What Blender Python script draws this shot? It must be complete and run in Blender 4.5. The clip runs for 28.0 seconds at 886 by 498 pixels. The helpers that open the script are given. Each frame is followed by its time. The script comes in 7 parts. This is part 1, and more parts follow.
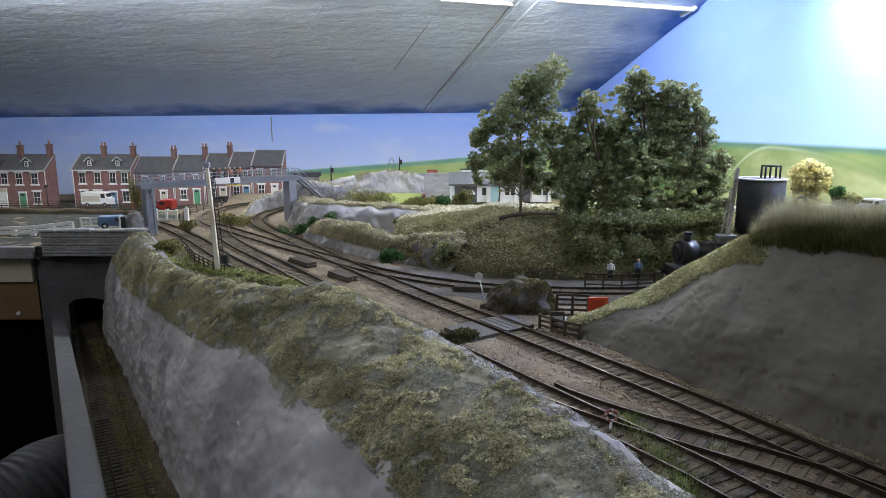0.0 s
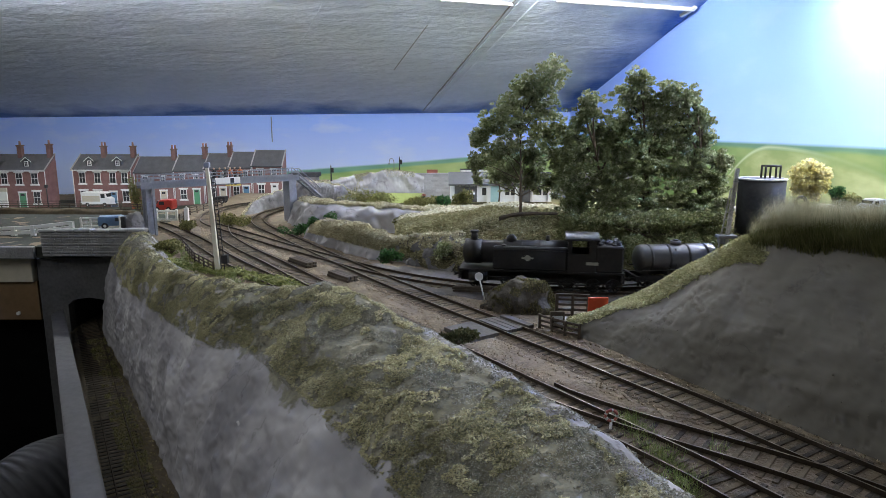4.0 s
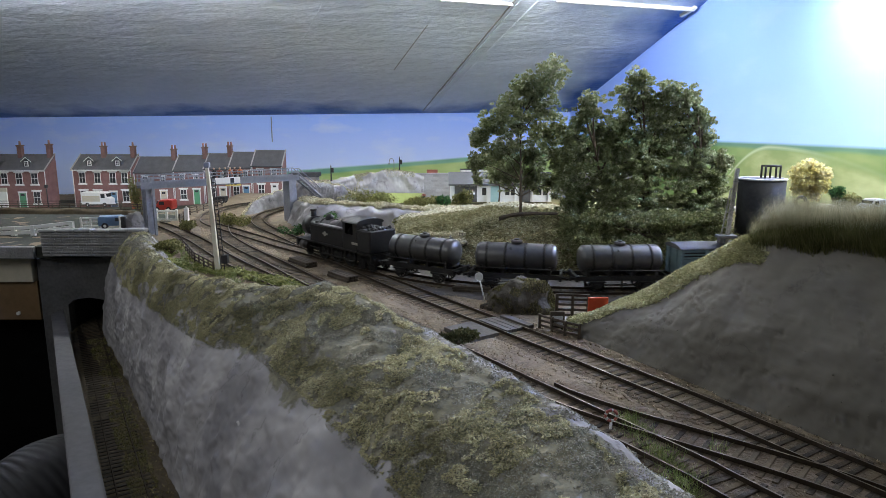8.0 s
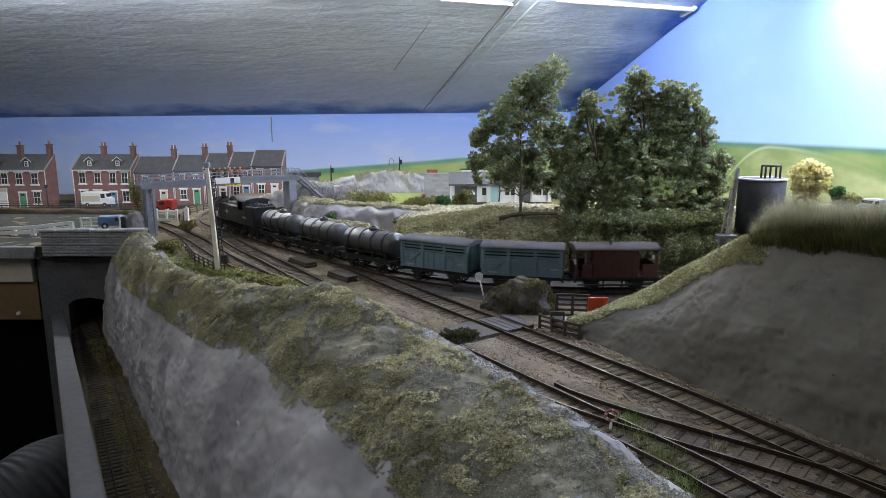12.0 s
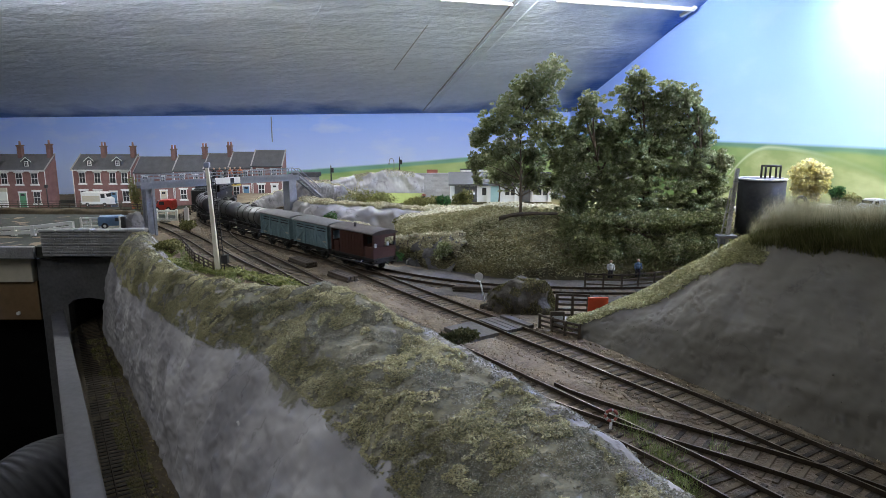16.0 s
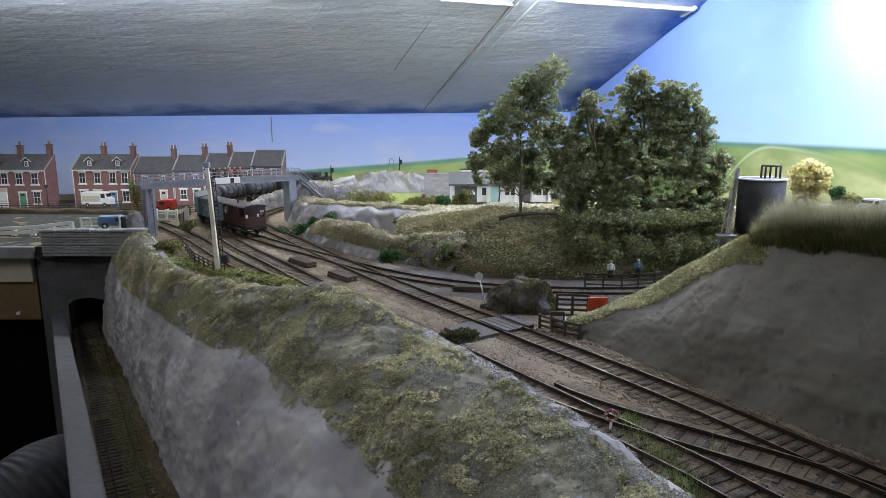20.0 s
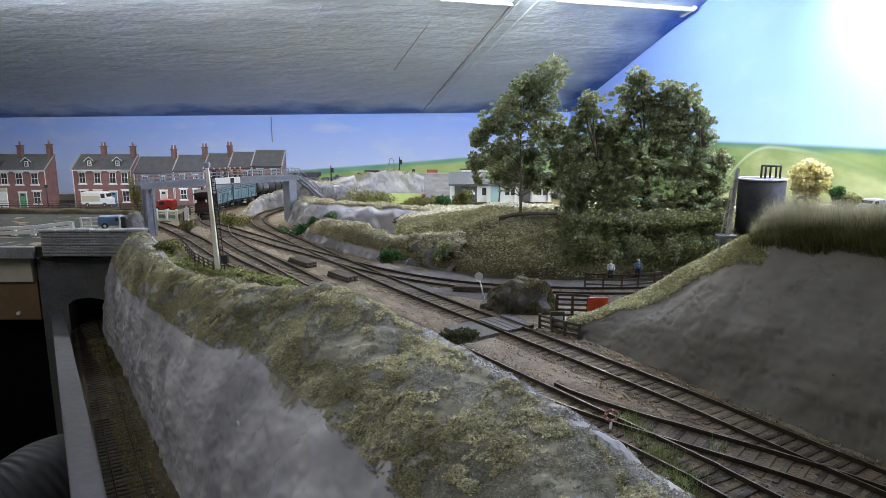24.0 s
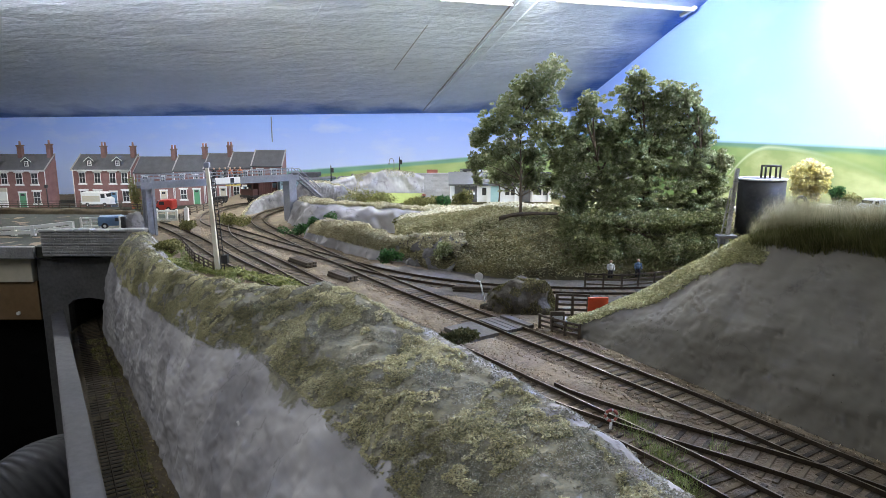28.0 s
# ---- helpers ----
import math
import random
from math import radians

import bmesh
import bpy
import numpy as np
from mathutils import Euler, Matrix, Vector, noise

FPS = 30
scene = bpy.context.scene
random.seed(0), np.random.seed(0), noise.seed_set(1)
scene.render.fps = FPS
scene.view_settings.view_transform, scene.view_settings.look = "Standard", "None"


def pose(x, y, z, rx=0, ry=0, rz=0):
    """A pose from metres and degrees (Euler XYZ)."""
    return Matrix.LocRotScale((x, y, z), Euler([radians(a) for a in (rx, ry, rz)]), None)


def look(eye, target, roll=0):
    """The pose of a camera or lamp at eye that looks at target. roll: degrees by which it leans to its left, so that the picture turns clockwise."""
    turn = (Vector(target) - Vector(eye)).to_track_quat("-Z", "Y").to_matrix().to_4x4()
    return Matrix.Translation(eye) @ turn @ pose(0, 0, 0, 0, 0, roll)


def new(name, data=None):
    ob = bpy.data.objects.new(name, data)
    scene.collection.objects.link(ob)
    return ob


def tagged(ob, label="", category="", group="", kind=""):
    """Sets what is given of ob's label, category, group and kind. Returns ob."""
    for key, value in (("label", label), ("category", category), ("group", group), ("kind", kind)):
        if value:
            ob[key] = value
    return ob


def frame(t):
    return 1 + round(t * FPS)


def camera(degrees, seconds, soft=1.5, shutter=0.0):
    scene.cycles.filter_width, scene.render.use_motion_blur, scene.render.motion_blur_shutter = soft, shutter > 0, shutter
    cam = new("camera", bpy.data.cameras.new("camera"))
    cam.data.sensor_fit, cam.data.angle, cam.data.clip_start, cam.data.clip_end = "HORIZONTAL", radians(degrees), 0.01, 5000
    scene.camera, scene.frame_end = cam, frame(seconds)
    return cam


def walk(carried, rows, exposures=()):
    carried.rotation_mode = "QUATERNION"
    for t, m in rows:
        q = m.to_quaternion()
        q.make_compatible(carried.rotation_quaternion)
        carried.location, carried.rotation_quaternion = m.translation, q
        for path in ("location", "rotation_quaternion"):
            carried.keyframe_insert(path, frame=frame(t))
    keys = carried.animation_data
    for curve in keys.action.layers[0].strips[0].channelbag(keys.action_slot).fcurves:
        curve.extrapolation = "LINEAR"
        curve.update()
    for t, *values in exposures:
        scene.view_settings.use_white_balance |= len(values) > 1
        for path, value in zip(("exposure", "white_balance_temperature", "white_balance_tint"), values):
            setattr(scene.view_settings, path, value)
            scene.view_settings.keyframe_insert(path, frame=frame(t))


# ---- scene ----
# All plan numbers below are in centimetres; CM turns them into metres.
CM = 0.01
cam = camera(68.57, 28.0, soft=0.5, shutter=0.9)
EYE = pose(0, 0, 13.4 * CM, 90 - 10.878, 0, 0)
walk(cam, [(0.0, EYE), (28.0, EYE)],
     exposures=[(0.0, -0.03), (3.0, -0.07), (8.0, -0.09), (12.0, -0.09), (17.0, -0.07), (20.0, -0.02), (24.0, 0.1), (26.0, 0.2), (27.0, 0.29), (28.0, 0.38)])

# ---- light ----
world = bpy.data.worlds.new("room_air")
scene.world = world
world.use_nodes = True
world.node_tree.nodes["Background"].inputs[0].default_value = (0.75, 0.85, 1.0, 1)
world.node_tree.nodes["Background"].inputs[1].default_value = 0.02


def area_lamp(name, eye, target, sx, sy, watts, colour):
    data = bpy.data.lights.new(name, "AREA")
    data.shape, data.size, data.size_y = "RECTANGLE", sx * CM, sy * CM
    data.energy, data.color = watts, colour
    ob = new(name, data)
    ob.matrix_world = look([c * CM for c in eye], [c * CM for c in target])
    return ob


# fluorescent tubes hang under the ceiling; one unseen fill lamp is added high left
TUBE_LIGHT = (0.965, 0.985, 1.02)
area_lamp("fill_over_layout", (-46, 18, 46), (-14, 40, -4), 50, 10, 1.16, TUBE_LIGHT)


# ---- materials ----
def nodes_of(name):
    m = bpy.data.materials.new(name)
    m.use_nodes = True
    return m, m.node_tree.nodes, m.node_tree.links


def ramp_node(n, stops):
    r = n.new("ShaderNodeValToRGB")
    e = r.color_ramp.elements
    while len(e) < len(stops):
        e.new(0.5)
    for k, (p, c) in zip(e, stops):
        k.position, k.color = p, (*c, 1)
    return r


def plain(name, a, b, rough=0.7, scale=40.0, bump=0.2, metal=0.0, bump_scale=None, spec=0.3, spread=0.22, random_tint=0.0):
    """Two close colours mixed by noise at two scales, with fine relief. scale: per metre."""
    m, n, l = nodes_of(name)
    p = n["Principled BSDF"]
    tc = n.new("ShaderNodeTexCoord")
    n1, n2 = n.new("ShaderNodeTexNoise"), n.new("ShaderNodeTexNoise")
    n1.inputs["Scale"].default_value, n1.inputs["Detail"].default_value = scale, 6
    n2.inputs["Scale"].default_value, n2.inputs["Detail"].default_value = scale * 7, 4
    mix = n.new("ShaderNodeMath")
    mix.operation = "MULTIPLY_ADD"
    mix.inputs[1].default_value = 0.45
    l.new(n2.outputs[0], mix.inputs[0])
    half = n.new("ShaderNodeMath")
    half.operation = "MULTIPLY"
    half.inputs[1].default_value = 0.55
    l.new(n1.outputs[0], half.inputs[0])
    l.new(half.outputs[0], mix.inputs[2])
    r = ramp_node(n, [(0.5 - spread, a), (0.5 + spread, b)])
    for k in (n1, n2):
        l.new(tc.outputs["Object"], k.inputs["Vector"])
    last = mix.outputs[0]
    if random_tint:
        oi = n.new("ShaderNodeObjectInfo")
        sh = n.new("ShaderNodeMath")
        sh.operation = "MULTIPLY_ADD"
        sh.inputs[1].default_value = random_tint
        l.new(oi.outputs["Random"], sh.inputs[0])
        l.new(last, sh.inputs[2])
        of = n.new("ShaderNodeMath")
        of.operation = "SUBTRACT"
        of.inputs[1].default_value = random_tint / 2
        l.new(sh.outputs[0], of.inputs[0])
        last = of.outputs[0]
    l.new(last, r.inputs[0])
    l.new(r.outputs[0], p.inputs["Base Color"])
    p.inputs["Roughness"].default_value, p.inputs["Metallic"].default_value = rough, metal
    p.inputs["Specular IOR Level"].default_value = spec
    if bump:
        b_ = n.new("ShaderNodeBump")
        b_.inputs["Strength"].default_value, b_.inputs["Distance"].default_value = bump, 0.002
        if bump_scale:
            n3 = n.new("ShaderNodeTexNoise")
            n3.inputs["Scale"].default_value, n3.inputs["Detail"].default_value = bump_scale, 5
            l.new(tc.outputs["Object"], n3.inputs["Vector"])
            l.new(n3.outputs[0], b_.inputs["Height"])
        else:
            l.new(mix.outputs[0], b_.inputs["Height"])
        l.new(b_.outputs[0], p.inputs["Normal"])
    return m


def rock_mat(name, dark, light, straw, green, cover=0.5, bare=0.62, band=None, clump=1.0, relief=0.6, cracks=0.45, smooth_paint=False):
    """Painted plaster rock, with scattered grass fibre glued on where it lies flat enough."""
    m, n, l = nodes_of(name)
    p = n["Principled BSDF"]
    tc = n.new("ShaderNodeTexCoord")

    def tex(scale, detail=6, rough=0.6):
        k = n.new("ShaderNodeTexNoise")
        k.inputs["Scale"].default_value, k.inputs["Detail"].default_value, k.inputs["Roughness"].default_value = scale, detail, rough
        l.new(tc.outputs["Object"], k.inputs["Vector"])
        return k
    big, mid, fine = tex(14 if clump < 2 else 40), tex(55 if clump < 2 else 95), tex(420, 3)
    wash = tex(26, 3, 0.45) if smooth_paint else mid
    rock = ramp_node(n, [(0.38, dark), (0.6, light)])
    tone = n.new("ShaderNodeMath")
    tone.operation = "MULTIPLY_ADD"
    tone.inputs[1].default_value = 0.55
    l.new(wash.outputs[0], tone.inputs[0])
    wide = n.new("ShaderNodeMath")
    wide.operation = "MULTIPLY"
    wide.inputs[1].default_value = 0.45
    l.new(tex(8.5, 5, 0.55).outputs[0], wide.inputs[0])
    l.new(wide.outputs[0], tone.inputs[2])
    l.new(tone.outputs[0], rock.inputs[0])
    # fine cracks and pale knocks in the plaster
    warp = n.new("ShaderNodeMix")
    warp.data_type = "VECTOR"
    warp.inputs[0].default_value = 0.06
    l.new(tc.outputs["Object"], warp.inputs[4])
    l.new(tex(30).outputs[1], warp.inputs[5])
    vor = n.new("ShaderNodeTexVoronoi")
    vor.feature = "DISTANCE_TO_EDGE"
    vor.inputs["Scale"].default_value = 22
    l.new(warp.outputs[1], vor.inputs["Vector"])
    crack = n.new("ShaderNodeMapRange")
    crack.inputs["From Max"].default_value = 0.018
    crack.inputs["To Min"].default_value, crack.inputs["To Max"].default_value = cracks, 1.0
    l.new(vor.outputs["Distance"], crack.inputs["Value"])
    gate = n.new("ShaderNodeMapRange")
    gate.inputs["From Min"].default_value, gate.inputs["From Max"].default_value = 0.5, 0.58
    l.new(tex(18, 3).outputs[0], gate.inputs["Value"])
    least = n.new("ShaderNodeMath")
    least.operation = "MAXIMUM"
    l.new(crack.outputs[0], least.inputs[0])
    inv = n.new("ShaderNodeMath")
    inv.operation = "SUBTRACT"
    inv.inputs[0].default_value = 1.0
    l.new(gate.outputs[0], inv.inputs[1])
    l.new(inv.outputs[0], least.inputs[1])
    cracked = n.new("ShaderNodeMix")
    cracked.data_type, cracked.blend_type = "RGBA", "MULTIPLY"
    cracked.inputs[0].default_value = 1.0
    l.new(rock.outputs[0], cracked.inputs[6])
    l.new(least.outputs[0], cracked.inputs[7])
    speck = n.new("ShaderNodeMapRange")
    speck.inputs["From Min"].default_value, speck.inputs["From Max"].default_value = 0.78, 0.8
    l.new(tex(150, 2, 0.5).outputs[0], speck.inputs["Value"])
    knocked = n.new("ShaderNodeMix")
    knocked.data_type = "RGBA"
    l.new(speck.outputs[0], knocked.inputs[0])
    l.new(cracked.outputs[2], knocked.inputs[6])
    knocked.inputs[7].default_value = (0.5, 0.49, 0.48, 1)
    rock = knocked
    grass = ramp_node(n, [(0.38, green), (0.6, straw)])
    tuft_tone = n.new("ShaderNodeMath")
    tuft_tone.operation = "MULTIPLY_ADD"
    tuft_tone.inputs[1].default_value = 0.4
    l.new(fine.outputs[0], tuft_tone.inputs[0])
    patch_tone = n.new("ShaderNodeMath")
    patch_tone.operation = "MULTIPLY"
    patch_tone.inputs[1].default_value = 0.6
    l.new(tex(24, 4).outputs[0], patch_tone.inputs[0])
    l.new(patch_tone.outputs[0], tuft_tone.inputs[2])
    l.new(tuft_tone.outputs[0], grass.inputs[0])
    geo = n.new("ShaderNodeNewGeometry")
    sep = n.new("ShaderNodeSeparateXYZ")
    l.new(geo.outputs["Normal"], sep.inputs[0])
    add = n.new("ShaderNodeMath")
    add.operation = "MULTIPLY_ADD"
    add.inputs[1].default_value = clump
    l.new(big.outputs[0], add.inputs[0])
    l.new(sep.outputs["Z"], add.inputs[2])
    add2 = n.new("ShaderNodeMath")
    add2.operation = "MULTIPLY_ADD"
    add2.inputs[1].default_value = 0.8 if clump < 2 else 2.2
    l.new(mid.outputs[0], add2.inputs[0])
    l.new(add.outputs[0], add2.inputs[2])
    add3 = n.new("ShaderNodeMath")
    add3.operation = "MULTIPLY_ADD"
    add3.inputs[1].default_value = 0.5
    l.new(fine.outputs[0], add3.inputs[0])
    l.new(add2.outputs[0], add3.inputs[2])
    mr = n.new("ShaderNodeMapRange")
    mr.inputs["From Min"].default_value, mr.inputs["From Max"].default_value = 0.65 + 0.5 * clump + bare + (0.7 if clump > 2 else 0), 0.95 + 0.5 * clump + bare + (0.7 if clump > 2 else 0)
    mr.inputs["To Max"].default_value = cover
    last = add3.outputs[0]
    if band:
        # grass was glued on between these two heights of the slope only
        sv = n.new("ShaderNodeSeparateXYZ")
        l.new(tc.outputs["UV"], sv.inputs[0])
        wob = n.new("ShaderNodeMath")
        wob.operation = "MULTIPLY_ADD"
        wob.inputs[1].default_value = 0.34
        l.new(tex(11, 4).outputs[0], wob.inputs[0])
        l.new(sv.outputs["Y"], wob.inputs[2])
        ends = []
        for lo_, hi_ in ((band[0] + 0.14, band[0] + 0.2), (band[1] + 0.22, band[1] + 0.13)):
            zr = n.new("ShaderNodeMapRange")
            zr.inputs["From Min"].default_value, zr.inputs["From Max"].default_value = lo_, hi_
            zr.inputs["To Min"].default_value, zr.inputs["To Max"].default_value = -1.1, 0.23
            l.new(wob.outputs[0], zr.inputs["Value"])
            ends.append(zr.outputs[0])
        for e_ in ends:
            ad = n.new("ShaderNodeMath")
            l.new(e_, ad.inputs[0])
            l.new(last, ad.inputs[1])
            last = ad.outputs[0]
    l.new(last, mr.inputs["Value"])
    mx = n.new("ShaderNodeMix")
    mx.data_type = "RGBA"
    l.new(mr.outputs[0], mx.inputs[0])
    l.new(rock.outputs[2], mx.inputs[6])
    l.new(grass.outputs[0], mx.inputs[7])
    l.new(mx.outputs[2], p.inputs["Base Color"])
    p.inputs["Roughness"].default_value = 0.85
    p.inputs["Specular IOR Level"].default_value = 0.2
    b_ = n.new("ShaderNodeBump")
    b_.inputs["Strength"].default_value, b_.inputs["Distance"].default_value = relief, 0.0035
    hm = n.new("ShaderNodeMath")
    hm.operation = "MULTIPLY_ADD"
    hm.inputs[1].default_value = 0.4
    l.new(fine.outputs[0], hm.inputs[0])
    l.new(mid.outputs[0], hm.inputs[2])
    height = hm.outputs[0]
    if smooth_paint:
        calm = n.new("ShaderNodeMix")
        calm.data_type = "FLOAT"
        l.new(mr.outputs[0], calm.inputs[0])
        l.new(tex(22, 4, 0.42).outputs[0], calm.inputs[2])
        l.new(hm.outputs[0], calm.inputs[3])
        height = calm.outputs[0]
    l.new(height, b_.inputs["Height"])
    l.new(b_.outputs[0], p.inputs["Normal"])
    return m


ROCK = rock_mat("painted_rock", (0.2, 0.192, 0.2), (0.42, 0.405, 0.4), (0.25, 0.232, 0.15), (0.125, 0.124, 0.1), 0.95, 0.72, (0.47, 0.86), 2.1, relief=0.4, cracks=0.7, smooth_paint=True)
DARK_ROCK = rock_mat("dark_rock", (0.1, 0.092, 0.077), (0.162, 0.15, 0.126), (0.40, 0.37, 0.22), (0.17, 0.18, 0.08), 0.8, 1.45, relief=0.55, cracks=0.82, smooth_paint=True)
PALE_ROCK = rock_mat("pale_rock", (0.21, 0.203, 0.205), (0.37, 0.36, 0.362), (0.55, 0.50, 0.30), (0.28, 0.28, 0.12), 0.7, 0.85, relief=0.4, smooth_paint=True)
MOUND = rock_mat("grass_mat", (0.07, 0.065, 0.04), (0.13, 0.12, 0.065), (0.24, 0.21, 0.10), (0.10, 0.095, 0.04), 0.95, 0.2)
BALLAST = plain("ballast_bed", (0.08, 0.062, 0.041), (0.265, 0.208, 0.138), 0.95, 60, 0.6, bump_scale=600)
# earth brown, darkened further for the shade over the low level track
EARTH = plain("dark_earth", (0.03, 0.023, 0.013), (0.09, 0.067, 0.036), 0.95, 40, 0.5, bump_scale=300)
BED = plain("oily_ballast", (0.04, 0.03, 0.019), (0.165, 0.124, 0.08), 0.95, 70, 0.6, bump_scale=600)
RUST_DULL = plain("unused_rusty_rail", (0.025, 0.02, 0.014), (0.065, 0.05, 0.035), 0.95, 60, 0.2, spec=0.1)
RAIL = plain("rusty_rail", (0.022, 0.016, 0.011), (0.055, 0.04, 0.026), 0.55, 60, 0.1, 0.3)
RAILHEAD = plain("worn_rail_head", (0.06, 0.047, 0.031), (0.17, 0.14, 0.1), 0.45, 60, 0, 0.35)
SLEEPER = plain("stained_sleeper", (0.024, 0.018, 0.011), (0.11, 0.083, 0.05), 0.85, 120, 0.3, random_tint=0.5)


def ceiling_mat():
    """Rough white-grey board; the sky's blue paint was brushed over its edges along both painted walls."""
    m = plain("painted_ceiling_board", (0.66, 0.735, 0.83), (0.81, 0.875, 0.97), 0.45, 9, 0)
    n, l = m.node_tree.nodes, m.node_tree.links
    p = n["Principled BSDF"]
    old = p.inputs["Base Color"].links[0].from_socket
    tc = n.new("ShaderNodeTexCoord")
    sep = n.new("ShaderNodeSeparateXYZ")
    l.new(tc.outputs["Object"], sep.inputs[0])
    nz = n.new("ShaderNodeTexNoise")
    nz.inputs["Scale"].default_value, nz.inputs["Detail"].default_value = 9, 5
    l.new(tc.outputs["Object"], nz.inputs["Vector"])

    def mul(sock, k, add):
        q = n.new("ShaderNodeMath")
        q.operation = "MULTIPLY_ADD"
        q.inputs[1].default_value = k
        l.new(sock, q.inputs[0])
        if isinstance(add, float):
            q.inputs[2].default_value = add
        else:
            l.new(add, q.inputs[2])
        return q.outputs[0]
    side = mul(sep.outputs["Y"], 0.22, mul(sep.outputs["X"], 1.0, -(0.33 + 0.22 * 1.72)))   # 0 at the side wall, negative away from it
    eave = mul(sep.outputs["Y"], 1.0, -1.72)
    last = old
    for sock, wide in ((side, 0.12), (eave, 0.085)):
        mr = n.new("ShaderNodeMapRange")
        mr.inputs["From Min"].default_value, mr.inputs["From Max"].default_value = -wide, -wide * 0.15
        l.new(mul(nz.outputs[0], 0.2, mul(sock, 1.0, -0.1)), mr.inputs["Value"])
        mx = n.new("ShaderNodeMix")
        mx.data_type = "RGBA"
        l.new(mr.outputs[0], mx.inputs[0])
        l.new(last, mx.inputs[6])
        mx.inputs[7].default_value = (0.05, 0.14, 0.42, 1) if wide > 0.1 else (0.08, 0.16, 0.4, 1)
        last = mx.outputs[2]
    l.new(last, p.inputs["Base Color"])
    # brushed-on thick paint: long low ridges
    mp = n.new("ShaderNodeMapping")
    mp.inputs["Scale"].default_value = (9, 24, 16)
    l.new(tc.outputs["Object"], mp.inputs[0])
    k1, k2 = n.new("ShaderNodeTexNoise"), n.new("ShaderNodeTexNoise")
    k1.inputs["Scale"].default_value, k1.inputs["Detail"].default_value, k1.inputs["Distortion"].default_value = 1.0, 6, 0.6
    k2.inputs["Scale"].default_value, k2.inputs["Detail"].default_value = 3.4, 4
    for k in (k1, k2):
        l.new(mp.outputs[0], k.inputs["Vector"])
    b = n.new("ShaderNodeBump")
    k3 = n.new("ShaderNodeTexNoise")
    k3.inputs["Scale"].default_value, k3.inputs["Detail"].default_value = 13, 3
    l.new(mp.outputs[0], k3.inputs["Vector"])
    b.inputs["Strength"].default_value, b.inputs["Distance"].default_value = 0.85, 0.006
    l.new(mul(k3.outputs[0], 0.22, mul(k2.outputs[0], 0.5, k1.outputs[0])), b.inputs["Height"])
    l.new(b.outputs[0], p.inputs["Normal"])
    return m


CEIL = ceiling_mat()
WALLGREY = plain("grey_paint", (0.10, 0.098, 0.105), (0.19, 0.185, 0.195), 0.75, 25, 0.25)
CREAM = plain("cream_board", (0.38, 0.345, 0.255), (0.52, 0.475, 0.36), 0.7, 20, 0.1)
BROWN = plain("brown_hardboard", (0.12, 0.075, 0.033), (0.19, 0.115, 0.055), 0.65, 20, 0.1)
# black painted parts, and the shade inside tunnel and wagons
BLACK = plain("black_paint_and_shade", (0.012, 0.012, 0.013), (0.03, 0.03, 0.032), 0.6, 60, 0.1)
ROOMWALL = plain("room_plaster", (0.55, 0.54, 0.5), (0.65, 0.64, 0.6), 0.9, 5, 0.1)
# floor colour kept near black to carry the shade below the layout
FLOORM = plain("void_dark_floor", (0.006, 0.006, 0.006), (0.015, 0.015, 0.015), 0.95, 30, 0.2)


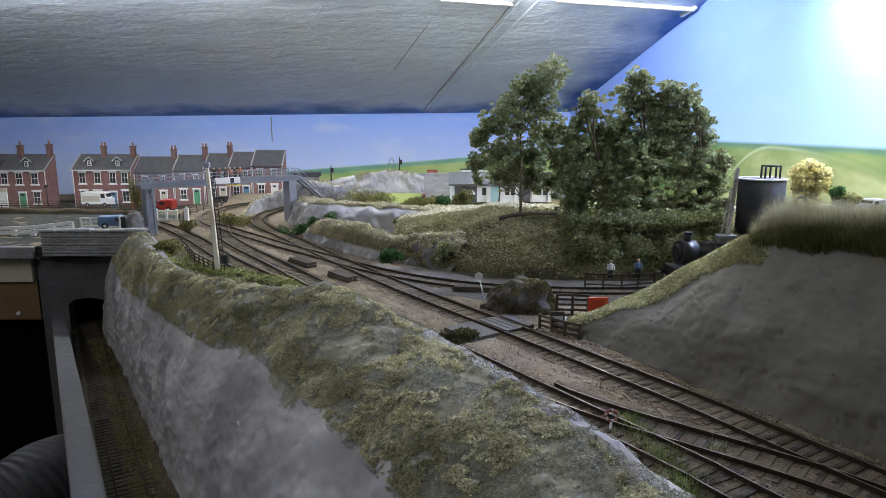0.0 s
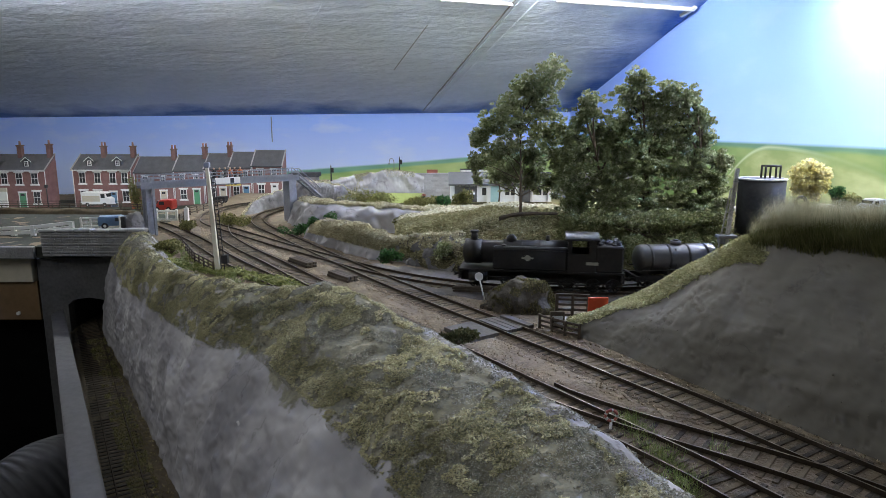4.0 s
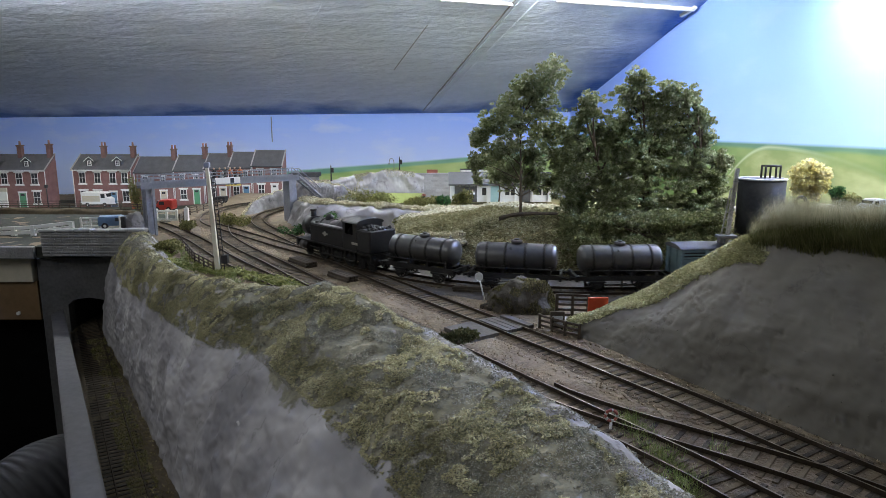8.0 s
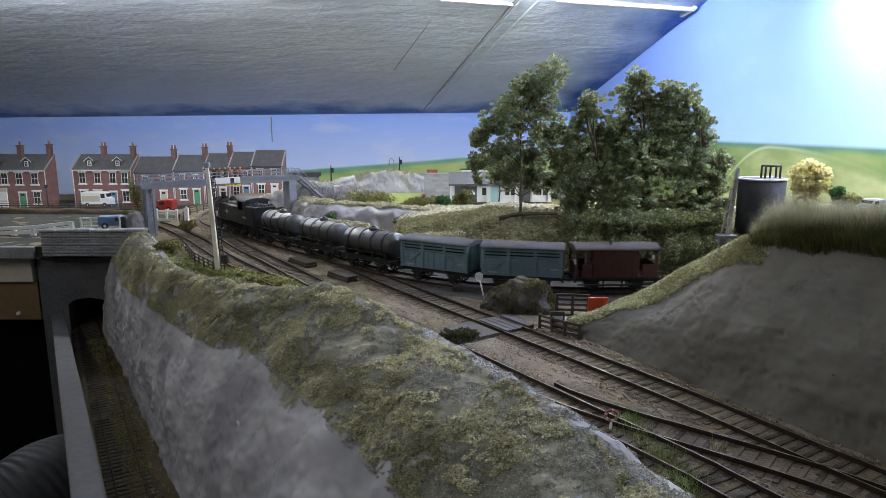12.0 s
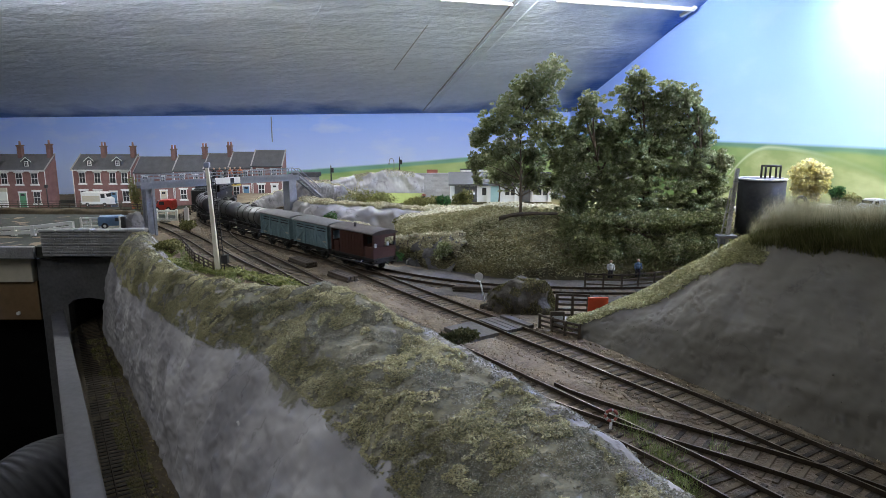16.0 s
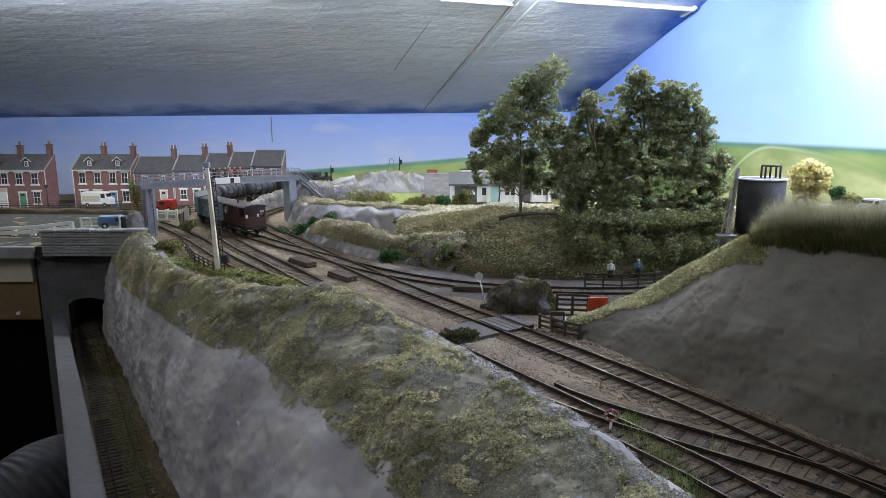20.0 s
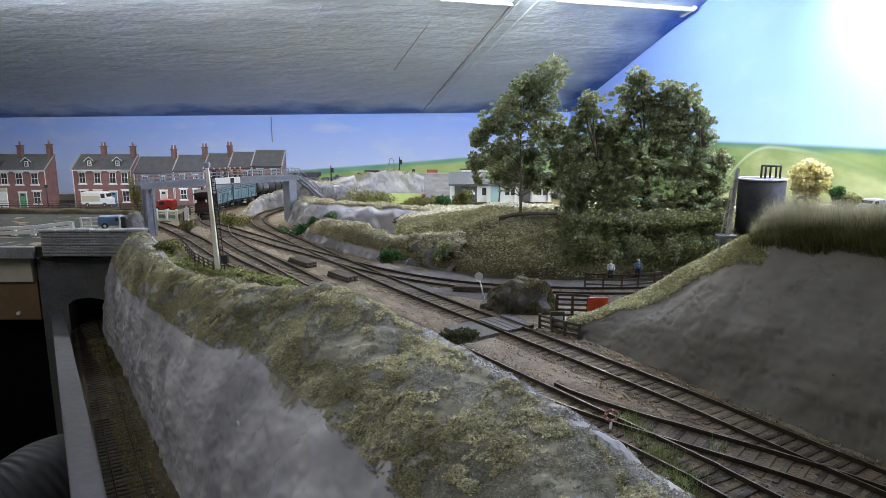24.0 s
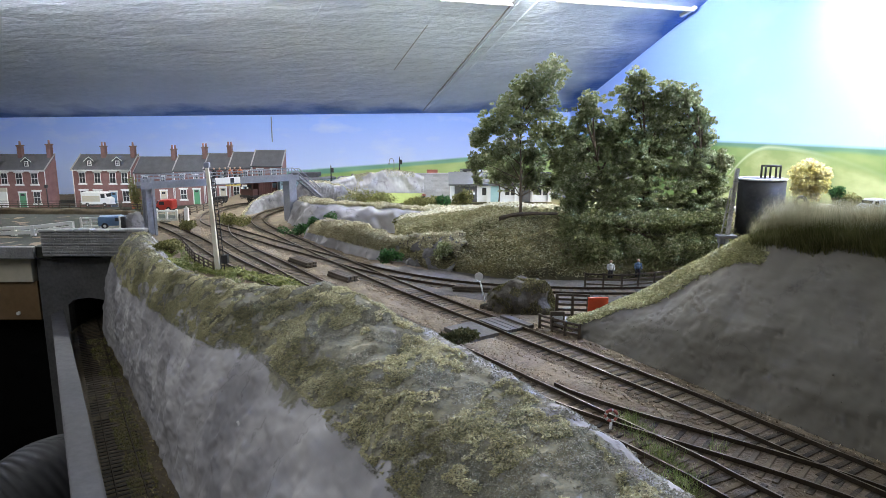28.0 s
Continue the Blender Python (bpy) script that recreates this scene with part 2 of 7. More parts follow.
def mural(name, horizon, wave, top, tones, hills=1.0, dome=None, tilt=0.0):
    """A wall painted with sky over rolling green hills."""
    m, n, l = nodes_of(name)
    p = n["Principled BSDF"]
    tc = n.new("ShaderNodeTexCoord")
    sep = n.new("ShaderNodeSeparateXYZ")
    l.new(tc.outputs["Object"], sep.inputs[0])

    def noise_(scale, sz=1.0, detail=3):
        mp = n.new("ShaderNodeMapping")
        mp.inputs["Scale"].default_value = (1, 1, sz)
        l.new(tc.outputs["Object"], mp.inputs[0])
        k = n.new("ShaderNodeTexNoise")
        k.inputs["Scale"].default_value, k.inputs["Detail"].default_value = scale, detail
        l.new(mp.outputs[0], k.inputs["Vector"])
        return k.outputs[0]

    def math_(op, a, b, c=None):
        k = n.new("ShaderNodeMath")
        k.operation = op
        for i, v in enumerate((a, b, c)):
            if v is None:
                continue
            if isinstance(v, (int, float)):
                k.inputs[i].default_value = v
            else:
                l.new(v, k.inputs[i])
        return k.outputs[0]
    z = sep.outputs["Z"]
    sky = ramp_node(n, tones)
    zz = n.new("ShaderNodeMapRange")
    zz.inputs["From Min"].default_value, zz.inputs["From Max"].default_value = horizon, top
    l.new(math_("MULTIPLY_ADD", noise_(5, 2), 0.03, z), zz.inputs["Value"])
    l.new(zz.outputs[0], sky.inputs[0])
    cloud = ramp_node(n, [(0.52, (0, 0, 0)), (0.8, (0.1, 0.1, 0.1) if dome else (0.55, 0.55, 0.55))])
    l.new(noise_(9, 2.5, 6), cloud.inputs[0])
    mx = n.new("ShaderNodeMix")
    mx.data_type = "RGBA"
    l.new(cloud.outputs[0], mx.inputs[0])
    l.new(sky.outputs[0], mx.inputs[6])
    mx.inputs[7].default_value = (0.72, 0.76, 0.88, 1)
    # two rows of hills, the far one bluer
    last = mx.outputs[2]
    for off, amp, scale, a, b in ((0.012, wave, 1.6, (0.07, 0.18, 0.13), (0.14, 0.28, 0.18)), (0.0, wave, 2.7, (0.12, 0.22, 0.06), (0.30, 0.36, 0.13))):
        crest = math_("MULTIPLY_ADD", noise_(scale, 0.001, 1), amp, horizon + off - amp / 2)
        drop = n.new("ShaderNodeMapRange")
        drop.inputs["From Min"].default_value, drop.inputs["From Max"].default_value = -0.62, -0.42
        drop.inputs["To Min"].default_value, drop.inputs["To Max"].default_value = -0.085, 0.0
        l.new(sep.outputs["X"], drop.inputs["Value"])
        below = math_("SUBTRACT", math_("ADD", math_("MULTIPLY_ADD", sep.outputs["X"], tilt, crest), drop.outputs[0]), z)
        mask = n.new("ShaderNodeMapRange")
        mask.inputs["From Min"].default_value, mask.inputs["From Max"].default_value = 0, 0.005
        l.new(below, mask.inputs["Value"])
        hill = ramp_node(n, [(0.35, tuple(v * hills for v in a)), (0.65, tuple(v * hills for v in b))])
        l.new(noise_(7, 3, 4), hill.inputs[0])
        k = n.new("ShaderNodeMix")
        k.data_type = "RGBA"
        l.new(mask.outputs[0], k.inputs[0])
        l.new(last, k.inputs[6])
        l.new(hill.outputs[0], k.inputs[7])
        last = k.outputs[2]
    if dome:
        # one rounded olive hill with a pale path along its brow: middle, height, steepness
        dy = math_("SUBTRACT", sep.outputs["Y"], dome[0])
        far, near = math_("MAXIMUM", dy, 0.0), math_("MINIMUM", dy, 0.0)
        brow = math_("MULTIPLY_ADD", math_("MULTIPLY", far, far), -dome[2], dome[1])
        brow = math_("MULTIPLY_ADD", math_("MULTIPLY", near, near), -dome[3], brow)
        below = math_("SUBTRACT", brow, z)
        turf = ramp_node(n, [(0.35, (0.20, 0.25, 0.09)), (0.65, (0.38, 0.40, 0.20))])
        l.new(noise_(16, 2, 5), turf.inputs[0])
        for sock, lo_, hi_ in ((turf.outputs[0], 0.0, 0.012), (None, 0.004, 0.0)):
            mask = n.new("ShaderNodeMapRange")
            mask.inputs["From Min"].default_value, mask.inputs["From Max"].default_value = lo_, hi_
            l.new(below if sock else math_("ABSOLUTE", below, 0.0), mask.inputs["Value"])
            k = n.new("ShaderNodeMix")
            k.data_type = "RGBA"
            if sock:
                l.new(mask.outputs[0], k.inputs[0])
            else:
                # the path fades along the near side of the hill
                fade = n.new("ShaderNodeMapRange")
                fade.inputs["From Min"].default_value, fade.inputs["From Max"].default_value = -0.12, 0.01
                fade.inputs["To Min"].default_value, fade.inputs["To Max"].default_value = 0.12, 0.75
                l.new(dy, fade.inputs["Value"])
                l.new(math_("MULTIPLY", mask.outputs[0], fade.outputs[0]), k.inputs[0])
            l.new(last, k.inputs[6])
            if sock:
                l.new(sock, k.inputs[7])
            else:
                k.inputs[7].default_value = (0.46, 0.50, 0.34, 1)
            last = k.outputs[2]
    l.new(last, p.inputs["Base Color"])
    p.inputs["Roughness"].default_value = 0.7
    return m


MURAL_BACK = mural("sky_mural", 0.034, 0.010, 0.2, [(0.0, (0.56, 0.68, 0.97)), (0.4, (0.43, 0.57, 0.96)), (0.8, (0.30, 0.46, 0.94)), (1.0, (0.18, 0.33, 0.86))], 1.5, tilt=0.078)
MURAL_RIGHT = mural("hill_mural", 0.098, 0.022, 0.45, [(0.0, (0.36, 0.54, 0.93)), (0.3, (0.27, 0.43, 0.94)), (0.7, (0.23, 0.39, 0.94)), (1.0, (0.15, 0.30, 0.8))], 0.8, (0.985, 0.1, 6.0, 0.75))


# ---- mesh helpers ----
def part(name, bm, mat, parent=None, label="", smooth=False, at=None):
    """Links a bmesh, drawn in centimetres, as one mesh object."""
    bmesh.ops.scale(bm, vec=(CM, CM, CM), verts=bm.verts)
    me = bpy.data.meshes.new(name)
    bm.to_mesh(me)
    bm.free()
    return finish(name, me, mat, parent, label, smooth, at)


def finish(name, me, mat, parent=None, label="", smooth=False, at=None):
    for m in (mat if isinstance(mat, (list, tuple)) else [mat]):
        me.materials.append(m)
    if smooth:
        me.polygons.foreach_set("use_smooth", [True] * len(me.polygons))
    ob = new(name, me)
    if parent:
        ob.parent = parent
    if at:
        ob.matrix_basis = at
    if label:
        ob["label"] = label
    return ob


def thing(name, x, y, z, rz=0.0, label="", category="", group="", kind="", rx=0.0, ry=0.0):
    ob = new(name)
    ob.empty_display_size = 0.01
    ob.matrix_basis = pose(x * CM, y * CM, z * CM, rx, ry, rz)
    return tagged(ob, label, category, group, kind)


def raw(name, verts, faces, mat, parent=None, label="", smooth=False):
    """A mesh from arrays in centimetres."""
    me = bpy.data.meshes.new(name)
    v = np.asarray(verts, dtype=float) * CM
    me.from_pydata(v.tolist(), [], faces if isinstance(faces, list) else faces.tolist())
    me.update()
    return finish(name, me, mat, parent, label, smooth)


def box(bm, x0, x1, y0, y1, z0, z1, mat=0, bevel=0.0):
    vs = [bm.verts.new((x, y, z)) for z in (z0, z1) for x, y in ((x0, y0), (x1, y0), (x1, y1), (x0, y1))]
    fs = [(3, 2, 1, 0), (4, 5, 6, 7), (0, 1, 5, 4), (1, 2, 6, 5), (2, 3, 7, 6), (3, 0, 4, 7)]
    out = [bm.faces.new([vs[i] for i in f]) for f in fs]
    for f in out:
        f.material_index = mat
    if bevel:
        es = list({e for f in out for e in f.edges})
        bmesh.ops.bevel(bm, geom=es, offset=bevel, segments=1, affect="EDGES", material=mat)
    return out


def B(*a, **k):
    bm = bmesh.new()
    box(bm, *a, **k)
    return bm


def tube(bm, p, q, r0, r1=None, seg=10, mat=0, caps=True):
    r1 = r0 if r1 is None else r1
    p, q = Vector(p), Vector(q)
    d = (q - p).normalized()
    a = d.orthogonal().normalized()
    b = d.cross(a)
    ring = []
    for c, r in ((p, r0), (q, r1)):
        ring.append([bm.verts.new(c + (a * math.cos(t) + b * math.sin(t)) * r) for t in [2 * math.pi * i / seg for i in range(seg)]])
    for i in range(seg):
        f = bm.faces.new((ring[0][i], ring[0][(i + 1) % seg], ring[1][(i + 1) % seg], ring[1][i]))
        f.material_index, f.smooth = mat, True
    if caps:
        bm.faces.new(ring[0][::-1]).material_index = mat
        bm.faces.new(ring[1]).material_index = mat


def C(p, q, r0, r1=None, seg=10):
    bm = bmesh.new()
    tube(bm, p, q, r0, r1, seg)
    return bm


def prism(bm, outline, axis, a, b, mat=0):
    """An outline in two axes, pulled along the third (axis 0, 1 or 2) from a to b."""
    def place(u, v, w):
        return [(w, u, v), (u, w, v), (u, v, w)][axis]
    r = [[bm.verts.new(place(u, v, w)) for u, v in outline] for w in (a, b)]
    k = len(outline)
    for i in range(k):
        bm.faces.new((r[0][i], r[0][(i + 1) % k], r[1][(i + 1) % k], r[1][i])).material_index = mat
    bm.faces.new(r[0][::-1]).material_index = mat
    bm.faces.new(r[1]).material_index = mat
    bmesh.ops.recalc_face_normals(bm, faces=bm.faces)


def spline(pts, n):
    """n points evenly along a smooth curve through pts."""
    p = np.array(pts, dtype=float)
    q = np.vstack([2 * p[0] - p[1], p, 2 * p[-1] - p[-2]])
    out = []
    for i in range(1, len(q) - 2):
        for t in np.linspace(0, 1, 24, endpoint=False):
            a, b, c, d = q[i - 1], q[i], q[i + 1], q[i + 2]
            out.append(0.5 * (2 * b + (c - a) * t + (2 * a - 5 * b + 4 * c - d) * t * t + (3 * b - a - 3 * c + d) * t ** 3))
    out.append(p[-1])
    out = np.array(out)
    s = np.concatenate([[0], np.cumsum(np.linalg.norm(np.diff(out, axis=0), axis=1))])
    u = np.linspace(0, s[-1], n)
    return np.stack([np.interp(u, s, out[:, k]) for k in range(out.shape[1])], 1)


def loft(name, stations, nu, nv, amp, scale, mat, seed=0, parent=None, label="", crag=0.0, strata=0.0, lumps=0.0):
    """A skin over cross-sections, roughened along its normals."""
    rows = [spline(s, nv) for s in stations]
    grid = np.stack([spline([r[j] for r in rows], nu) for j in range(nv)], 1)
    du, dv = np.gradient(grid, axis=0), np.gradient(grid, axis=1)
    nm = np.cross(dv, du)
    nm /= np.linalg.norm(nm, axis=2, keepdims=True) + 1e-9
    flat, fn = grid.reshape(-1, 3), nm.reshape(-1, 3)
    off = np.empty(len(flat))
    for i, p in enumerate(flat):
        v = Vector((p[0] + seed * 13.7, p[1], p[2])) * scale
        h = noise.fractal(v, 0.9, 2.1, 5)
        if crag:
            h += crag * (abs(noise.noise(v * 0.9 + Vector((7, 3, 1)))) * 2 - 0.6)
        if strata:
            # slanting ledges, and thin cracks between them
            w = Vector((p[0] * 0.16 + p[1] * 0.1, p[1] * 0.12 + seed, p[2] * 0.75 - p[0] * 0.12)) * 1.5
            k = noise.noise(w * 1.6) + 0.5 * noise.noise(w * 3.7) + 0.25 * noise.noise(v * 5)
            h += strata * (0.3 * k + 0.28 * (k > 0.28) - 1.3 * max(0.0, 1 - abs(k - 0.05) / 0.045) * (noise.noise(v * 1.3 + Vector((3, 9, 4))) > 0.08))
            h += strata * 0.14 * noise.noise(v * 7)
        if lumps:
            h += lumps * max(0.0, noise.noise(v * 2.6 + Vector((5, 2, 8))) + 0.5 * noise.noise(v * 6.0))
        off[i] = h
    flat = flat + fn * (off * amp)[:, None]
    idx = np.arange(nu * nv).reshape(nu, nv)
    f = np.stack([idx[:-1, :-1], idx[:-1, 1:], idx[1:, 1:], idx[1:, :-1]], -1).reshape(-1, 4)
    ob = raw(name, flat, f, mat, parent, label, smooth=True)
    uv = ob.data.uv_layers.new(name="UVMap")
    vi = np.empty(len(ob.data.loops), dtype=np.int32)
    ob.data.loops.foreach_get("vertex_index", vi)
    uv.data.foreach_set("uv", np.stack([(vi // nv) / (nu - 1), (vi % nv) / (nv - 1)], 1).ravel())
    return ob, flat.reshape(nu, nv, 3), nm


# ---- track lines ----
LINE_MAIN = [(30, -2), (23.4, 12), (15, 25.9), (11.9, 31), (7.4, 37.7), (0.9, 47), (-4.1, 54.2), (-7.5, 59.5), (-10.9, 64.9), (-14.7, 71.1),
             (-19.8, 79.4), (-24.3, 86.7), (-26.8, 93.2), (-27.2, 99.6), (-25.6, 107), (-21.9, 114), (-15.8, 119.3)]
LINE_TRAIN = [(90, 62.9), (59.4, 57.7), (38.6, 54.6), (22.1, 52.8), (14.6, 52), (10.1, 52.2), (5.5, 52.9), (0.8, 54.6), (-4, 57.7), (-7.8, 61.1), (-10.9, 64.6), (-14.4, 68.4),
              (-18.5, 72.8), (-23, 78.1), (-26.9, 82.7), (-30.6, 86.9), (-33.4, 91.2), (-35.2, 96.2), (-36, 102), (-35.3, 108), (-33.3, 114), (-30.2, 120), (-26.2, 125.6),
              (-21.2, 130.2), (-15.3, 133.9), (-8, 136.2), (0, 137.6), (20, 138.5), (39, 138.5)]
LINE_NEAR = [(22.3, 4), (11.3, 21.9), (10, 24.1), (1.5, 36.3), (-10.8, 54.2), (-16.8, 63.3), (-22.3, 71.2), (-27, 79.3), (-30, 87.1), (-32, 93.2)]
LINE_SIDING = [(-4.9, 42.9), (-10.2, 49.6), (-15.8, 56.6), (-22.3, 65.4), (-28.9, 75.4), (-36.0, 85.0), (-40.5, 90)]
LINE_CROSS = [(5.19, 31.94), (6.13, 30.65), (8.37, 28.45), (10.43, 26.8), (12.29, 25.31), (13.94, 23.92), (15.36, 22.55), (16.78, 20.92)]


# ---- room and backdrop ----
def slab(name, corners, thick, mat, label, category):
    """A flat board through four corners, thickened away from the layout."""
    bm = bmesh.new()
    a = [Vector(c) for c in corners]
    nrm = (a[1] - a[0]).cross(a[3] - a[0]).normalized() * thick
    v0, v1 = [bm.verts.new(c) for c in a], [bm.verts.new(c + nrm) for c in a]
    bm.faces.new(v0)
    bm.faces.new(v1[::-1])
    for i in range(4):
        bm.faces.new((v0[i], v1[i], v1[(i + 1) % 4], v0[(i + 1) % 4]))
    bmesh.ops.recalc_face_normals(bm, faces=bm.faces)
    return tagged(part(name, bm, mat), label, category, kind="structure")


CX, CY = 33.0, 172.0
slab("wall_back", [(-150, CY, -60), (CX, CY, -60), (CX, CY, 21), (-150, CY, 17)], -2, MURAL_BACK, "back wall painted with blue sky and green hills", "wall")
slab("wall_right", [(CX, CY, -60), (99.5, -130, -60), (99.5, -130, 117), (CX, CY, 21)], -2, MURAL_RIGHT, "side wall painted with bright sky and rolling hills", "wall")
slab("wall_left", [(-150, CY, -60), (-150, -130, -60), (-150, -130, 117), (-150, CY, 17)], 2, ROOMWALL, "plain plastered room wall", "wall")
slab("wall_behind", [(-150, -130, -60), (99.5, -130, -60), (99.5, -130, 117), (-150, -130, 117)], 2, ROOMWALL, "plain plastered room wall", "wall")
slab("room_floor", [(-150, -130, -60), (99.5, -130, -60), (CX, CY, -60), (-150, CY, -60)], -2, FLOORM, "near-black floor below the layout, shade put into its colour", "floor")
CEIL_A, CEIL_B, SLOPE = (-150, CY + 1, 14.38), (103, CY + 1, 16.97), 0.316


def on_ceiling(x, y):
    e = CEIL_A[2] + (CEIL_B[2] - CEIL_A[2]) * (x + 150) / 253
    return Vector((x, y, e + (CY + 1 - y) * SLOPE))


slab("ceiling", [on_ceiling(-150, CY + 1), on_ceiling(103, CY + 1), on_ceiling(103, -130), on_ceiling(-150, -130)], -2, CEIL, "sloping ceiling board with rough grey-white paint", "ceiling")

# ---- ground ----
RIDGE = [(17, 4), (8.5, 19.3), (5.3, 26.3), (0.2, 34.7), (-6.9, 42.1), (-11.8, 45.3), (-21.5, 53.1), (-28, 61.4), (-33.6, 70.2)]
EDGE = [(-4, 5), (-13, 25), (-23, 42), (-36, 60), (-45.5, 73)]


def x_at(line, y):
    p = sorted(line, key=lambda q: q[1])
    return np.interp(y, [q[1] for q in p], [q[0] for q in p])


def step(a, b, v):
    t = np.clip((v - a) / (b - a), 0, 1)
    return t * t * (3 - 2 * t)


def fall(y):
    """The far line drops a little behind the retaining bank."""
    return -0.6 * step(108, 128, y)


def ground_z(x, y):
    z = -0.3 - 4.5 * step(96, 128, y) * step(-42, -49, x)
    return z + fall(y) * step(-47, -42, x)


def build_ground():
    xs, ys = np.arange(-149, 92, 0.7), np.arange(-20, 171.6, 0.7)
    X, Y = np.meshgrid(xs, ys, indexing="ij")
    Z = ground_z(X, Y)
    for i in range(X.shape[0]):
        for j in range(X.shape[1]):
            Z[i, j] += 0.06 * noise.fractal(Vector((X[i, j], Y[i, j], 0)) * 0.5, 0.8, 2, 3)
    idx = np.arange(X.size).reshape(X.shape)
    f = np.stack([idx[:-1, :-1], idx[1:, :-1], idx[1:, 1:], idx[:-1, 1:]], -1)
    cx, cy = X[:-1, :-1], Y[:-1, :-1]
    wall = CX + (CY - cy) * (99.5 - CX) / 302
    keep = (cx < wall - 0.5) & ~((cx < x_at(RIDGE, cy) - 1.2) & (cy < 73))
    f = f[keep]
    ob = raw("ground", np.stack([X, Y, Z], -1).reshape(-1, 3), f, BALLAST, smooth=True)
    tagged(ob, "baseboard top covered with sandy ballast and earth", "ground", kind="structure")


build_ground()


# ---- tracks ----
def make_track(line, label, sleepers=True, z=0.0, head=None, web=None, timber=None, bed=None):
    tr = thing("railway_track", 0, 0, z, label=label, category="railway track", kind="structure")
    length = np.sum(np.linalg.norm(np.diff(np.array(line), axis=0), axis=1))
    n = int(length / 1.0)
    c = spline(line, n)
    t = np.gradient(c, axis=0)
    t /= np.linalg.norm(t, axis=1, keepdims=True)
    nrm = np.stack([-t[:, 1], t[:, 0]], 1)
    for side in (-1, 1):
        bm = bmesh.new()
        prev = None
        prof = ((-0.04, -0.2), (0.04, -0.2), (0.04, 0), (-0.04, 0))
        for k in range(n):
            ring = [bm.verts.new((*(c[k] + nrm[k] * (side * 0.85 + u)), w + fall(c[k][1]))) for u, w in prof]
            if prev:
                for i in range(4):
                    f = bm.faces.new((prev[i], prev[(i + 1) % 4], ring[(i + 1) % 4], ring[i]))
                    f.material_index = 1 if i == 2 else 0
            prev = ring
        bmesh.ops.recalc_face_normals(bm, faces=bm.faces)
        part("rail", bm, [web or RAIL, head or RAILHEAD], tr)
    if sleepers:
        bm = bmesh.new()
        prev = None
        lift = 0.006 * (len(line) % 5)
        for k in range(n):
            row = []
            for u in (-2.1, -1.5, -1.1, -0.7, -0.2, 0.3, 0.7, 1.1, 1.5, 2.1):
                q = c[k] + nrm[k] * u
                row.append(bm.verts.new((*q, -0.25 + lift - (0.16 if abs(u) > 2 else 0) + 0.035 * noise.noise(Vector((q[0], q[1], z)) * 1.9) + fall(c[k][1]))))
            if prev:
                for i in range(9):
                    bm.faces.new((prev[i], prev[i + 1], row[i + 1], row[i]))
            prev = row
        bmesh.ops.recalc_face_normals(bm, faces=bm.faces)
        part("ballast_strip", bm, bed or BED, tr, "dark oily ballast", smooth=True)
        m = int(length / 0.58)
        d = spline(line, m)
        td = np.gradient(d, axis=0)
        rest = bmesh.new()
        for k in range(m):
            ang = math.degrees(math.atan2(td[k, 1], td[k, 0])) + random.uniform(-1.5, 1.5)
            if d[k, 0] > 36 or d[k, 1] > 122:
                # stretches that pass behind the cutting and the far bank
                first = len(rest.verts)
                box(rest, -0.13, 0.13, -1.45, 1.45, -0.45, -0.2)
                rest.verts.ensure_lookup_table()
                turn = Matrix.Translation((d[k, 0], d[k, 1], fall(d[k, 1]))) @ Matrix.Rotation(math.radians(ang), 4, "Z")
                for v in rest.verts[first:]:
                    v.co = turn @ v.co
                continue
            ob = new("sleeper", timber or SLEEPER_MESH)
            ob.parent = tr
            ob.matrix_basis = pose(d[k, 0] * CM, d[k, 1] * CM, (-0.2 + fall(d[k, 1]) + random.uniform(-0.015, 0.01)) * CM, 0, 0, ang)
        if rest.verts:
            tagged(part("far_sleepers", rest, SLEEPER, tr), kind="stuff")
        else:
            rest.free()
    return tr


def sleeper_mesh(mat):
    bm = B(-0.13, 0.13, -1.45, 1.45, -0.25, 0, bevel=0.03)
    bmesh.ops.scale(bm, vec=(CM, CM, CM), verts=bm.verts)
    me = bpy.data.meshes.new("sleeper")
    bm.to_mesh(me)
    bm.free()
    me.materials.append(mat)
    return me


SLEEPER_MESH = sleeper_mesh(SLEEPER)
make_track(LINE_MAIN, "main line track with dark sleepers in sandy ballast")
make_track(LINE_TRAIN, "curving track with rusty rails and dark sleepers")
make_track(LINE_NEAR, "track beside the rocky ridge with dark sleepers")
make_track(LINE_SIDING, "siding track running under the footbridge")
make_track(LINE_CROSS, "crossover track between two lines")


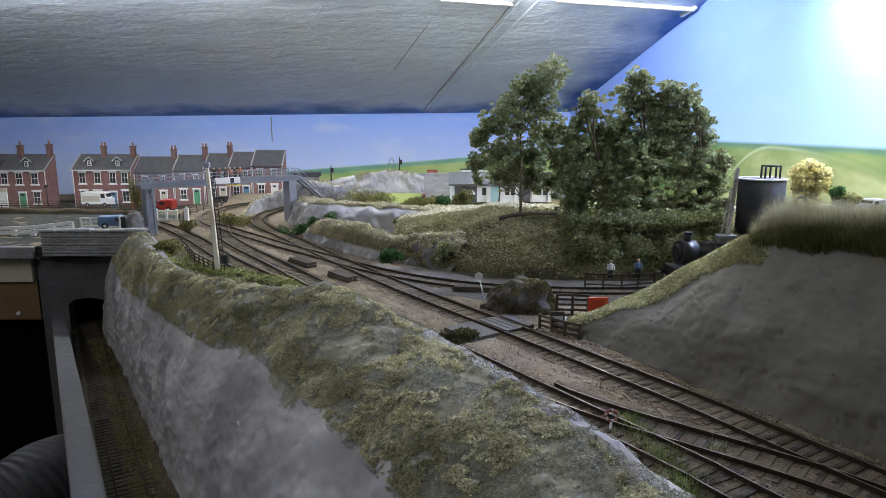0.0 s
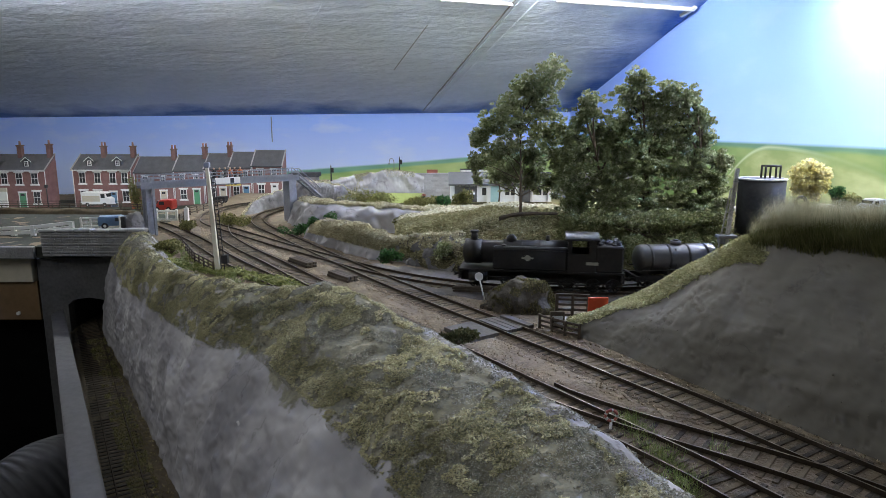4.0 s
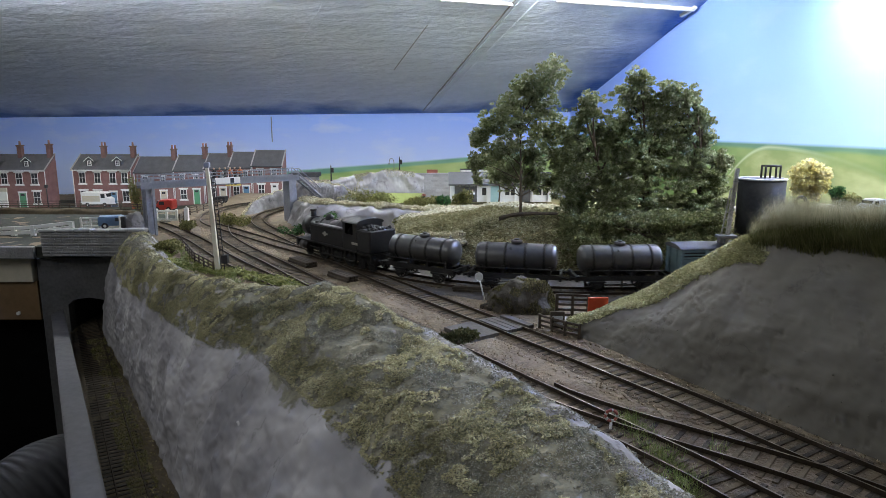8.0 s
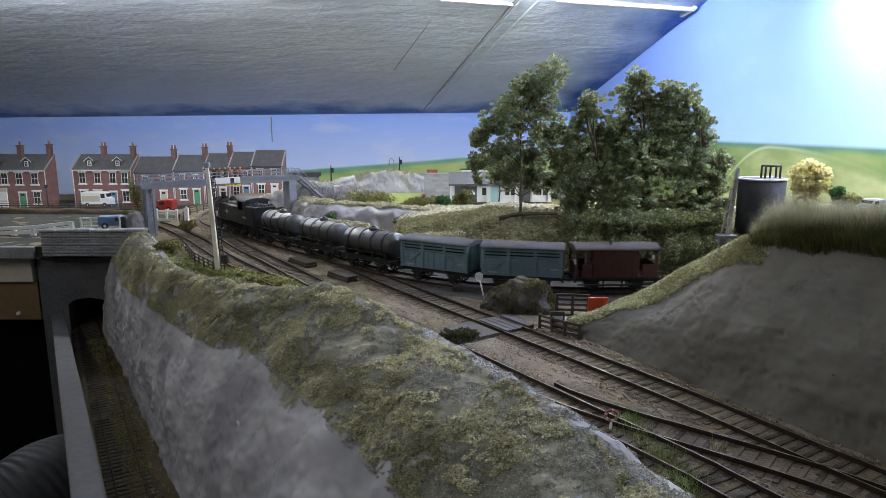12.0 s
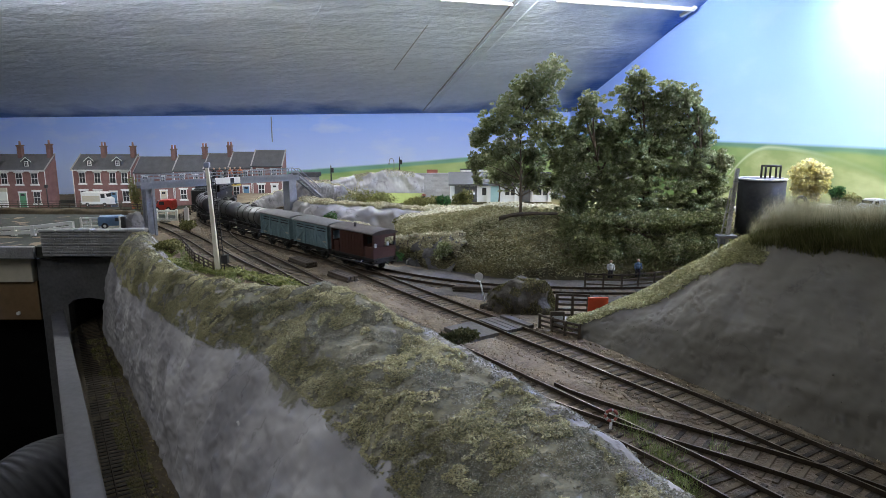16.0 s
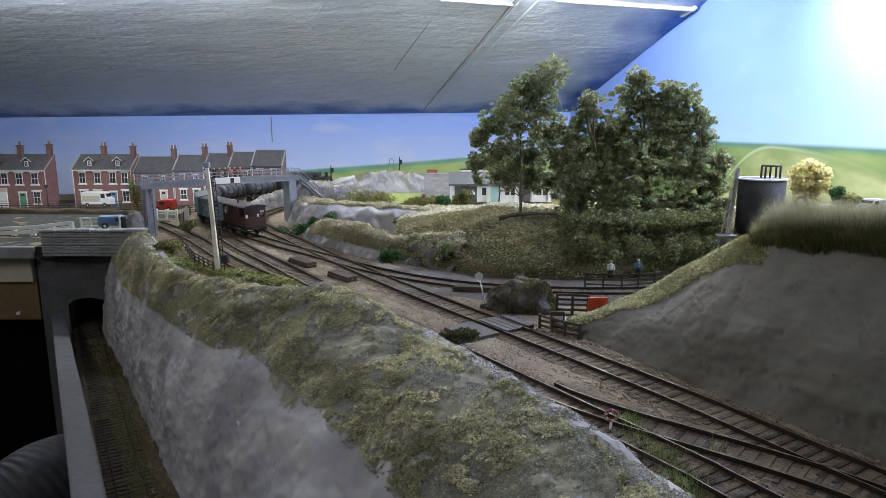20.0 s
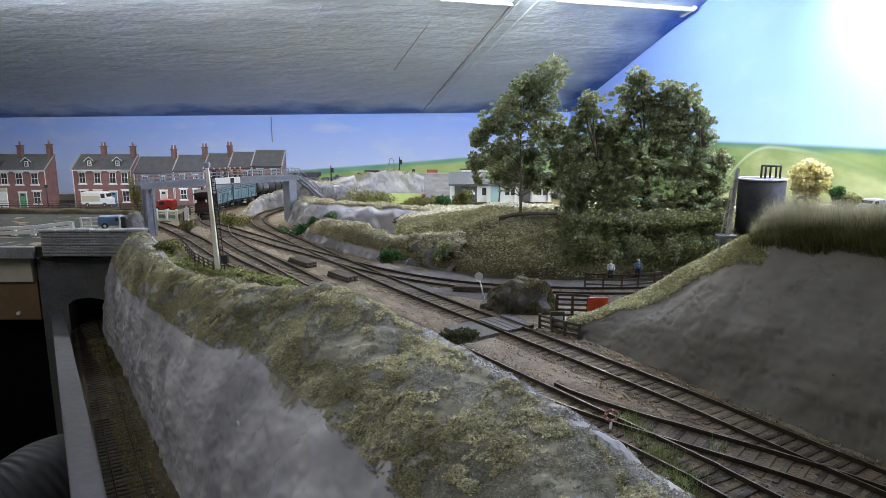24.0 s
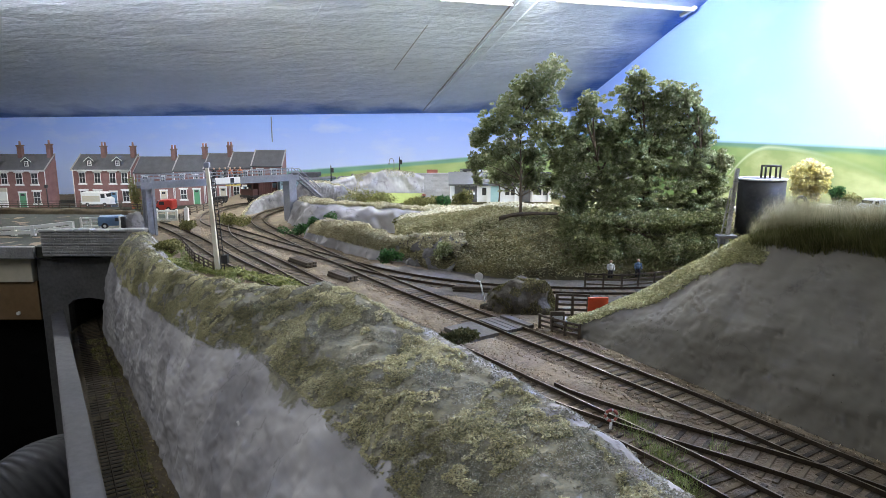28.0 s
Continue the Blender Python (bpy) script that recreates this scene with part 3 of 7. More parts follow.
# ---- rocks and mounds ----
def ridge_front():
    st = []
    for base, top in (((5, -2), (16, 8, 1.5)), ((-0.5, 13.5), (8.5, 19.3, 0.9)), ((-5, 20), (5.3, 26.3, 1.15)), ((-10.3, 27.5), (0.2, 34.7, 1.45)),
                      ((-16.5, 37.5), (-6.9, 42.1, 2.6)), ((-19.5, 42), (-11.7, 44.5, 2.0)), ((-28.5, 56), (-21.4, 53.1, 1.3)), ((-33.5, 63.5), (-28, 61.4, 1.4)), ((-40, 73), (-33.2, 71, 1.6))):
        b, t = Vector((*base, -10.5)), Vector(top)
        d = Vector((t.x - b.x, t.y - b.y, 0))
        o = Vector((1, 0.75, 0)).normalized()
        st.append([b, b + d * 0.12 + Vector((0, 0, 4.5)), b + d * 0.3 + Vector((0, 0, 8)), b + d * 0.6 + Vector((0, 0, 10.5 + t.z * 0.3)),
                   t - d * 0.08 + Vector((0, 0, -0.1)), t + o * 0.7 - Vector((0, 0, 0.4)), t + o * 2.0 + Vector((0, 0, -t.z - 0.5))])
    ob, g, nm = loft("rocky_ridge", st, 420, 190, 0.2, 0.4, ROCK, 1, crag=0.5, strata=0.15, lumps=0.9)
    return tagged(ob, "grey plaster rock ridge with dry straw-coloured grass", "rock ridge", kind="structure"), g


RIDGE_OB, RIDGE_GRID = ridge_front()


def cliff_right():
    st = []
    # foot of the cliff beside the main line, brow, and the ground behind it
    for foot, brow, back in (((28, 3), (33, 9, 9.2), (50, 16)), ((21.3, 18.5), (26, 21.5, 8.6), (46, 28)), ((16.5, 27.2), (20.9, 31.8, 7.8), (40, 37)), ((13.7, 31.8), (17.9, 36.4, 6.9), (36, 41)),
                             ((11.6, 35.6), (16.4, 39.9, 5.0), (33, 44)), ((9.3, 39.7), (14.6, 42.9, 2.7), (30, 46.5)), ((8.1, 42.2), (9.7, 43.2, 0.4), (20, 47.5))):
        f, b, k = Vector((*foot, -0.6)), Vector(brow), Vector((*back, brow[2] * 0.35 - 0.6))
        d = b - f
        e = 1.0 if brow[2] > 5.5 else 0.55
        st.append([f, f + d * 0.35 + Vector((-0.3, -0.3, 0.5)), f + d * 0.75 + Vector((0, 0, 0.3)), b, b + Vector((1.3, 1.4, -0.1)) * e, b + Vector((2.6, 3.2, -1.2)) * e - Vector((0, 0, 1.5 * (1 - e))), k + Vector((0, 0, -1))])
    ob, g, nm = loft("rock_cutting", st, 420, 220, 0.14, 0.5, DARK_ROCK, 2, crag=0.4, strata=0.75)
    return tagged(ob, "dark grey plaster rock cutting topped with grass", "rock cutting", kind="structure"), g


CLIFF_OB, CLIFF_GRID = cliff_right()


# ---- paints ----
def paint(name, c, rough=0.6, k=0.75, scale=60, **kw):
    return plain(name, tuple(v * k for v in c), c, rough, scale, 0.15, **kw)


BRICK = plain("red_brick_card", (0.14, 0.07, 0.062), (0.27, 0.145, 0.132), 0.85, 90, 0.3, bump_scale=900)
SOOT_BRICK = plain("sooty_brick", (0.07, 0.04, 0.036), (0.17, 0.095, 0.085), 0.85, 90, 0.3)
BRICK_GREY = plain("stone_card", (0.24, 0.22, 0.21), (0.40, 0.37, 0.35), 0.85, 90, 0.3, bump_scale=700)
SLATE = plain("slate_roof", (0.04, 0.04, 0.042), (0.085, 0.085, 0.087), 0.7, 120, 0.3)
WHITE = paint("white_paint", (0.75, 0.75, 0.72), 0.55, 0.85)
GLASS_DARK = plain("dark_pane", (0.02, 0.022, 0.025), (0.05, 0.055, 0.06), 0.15, 30, 0, spec=0.6)
DOOR_GREEN = paint("green_door_paint", (0.10, 0.30, 0.16))
DOOR_BLUE = paint("blue_door_paint", (0.12, 0.24, 0.38))
DOOR_CREAM = paint("cream_door_paint", (0.55, 0.50, 0.38))
SIGN_YELLOW = paint("yellow_sign_paint", (0.65, 0.48, 0.10))
GREY_STEEL = plain("grey_bridge_paint", (0.12, 0.127, 0.145), (0.23, 0.24, 0.265), 0.65, 60, 0.2)
POST_CREAM = plain("cream_post_paint", (0.50, 0.47, 0.36), (0.66, 0.62, 0.50), 0.65, 80, 0.2)
DARK_WOOD = plain("dark_timber", (0.035, 0.027, 0.02), (0.10, 0.08, 0.06), 0.85, 90, 0.3, random_tint=0.3)
RED_SIGN = paint("red_board_paint", (0.62, 0.09, 0.04), 0.5)
RED_VAN = paint("red_vehicle_paint", (0.50, 0.05, 0.035), 0.35)
BLUE_CAR = paint("blue_vehicle_paint", (0.12, 0.20, 0.32), 0.35)
ORANGE = paint("orange_paint", (0.55, 0.18, 0.07), 0.55)
SKIN = paint("figure_paint", (0.50, 0.33, 0.22), 0.6)
TANKGREY = plain("dark_grey_tank", (0.02, 0.021, 0.023), (0.045, 0.047, 0.05), 0.85, 40, 0.15)
BARK = plain("bark", (0.05, 0.035, 0.022), (0.13, 0.10, 0.07), 0.9, 150, 0.5)
STONE = plain("parapet_stone", (0.14, 0.14, 0.136), (0.29, 0.286, 0.275), 0.85, 70, 0.45, bump_scale=350)
HOSE = plain("grey_ribbed_hose", (0.022, 0.022, 0.024), (0.042, 0.042, 0.045), 0.65, 20, 0.1)


def leaf_mat(name, a, b, c, patch=0.9, scale=70.0, through_light=0.4):
    """Thin leaf or fibre: each one takes a tone of its own, and some light comes through."""
    m, n, l = nodes_of(name)
    p = n["Principled BSDF"]
    g = n.new("ShaderNodeNewGeometry")
    r = ramp_node(n, [(0.0, a), (0.55, b), (1.0, c)])
    tc, nz = n.new("ShaderNodeTexCoord"), n.new("ShaderNodeTexNoise")
    nz.inputs["Scale"].default_value, nz.inputs["Detail"].default_value = scale, 3
    l.new(tc.outputs["Object"], nz.inputs["Vector"])
    own, both = n.new("ShaderNodeMath"), n.new("ShaderNodeMath")
    own.operation = both.operation = "MULTIPLY_ADD"
    own.inputs[1].default_value, own.inputs[2].default_value = 0.75, 0.125 - patch / 2
    l.new(g.outputs["Random Per Island"], own.inputs[0])
    both.inputs[1].default_value = patch
    l.new(nz.outputs[0], both.inputs[0])
    l.new(own.outputs[0], both.inputs[2])
    l.new(both.outputs[0], r.inputs[0])
    l.new(r.outputs[0], p.inputs["Base Color"])
    p.inputs["Roughness"].default_value = 0.7
    p.inputs["Specular IOR Level"].default_value = 0.2
    t = n.new("ShaderNodeBsdfTranslucent")
    l.new(r.outputs[0], t.inputs["Color"])
    x = n.new("ShaderNodeMixShader")
    x.inputs[0].default_value = through_light
    l.new(p.outputs[0], x.inputs[1])
    l.new(t.outputs[0], x.inputs[2])
    l.new(x.outputs[0], n["Material Output"].inputs["Surface"])
    return m


LEAF = leaf_mat("tree_leaf", (0.105, 0.125, 0.05), (0.26, 0.295, 0.138), (0.6, 0.6, 0.42), 1.0, 45, 0.5)
LEAF_DARK = leaf_mat("bramble_leaf", (0.03, 0.036, 0.016), (0.075, 0.08, 0.035), (0.15, 0.15, 0.08))
# LEAF in darker tones: shade below the trees put into the colour
LEAF_SHADE = leaf_mat("shaded_shrub_leaf", (0.09, 0.1, 0.038), (0.21, 0.225, 0.095), (0.44, 0.42, 0.24), 0.9, 45, 0.5)
LEAF_YELLOW = leaf_mat("yellow_leaf", (0.62, 0.55, 0.2), (0.86, 0.79, 0.42), (0.93, 0.9, 0.62))
LEAF_GREEN = leaf_mat("bush_leaf", (0.02, 0.06, 0.02), (0.05, 0.13, 0.04), (0.10, 0.22, 0.07))
LEAF_OLIVE = leaf_mat("olive_leaf", (0.08, 0.08, 0.026), (0.17, 0.17, 0.062), (0.3, 0.28, 0.11))
STRAW_PALE = leaf_mat("pale_straw_fibre", (0.15, 0.14, 0.075), (0.38, 0.355, 0.22), (0.62, 0.58, 0.42))
GRASS_DARK = leaf_mat("dark_grass_fibre", (0.06, 0.06, 0.022), (0.15, 0.14, 0.06), (0.34, 0.3, 0.16))
GRASS_GREEN = leaf_mat("green_grass_fibre", (0.10, 0.15, 0.04), (0.22, 0.28, 0.09), (0.42, 0.42, 0.20))
STONES = leaf_mat("ballast_stone", (0.11, 0.08, 0.048), (0.27, 0.205, 0.13), (0.5, 0.415, 0.3), 0.9, 60, 0.0)

RNG = np.random.default_rng(5)


def fibres(name, pts, length, width, mat, label, category, lean=0.6, parent=None):
    """Short fibres standing on the given points, joined into one sheet of grass."""
    n = len(pts)
    a = RNG.uniform(0, 2 * np.pi, n)
    side = np.stack([np.cos(a), np.sin(a), np.zeros(n)], 1) * width
    b = RNG.uniform(0, 2 * np.pi, n)
    k = RNG.uniform(0, lean, n)
    clump = np.array([0.8 + 0.55 * noise.noise(Vector(q) * (0.9 if length < 1 else 0.45)) for q in pts])
    way = np.stack([np.cos(b) * k, np.sin(b) * k, np.ones(n)], 1)
    up = way / np.linalg.norm(way, axis=1, keepdims=True) * (length * clump * RNG.uniform(0.4, 1.0, n))[:, None]
    v = np.empty((n, 3, 3))
    v[:, 0], v[:, 1], v[:, 2] = pts - side, pts + side, pts + up
    ob = raw(name, v.reshape(-1, 3), np.arange(3 * n).reshape(n, 3), mat, parent)
    return tagged(ob, label, category, kind="stuff")


def flock(name, pts, length, width, mat, label, category="grass", flat=0.45, lift=0.06):
    """Glued-on flakes of grass that lie criss-cross on the given points, joined into one mat."""
    n = len(pts)
    a, b = RNG.normal(size=(n, 3)) * (1, 1, flat), RNG.normal(size=(n, 3)) * (1, 1, flat)
    a /= np.linalg.norm(a, axis=1, keepdims=True)
    b -= a * np.sum(a * b, 1, keepdims=True)
    b /= np.linalg.norm(b, axis=1, keepdims=True)
    a *= (length * RNG.uniform(0.25, 0.6, n))[:, None]
    b *= (width * RNG.uniform(0.3, 0.6, n))[:, None]
    p = pts + np.column_stack([np.zeros(n), np.zeros(n), RNG.uniform(0, 2 * lift, n)])
    v = np.stack([p - a - b * 0.4, p + b, p + a, p - b], 1)
    ob = raw(name, v.reshape(-1, 3), np.arange(4 * n).reshape(n, 4), mat)
    return tagged(ob, label, category, kind="stuff")


def on_grid(grid, n, u0=0.0, u1=1.0, v0=0.0, v1=1.0, keep=None):
    """n points scattered over a stretch of a lofted skin."""
    nu, nv = grid.shape[:2]
    u, v = RNG.uniform(u0, u1, n) * (nu - 1.01), RNG.uniform(v0, v1, n) * (nv - 1.01)
    i, j = u.astype(int), v.astype(int)
    fu, fv = (u - i)[:, None], (v - j)[:, None]
    p = grid[i, j] * (1 - fu) * (1 - fv) + grid[i + 1, j] * fu * (1 - fv) + grid[i, j + 1] * (1 - fu) * fv + grid[i + 1, j + 1] * fu * fv
    return p if keep is None else p[keep(p)]


def patchy(scale, level, seed=0):
    def f(p):
        return np.array([noise.fractal(Vector((q[0] + seed, q[1], q[2])) * scale, 0.9, 2, 3) > level for q in p])
    return f


def leaves(centres, radii, count, size, seed):
    """Small bent leaves on the outside of many overlapping clumps."""
    r = np.random.default_rng(seed)
    w = np.array([max(a) ** 2 for a in radii], dtype=float)
    pick = r.choice(len(centres), count, p=w / w.sum())
    d = r.normal(size=(count, 3))
    d /= np.linalg.norm(d, axis=1, keepdims=True)
    c, ra = np.array(centres)[pick], np.array(radii)[pick]
    p = c + d * ra * (r.uniform(0.45, 1.08, count) ** 0.6)[:, None]
    a, b = r.normal(size=(count, 3)), r.normal(size=(count, 3))
    a /= np.linalg.norm(a, axis=1, keepdims=True)
    b -= a * np.sum(a * b, 1, keepdims=True)
    b /= np.linalg.norm(b, axis=1, keepdims=True)
    s = (size * r.uniform(0.5, 1.3, count))[:, None]
    v = np.empty((count, 4, 3))
    v[:, 0], v[:, 1], v[:, 2], v[:, 3] = p - a * s, p + b * s * 0.55, p + a * s, p - b * s * 0.55 + np.cross(a, b) * s * 0.3
    return v.reshape(-1, 3), np.arange(4 * count).reshape(count, 4)


def tree(name, base, clumps, n_leaf, leaf_size, mat, trunk_r, label, seed, category="tree", group="", dense=1.0):
    """clumps: (x, y, z, radius) in the tree's own space; trunk, limbs to the clumps, and a leafy crown."""
    t = thing(name, *base, label=label, category=category, group=group)
    r = random.Random(seed)
    top = max(c[2] for c in clumps)
    bm = bmesh.new()
    cx, cy = sum(c[0] for c in clumps) / len(clumps), sum(c[1] for c in clumps) / len(clumps)
    pts = spline([(0, 0, -0.5), (cx * 0.2 + r.uniform(-.2, .2), cy * 0.2, top * 0.3), (cx * 0.6, cy * 0.6, top * 0.5), (cx, cy, top * 0.78)], 9)
    for k in range(8):
        tube(bm, pts[k], pts[k + 1], trunk_r * (1 - k / 9), trunk_r * (1 - (k + 1) / 9), 7, caps=False)
    part("trunk", bm, BARK, t, smooth=True)
    bm = bmesh.new()
    for c in clumps:
        q = Vector(c[:3])
        k = min(range(9), key=lambda i: abs(pts[i][2] - q.z * 0.7))
        p = Vector(pts[k])
        mid = p.lerp(q, 0.55) + Vector((r.uniform(-.3, .3), r.uniform(-.3, .3), 0.3))
        tube(bm, p, mid, trunk_r * 0.4, trunk_r * 0.25, 5, caps=False)
        tube(bm, mid, q, trunk_r * 0.25, trunk_r * 0.08, 5, caps=False)
    part("branchwork", bm, BARK, t, smooth=True)
    cs, rs, tw = [], [], []
    for x, y, z, rad in clumps:
        for _ in range(int((40 + 52 * rad) * (dense if z > 7 else 1.0))):
            d = Vector((r.gauss(0, 1), r.gauss(0, 1), r.gauss(0, 1))).normalized() * rad * r.uniform(0.1, 1.18)
            cs.append((x + d.x, y + d.y, z + d.z))
            q = r.uniform(0.16, 0.42) * (1.0 if rad > 0.7 else 0.5)
            rs.append((q, q, q * 0.6))
            if _ % 4 == 0:
                tw.append((Vector((x, y, z)) + d * 0.15, Vector(cs[-1])))
    tv, tf = [], []
    for a, b in tw:
        k = len(tv)
        o = (b - a).orthogonal().normalized() * 0.035
        tv += [a + o, a - o, b, a + (b - a).cross(o).normalized() * 0.035]
        tf += [(k, k + 1, k + 2), (k + 1, k + 3, k + 2), (k + 3, k, k + 2)]
    raw("fine_branchwork", [tuple(p) for p in tv], tf, BARK, t)
    v, f = leaves(cs, rs, n_leaf, leaf_size, seed)
    raw("crown", v, f, mat, t)
    return t


def bush(x, y, z, rx, ry, rz, mat, label, seed, n=500, size=0.16, name="bush"):
    t = thing(name, x, y, z, label=label, category="bush")
    r = random.Random(seed)
    cs, rs = [], []
    for _ in range(12):
        cs.append((r.uniform(-1, 1) * rx * 0.7, r.uniform(-1, 1) * ry * 0.7, rz * r.uniform(0.2, 0.75)))
        q = r.uniform(0.3, 0.5)
        rs.append((rx * q, ry * q, rz * q))
    v, f = leaves(cs, rs, n, size, seed)
    raw("foliage", v, f, mat, t)
    bm = bmesh.new()
    for c in cs[:6]:
        tube(bm, (0, 0, -0.3), c, 0.06, 0.02, 4, caps=False)
    part("stem", bm, BARK, t)
    return t


def rock(name, stations, amp, scale, mat, seed, label, nu=90, nv=50, category="rock", crag=0.4, kind="structure"):
    ob, g, nm = loft(name, stations, nu, nv, amp, scale, mat, seed, crag=crag)
    tagged(ob, label, category, kind=kind)
    return g


def bank(line, width, mat, seed, name, label, amp=0.25, scale=0.6, category="rock bank", steep=0.35):
    """A bank along (x, y, foot, top) stations: front foot, front brow, back brow, back foot."""
    st = []
    for i, (x, y, z0, z1) in enumerate(line):
        a, b = line[max(i - 1, 0)], line[min(i + 1, len(line) - 1)]
        d = Vector((b[0] - a[0], b[1] - a[1], 0)).normalized()
        nrm = Vector((d.y, -d.x, 0))
        if nrm.y > 0:
            nrm = -nrm
        c = Vector((x, y, 0))
        w = width
        e = Vector((0, 0, 1))
        st.append([c + e * (z0 - 0.6), c - nrm * w * steep * 0.5 + e * (z0 + (z1 - z0) * 0.6), c - nrm * w * steep + e * z1, c - nrm * w * 0.65 + e * (z1 + 0.1), c - nrm * w + e * (z1 - 0.5), c - nrm * (w + 1) + e * (z0 - 1)])
    return rock(name, st, amp, scale, mat, seed, label, 140, 60, category, 0.8)


# ---- grass on the near rocks ----
def crest_strip(grid, n, u0, u1, before, after, v1=0.6):
    """n points on a strip along the crest of a lofted skin, from so far before it to so far behind it."""
    nu, nv = grid.shape[:2]
    m = int(nv * v1)
    s = np.concatenate([np.zeros((nu, 1)), np.cumsum(np.linalg.norm(np.diff(grid[:, :m], axis=1), axis=2), axis=1)], 1)
    top = s[np.arange(nu), np.argmax(grid[:, :m, 2], axis=1)]
    top = np.convolve(np.pad(top, 6, mode="edge"), np.ones(13) / 13, mode="valid")
    u = RNG.uniform(u0, u1, n) * (nu - 1)
    i = u.astype(int)
    at = top[i] + RNG.uniform(-before, after, n) * RNG.uniform(0.6, 1.0, n)
    out = np.empty((n, 3))
    for k in range(n):
        for c in range(3):
            out[k, c] = np.interp(at[k], s[i[k]], grid[i[k], :m, c])
    return out + RNG.normal(0, 0.05, (n, 3)) * (1, 1, 0)


def tufted(p):
    return patchy(0.3, -0.3)(p) & patchy(0.95, -0.16, 40)(p)


flock("grass_on_ridge", on_grid(RIDGE_GRID, 260000, 0.08, 1, 0.5, 0.86, tufted), 0.2, 0.075, leaf_mat("ridge_flock", (0.22, 0.212, 0.13), (0.49, 0.46, 0.275), (0.73, 0.69, 0.47), 2.0, 34, 0.45), "straw-coloured grass fibre on the rock ridge")
flock("dull_grass_on_ridge", on_grid(RIDGE_GRID, 170000, 0.08, 1, 0.49, 0.97, lambda p: patchy(0.7, -0.2, 90)(p)), 0.15, 0.06, leaf_mat("dull_ridge_fibre", (0.17, 0.166, 0.14), (0.3, 0.29, 0.235), (0.48, 0.46, 0.385), 1.8, 30, 0.4), "dull olive grass fibre on the rock ridge", lift=0.03)
# olive lower grass, tone deepened for the shade among the blades
fibres("grass_on_cutting", crest_strip(CLIFF_GRID, 110000, 0.05, 0.695, 2.3, 1.2), 1.4, 0.016, leaf_mat("olive_shade_grass_fibre", (0.045, 0.048, 0.015), (0.12, 0.12, 0.042), (0.27, 0.25, 0.12), 0.8, 60), "long olive grass along the top of the cutting", "grass", 0.9)
fibres("pale_grass_on_cutting", crest_strip(CLIFF_GRID, 90000, 0.05, 0.695, 1.0, 2.2), 2.3, 0.010, STRAW_PALE, "pale dry grass tips along the cutting", "grass", 0.7)
flock("grass_on_slope", crest_strip(CLIFF_GRID, 60000, 0.68, 1.0, 3.0, 0.9), 0.32, 0.1, leaf_mat("slope_flock", (0.24, 0.24, 0.11), (0.5, 0.48, 0.27), (0.74, 0.7, 0.48), 1.0, 60), "dry grass down the end of the cutting")


